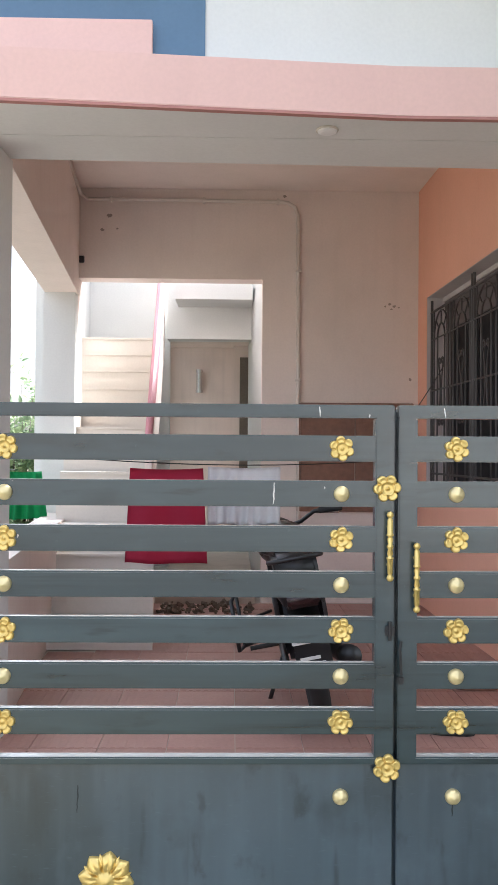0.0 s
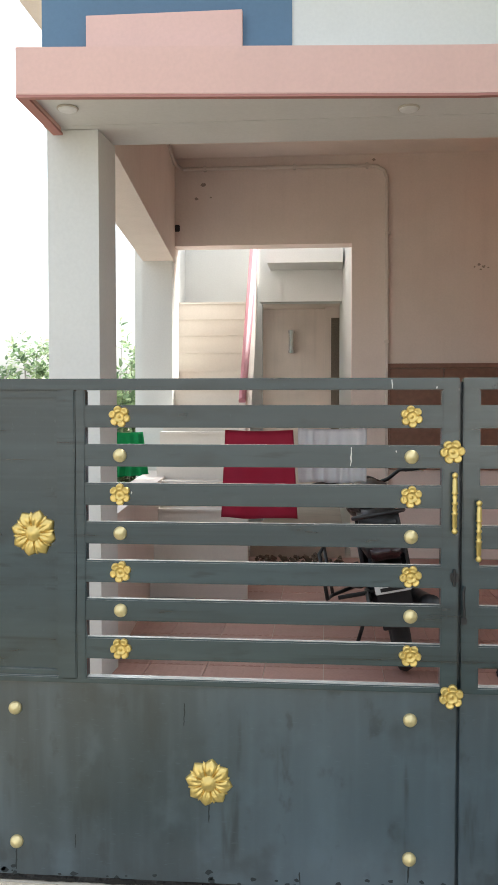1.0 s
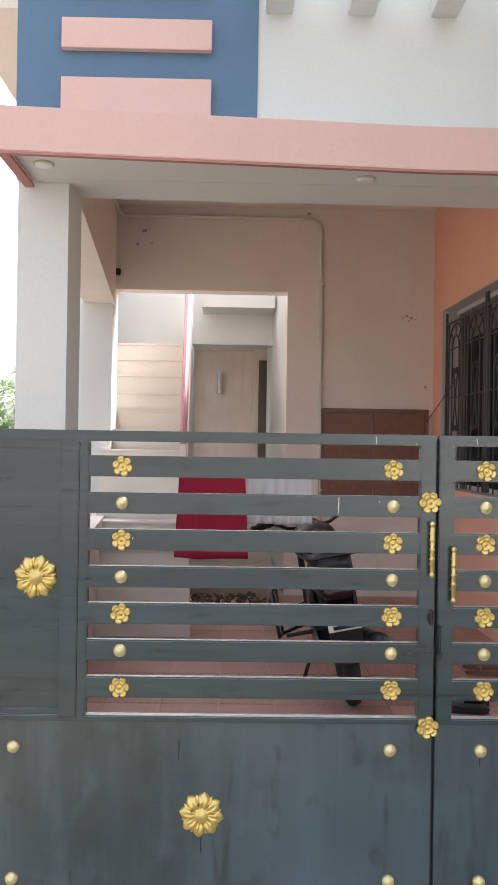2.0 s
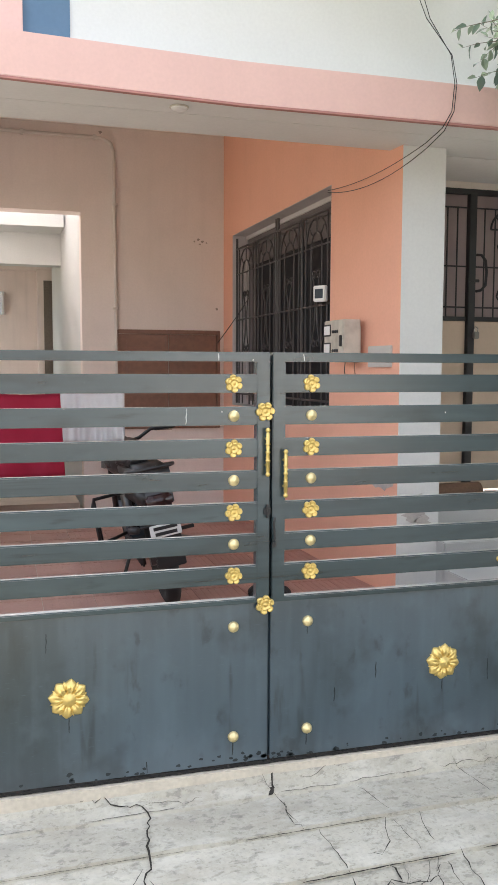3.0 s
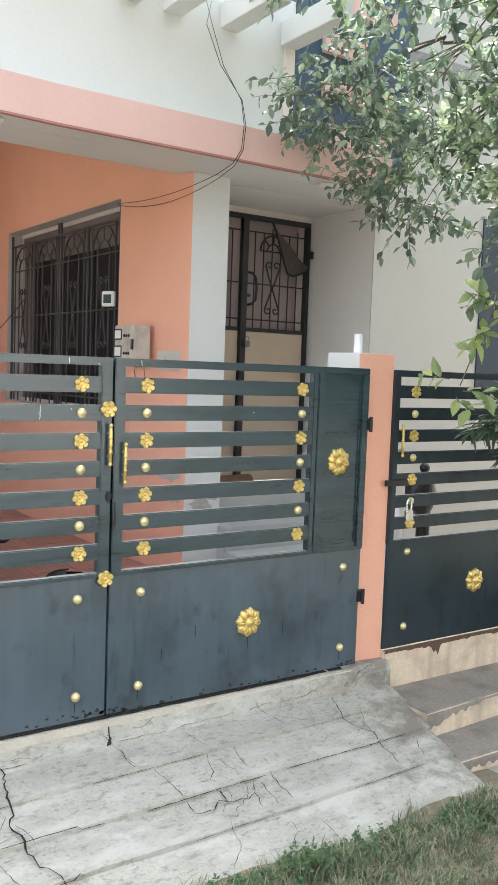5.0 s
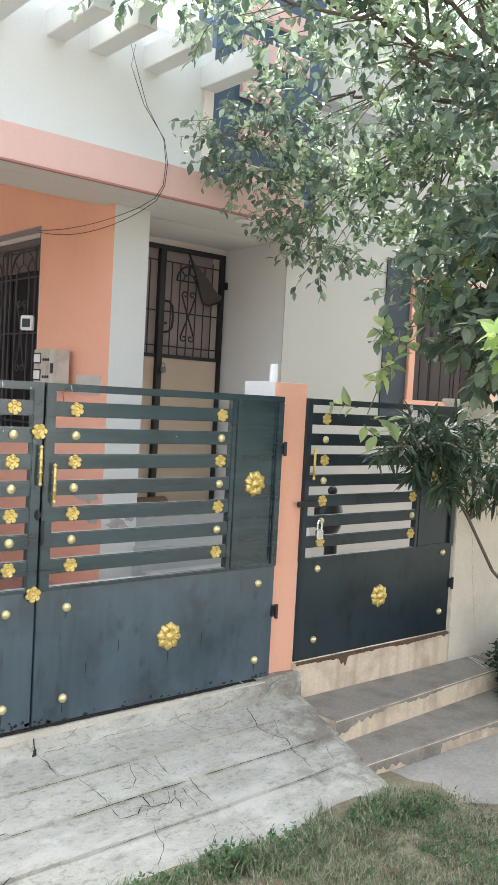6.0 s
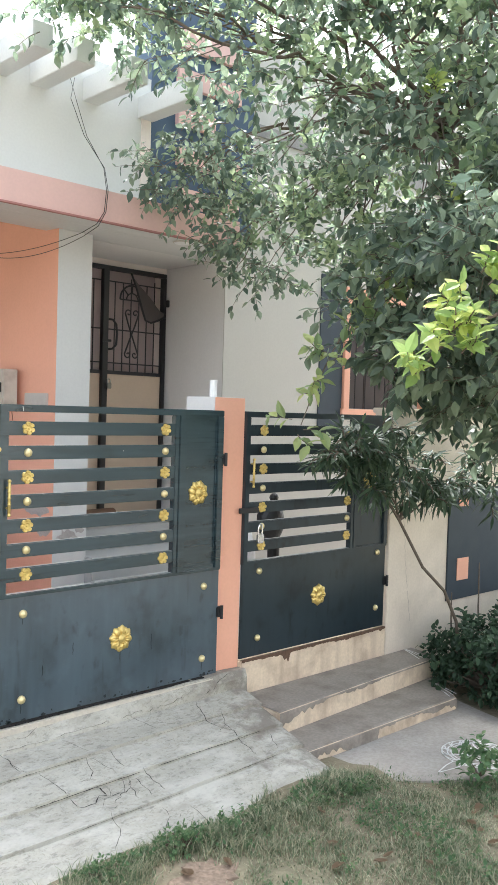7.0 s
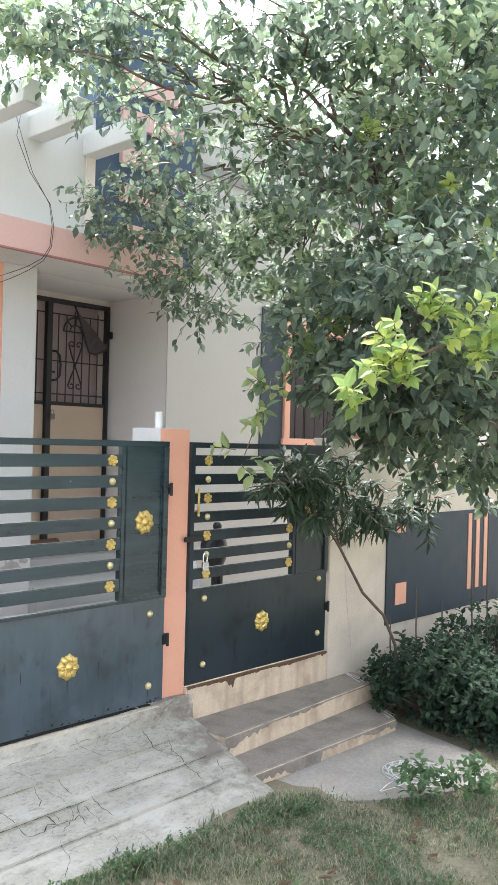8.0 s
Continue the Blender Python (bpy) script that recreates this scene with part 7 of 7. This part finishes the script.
# trodden bare earth in front of the ramp
SOIL = material("bare_soil", (0.28, 0.205, 0.15), 0.95, grain=0.6, grain_scale=60, stain=0.5, stain_scale=6.0, bump=0.7, bump_scale=80)
bm = bmesh.new()
rings = []
for k in range(7):
    ring = []
    for a in range(36):
        th = 2 * math.pi * a / 36
        r = k / 6 * (1.0 + 0.7 * noise.noise((math.cos(th) * 1.9, math.sin(th) * 1.9, 6.0)) + 0.3 * noise.noise((math.cos(th) * 6, math.sin(th) * 6, 1.0)))
        x, y = 0.84 + 0.21 * r * math.cos(th), 1.08 + 0.14 * r * math.sin(th)
        ring.append(bm.verts.new((x, y, ground_z(x, y) + (0.007 if k < 6 else -0.010) + (0.003 * noise.noise((x * 25, y * 25, 0)) if k < 6 else 0))) if k or not a else ring[0])
    rings.append(ring)
for k in range(6):
    for a in range(36):
        b = (a + 1) % 36
        bm.faces.new((rings[0][0], rings[1][a], rings[1][b]) if k == 0 else (rings[k][a], rings[k + 1][a], rings[k + 1][b], rings[k][b]))
structure("soil", bm, SOIL, "patch of bare trodden reddish earth in the grass", "soil")

# ---- fine crack down the compound wall
bm = bmesh.new()
q = random.Random(71)
prev = None
for i in range(40):
    z = 0.84 - 0.80 * i / 39
    x = 3.53 + 0.11 * (i / 39) ** 1.5 + q.uniform(-0.006, 0.006)
    w = q.uniform(0.0008, 0.0022)
    pair = [bm.verts.new((x - w, WALL_Y - 0.003, z)), bm.verts.new((x + w, WALL_Y - 0.003, z))]
    if prev:
        bm.faces.new((prev[0], prev[1], pair[1], pair[0]))
    prev = pair
structure("wall_crack", bm, FLAKE, "fine crack down the cream compound wall", "crack")

# ---- cracks in the ramp, chalk drawing on the slab ----
crack([(-0.20, 2.20), (-0.03, 2.165), (0.04, 2.15), (0.10, 2.135), (0.115, 2.10), (0.094, 2.02), (0.084, 1.93), (0.062, 1.858), (0.074, 1.80), (0.075, 1.733), (0.10, 1.66), (0.16, 1.58), (0.19, 1.48)], 0.0075, 0.009)
crack([(0.103, 2.135), (0.16, 2.145), (0.24, 2.13), (0.30, 2.14)], 0.0028, 0.007)
crack([(0.072, 1.86), (0.10, 1.80), (0.115, 1.76)], 0.0024, 0.005)
crack([(0.556, 2.176), (0.560, 2.160), (0.552, 2.145)], 0.005)
crack([(0.552, 2.152), (0.546, 2.140), (0.538, 2.130), (0.532, 2.126)], 0.026, 0.003, "crack_hole")
# open joint between the mortar and the ramp
for xa, xb, wid in ((-0.75, -0.25, 0.002), (-0.1, 0.2, 0.003), (0.58, 0.80, 0.0030), (0.84, 1.15, 0.0026), (1.2, 1.62, 0.0034), (1.66, 1.98, 0.0040)):
    crack([(xa + (xb - xa) * k / 6, fillet_profile(xa + (xb - xa) * k / 6)[3][0] + 0.002) for k in range(7)], wid, 0.0015)
crack([(0.837, 1.79), (0.846, 1.755), (0.842, 1.722), (0.815, 1.728)], 0.006, 0.006)
crack([(0.655, 2.165), (0.70, 2.15), (0.78, 2.172), (0.86, 2.160)], 0.0022, 0.006)
crack([(0.86, 2.115), (0.91, 2.02), (0.93, 1.985)], 0.0022, 0.006)
crack([(0.575, 2.084), (0.569, 2.024), (0.581, 1.975), (0.607, 1.968)], 0.0032, 0.006)
crack([(0.655, 1.965), (0.668, 1.891), (0.684, 1.823), (0.694, 1.779)], 0.0032, 0.006)
crack([(1.674, 2.13), (1.647, 2.07), (1.623, 1.985), (1.652, 1.912), (1.695, 1.851), (1.68, 1.762), (1.671, 1.659)], 0.0034, 0.006)
crack([(1.029, 1.979), (1.018, 1.902), (1.019, 1.842)], 0.0030, 0.005)
crack([(0.897, 1.97), (0.87, 1.87), (0.816, 1.814), (0.776, 1.829)], 0.0034, 0.006)
crack([(1.09, 1.795), (1.089, 1.722), (1.095, 1.637)], 0.0040, 0.005)
crack([(0.972, 1.787), (0.926, 1.703), (0.845, 1.662)], 0.0030, 0.006)
crack([(1.004, 1.792), (0.969, 1.717), (0.954, 1.641)], 0.0042, 0.006)
crack([(0.697, 1.761), (0.694, 1.697), (0.769, 1.699), (0.811, 1.725), (0.86, 1.71), (0.926, 1.703), (0.969, 1.717)], 0.0046, 0.006)
crack([(1.027, 1.563), (1.016, 1.507), (1.051, 1.485), (1.09, 1.508), (1.12, 1.49)], 0.0021, 0.006)
crack([(1.016, 1.507), (0.98, 1.47), (0.94, 1.45), (0.97, 1.41)], 0.0031, 0.007)
crack([(0.80, 1.62), (0.78, 1.52), (0.70, 1.44)], 0.0024)
# hair cracks across the bands
q = random.Random(45)
for (ya, za), (yb, zb) in zip(RAMP, RAMP[1:]):
    x = -1.0 + q.uniform(0, 0.3)
    while x < 1.9:
        dx = q.uniform(-0.07, 0.09)
        y1 = ya - q.uniform(0.0, 0.3) * (ya - yb)
        pts = [(x + dx * k / 4 + q.uniform(-0.012, 0.012), y1 + (yb + 0.02 - y1) * k / 4 + ramp_skew(x)) for k in range(5)]
        crack(pts, q.uniform(0.0014, 0.0034), 0.003)
        if q.random() < 0.2:
            crack([pts[2], (pts[2][0] + q.uniform(-0.1, 0.1), pts[2][1] - 0.04), (pts[2][0] + q.uniform(-0.16, 0.16), pts[2][1] - 0.07)], 0.0020, 0.005)
        x += q.uniform(0.5, 1.1)
# a web of fine cracks where the skin has broken
q = random.Random(19)
web = [(q.uniform(0.76, 1.06), q.uniform(1.62, 1.77)) for i in range(20)] + [(q.uniform(0.92, 1.14), q.uniform(1.36, 1.50)) for i in range(16)]
seen = set()
for i, a in enumerate(web):
    for j in sorted(range(len(web)), key=lambda k: (web[k][0] - a[0]) ** 2 + (web[k][1] - a[1]) ** 2)[1:3 if q.random() < 0.35 else 2]:
        if (min(i, j), max(i, j)) not in seen and math.dist(a, web[j]) < 0.16:
            seen.add((min(i, j), max(i, j)))
            crack([a, web[j]], q.uniform(0.0012, 0.0034), 0.006)
# dark lines drawn along the band edges: caught dirt and the lips' shadow
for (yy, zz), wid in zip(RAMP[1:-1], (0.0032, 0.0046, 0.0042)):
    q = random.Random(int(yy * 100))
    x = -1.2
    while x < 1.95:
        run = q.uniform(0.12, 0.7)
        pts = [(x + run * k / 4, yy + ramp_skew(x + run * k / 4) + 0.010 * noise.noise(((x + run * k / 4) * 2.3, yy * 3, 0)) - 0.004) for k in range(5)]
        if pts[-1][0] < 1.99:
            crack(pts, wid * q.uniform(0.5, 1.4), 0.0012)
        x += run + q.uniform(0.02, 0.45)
CHALK = material("chalk", (0.78, 0.78, 0.76), 0.95, grain=0.3, grain_scale=80)


def chalk_line(parent, pts, w=0.0075, z=-0.3395):
    bm = bmesh.new()
    prev = None
    for i, (x, y) in enumerate(pts):
        j = min(i + 1, len(pts) - 1)
        dx, dy = pts[j][0] - pts[j - 1][0], pts[j][1] - pts[j - 1][1]
        d = math.hypot(dx, dy) or 1
        a = (bm.verts.new((x - dy / d * w / 2, y + dx / d * w / 2, 0)), bm.verts.new((x + dy / d * w / 2, y - dx / d * w / 2, 0)))
        if prev:
            bm.faces.new((*prev, a[1], a[0]))
        prev = a
    ob = part("chalk_line", bm, CHALK, parent)
    ob.location.z = z
    return ob


rang = tagged(new("floor_drawing"), "white powder line drawing on the cement slab", "floor drawing")
cx, cy = 2.80, 1.13
for k in range(14):
    a = math.pi * k / 7
    chalk_line(rang, [(cx + (0.05 + 0.09 * math.sin(math.pi * s / 10)) * math.cos(a + 0.38 * math.sin(2 * math.pi * s / 10)) * 1.0 + 0.09 * s / 10 * math.cos(a),
                       cy + (0.05 + 0.09 * math.sin(math.pi * s / 10)) * math.sin(a + 0.38 * math.sin(2 * math.pi * s / 10)) + 0.09 * s / 10 * math.sin(a)) for s in range(11)])
for r in (0.03, 0.06, 0.09, 0.14, 0.16, 0.19):
    chalk_line(rang, [(cx + r * math.cos(2 * math.pi * s / 24), cy + r * math.sin(2 * math.pi * s / 24)) for s in range(25)])
for s in (1, -1):
    chalk_line(rang, [(cx - 0.19, cy + 0.03 * s), (cx - 0.26, cy + 0.025 * s), (cx - 0.36, cy + 0.003 * s)])
for pts, z in (([(3.575, 2.185), (3.532, 2.10), (3.47, 1.99)], -0.1465), ([(3.445, 1.87), (3.378, 1.761), (3.302, 1.64)], -0.2685)):
    for dx in (0, 0.04, 0.075):
        chalk_line(rang, [(x + dx * (0.2 + 0.8 * i / 2), y) for i, (x, y) in enumerate(pts)], 0.007, z)

# ---- red floor tiles ----
floor_tiles = tagged(new("floor_tiles"), "worn red clay tiles of the porch floor", "floor", kind="structure")
TS = 0.30
tile_bm = box(0.0016, TS - 0.0016, 0.0016, TS - 0.0016, FLOOR - 0.008, FLOOR - 0.0016, 0.001)
for k in range(7):
    box(0.012 + k * 0.0405, 0.036 + k * 0.0405, 0.010, TS - 0.010, FLOOR - 0.0016, FLOOR, bm=tile_bm)
tile_mesh = None
for i in range(10):
    for j in range(18):
        x, y = -1.02 + i * TS, 2.40 + j * TS
        if y + TS > BACK or x > 1.72 or (x < -0.8 and y < 3.0) or (x + TS < -0.45 and y > STAIR_Y - TS):
            continue
        if tile_mesh is None:
            ob = part("tile", tile_bm, TILE, floor_tiles)
            tile_mesh = ob.data
        else:
            ob = new("tile", tile_mesh)
            ob.parent = floor_tiles
        ob.location = (x, y, 0)
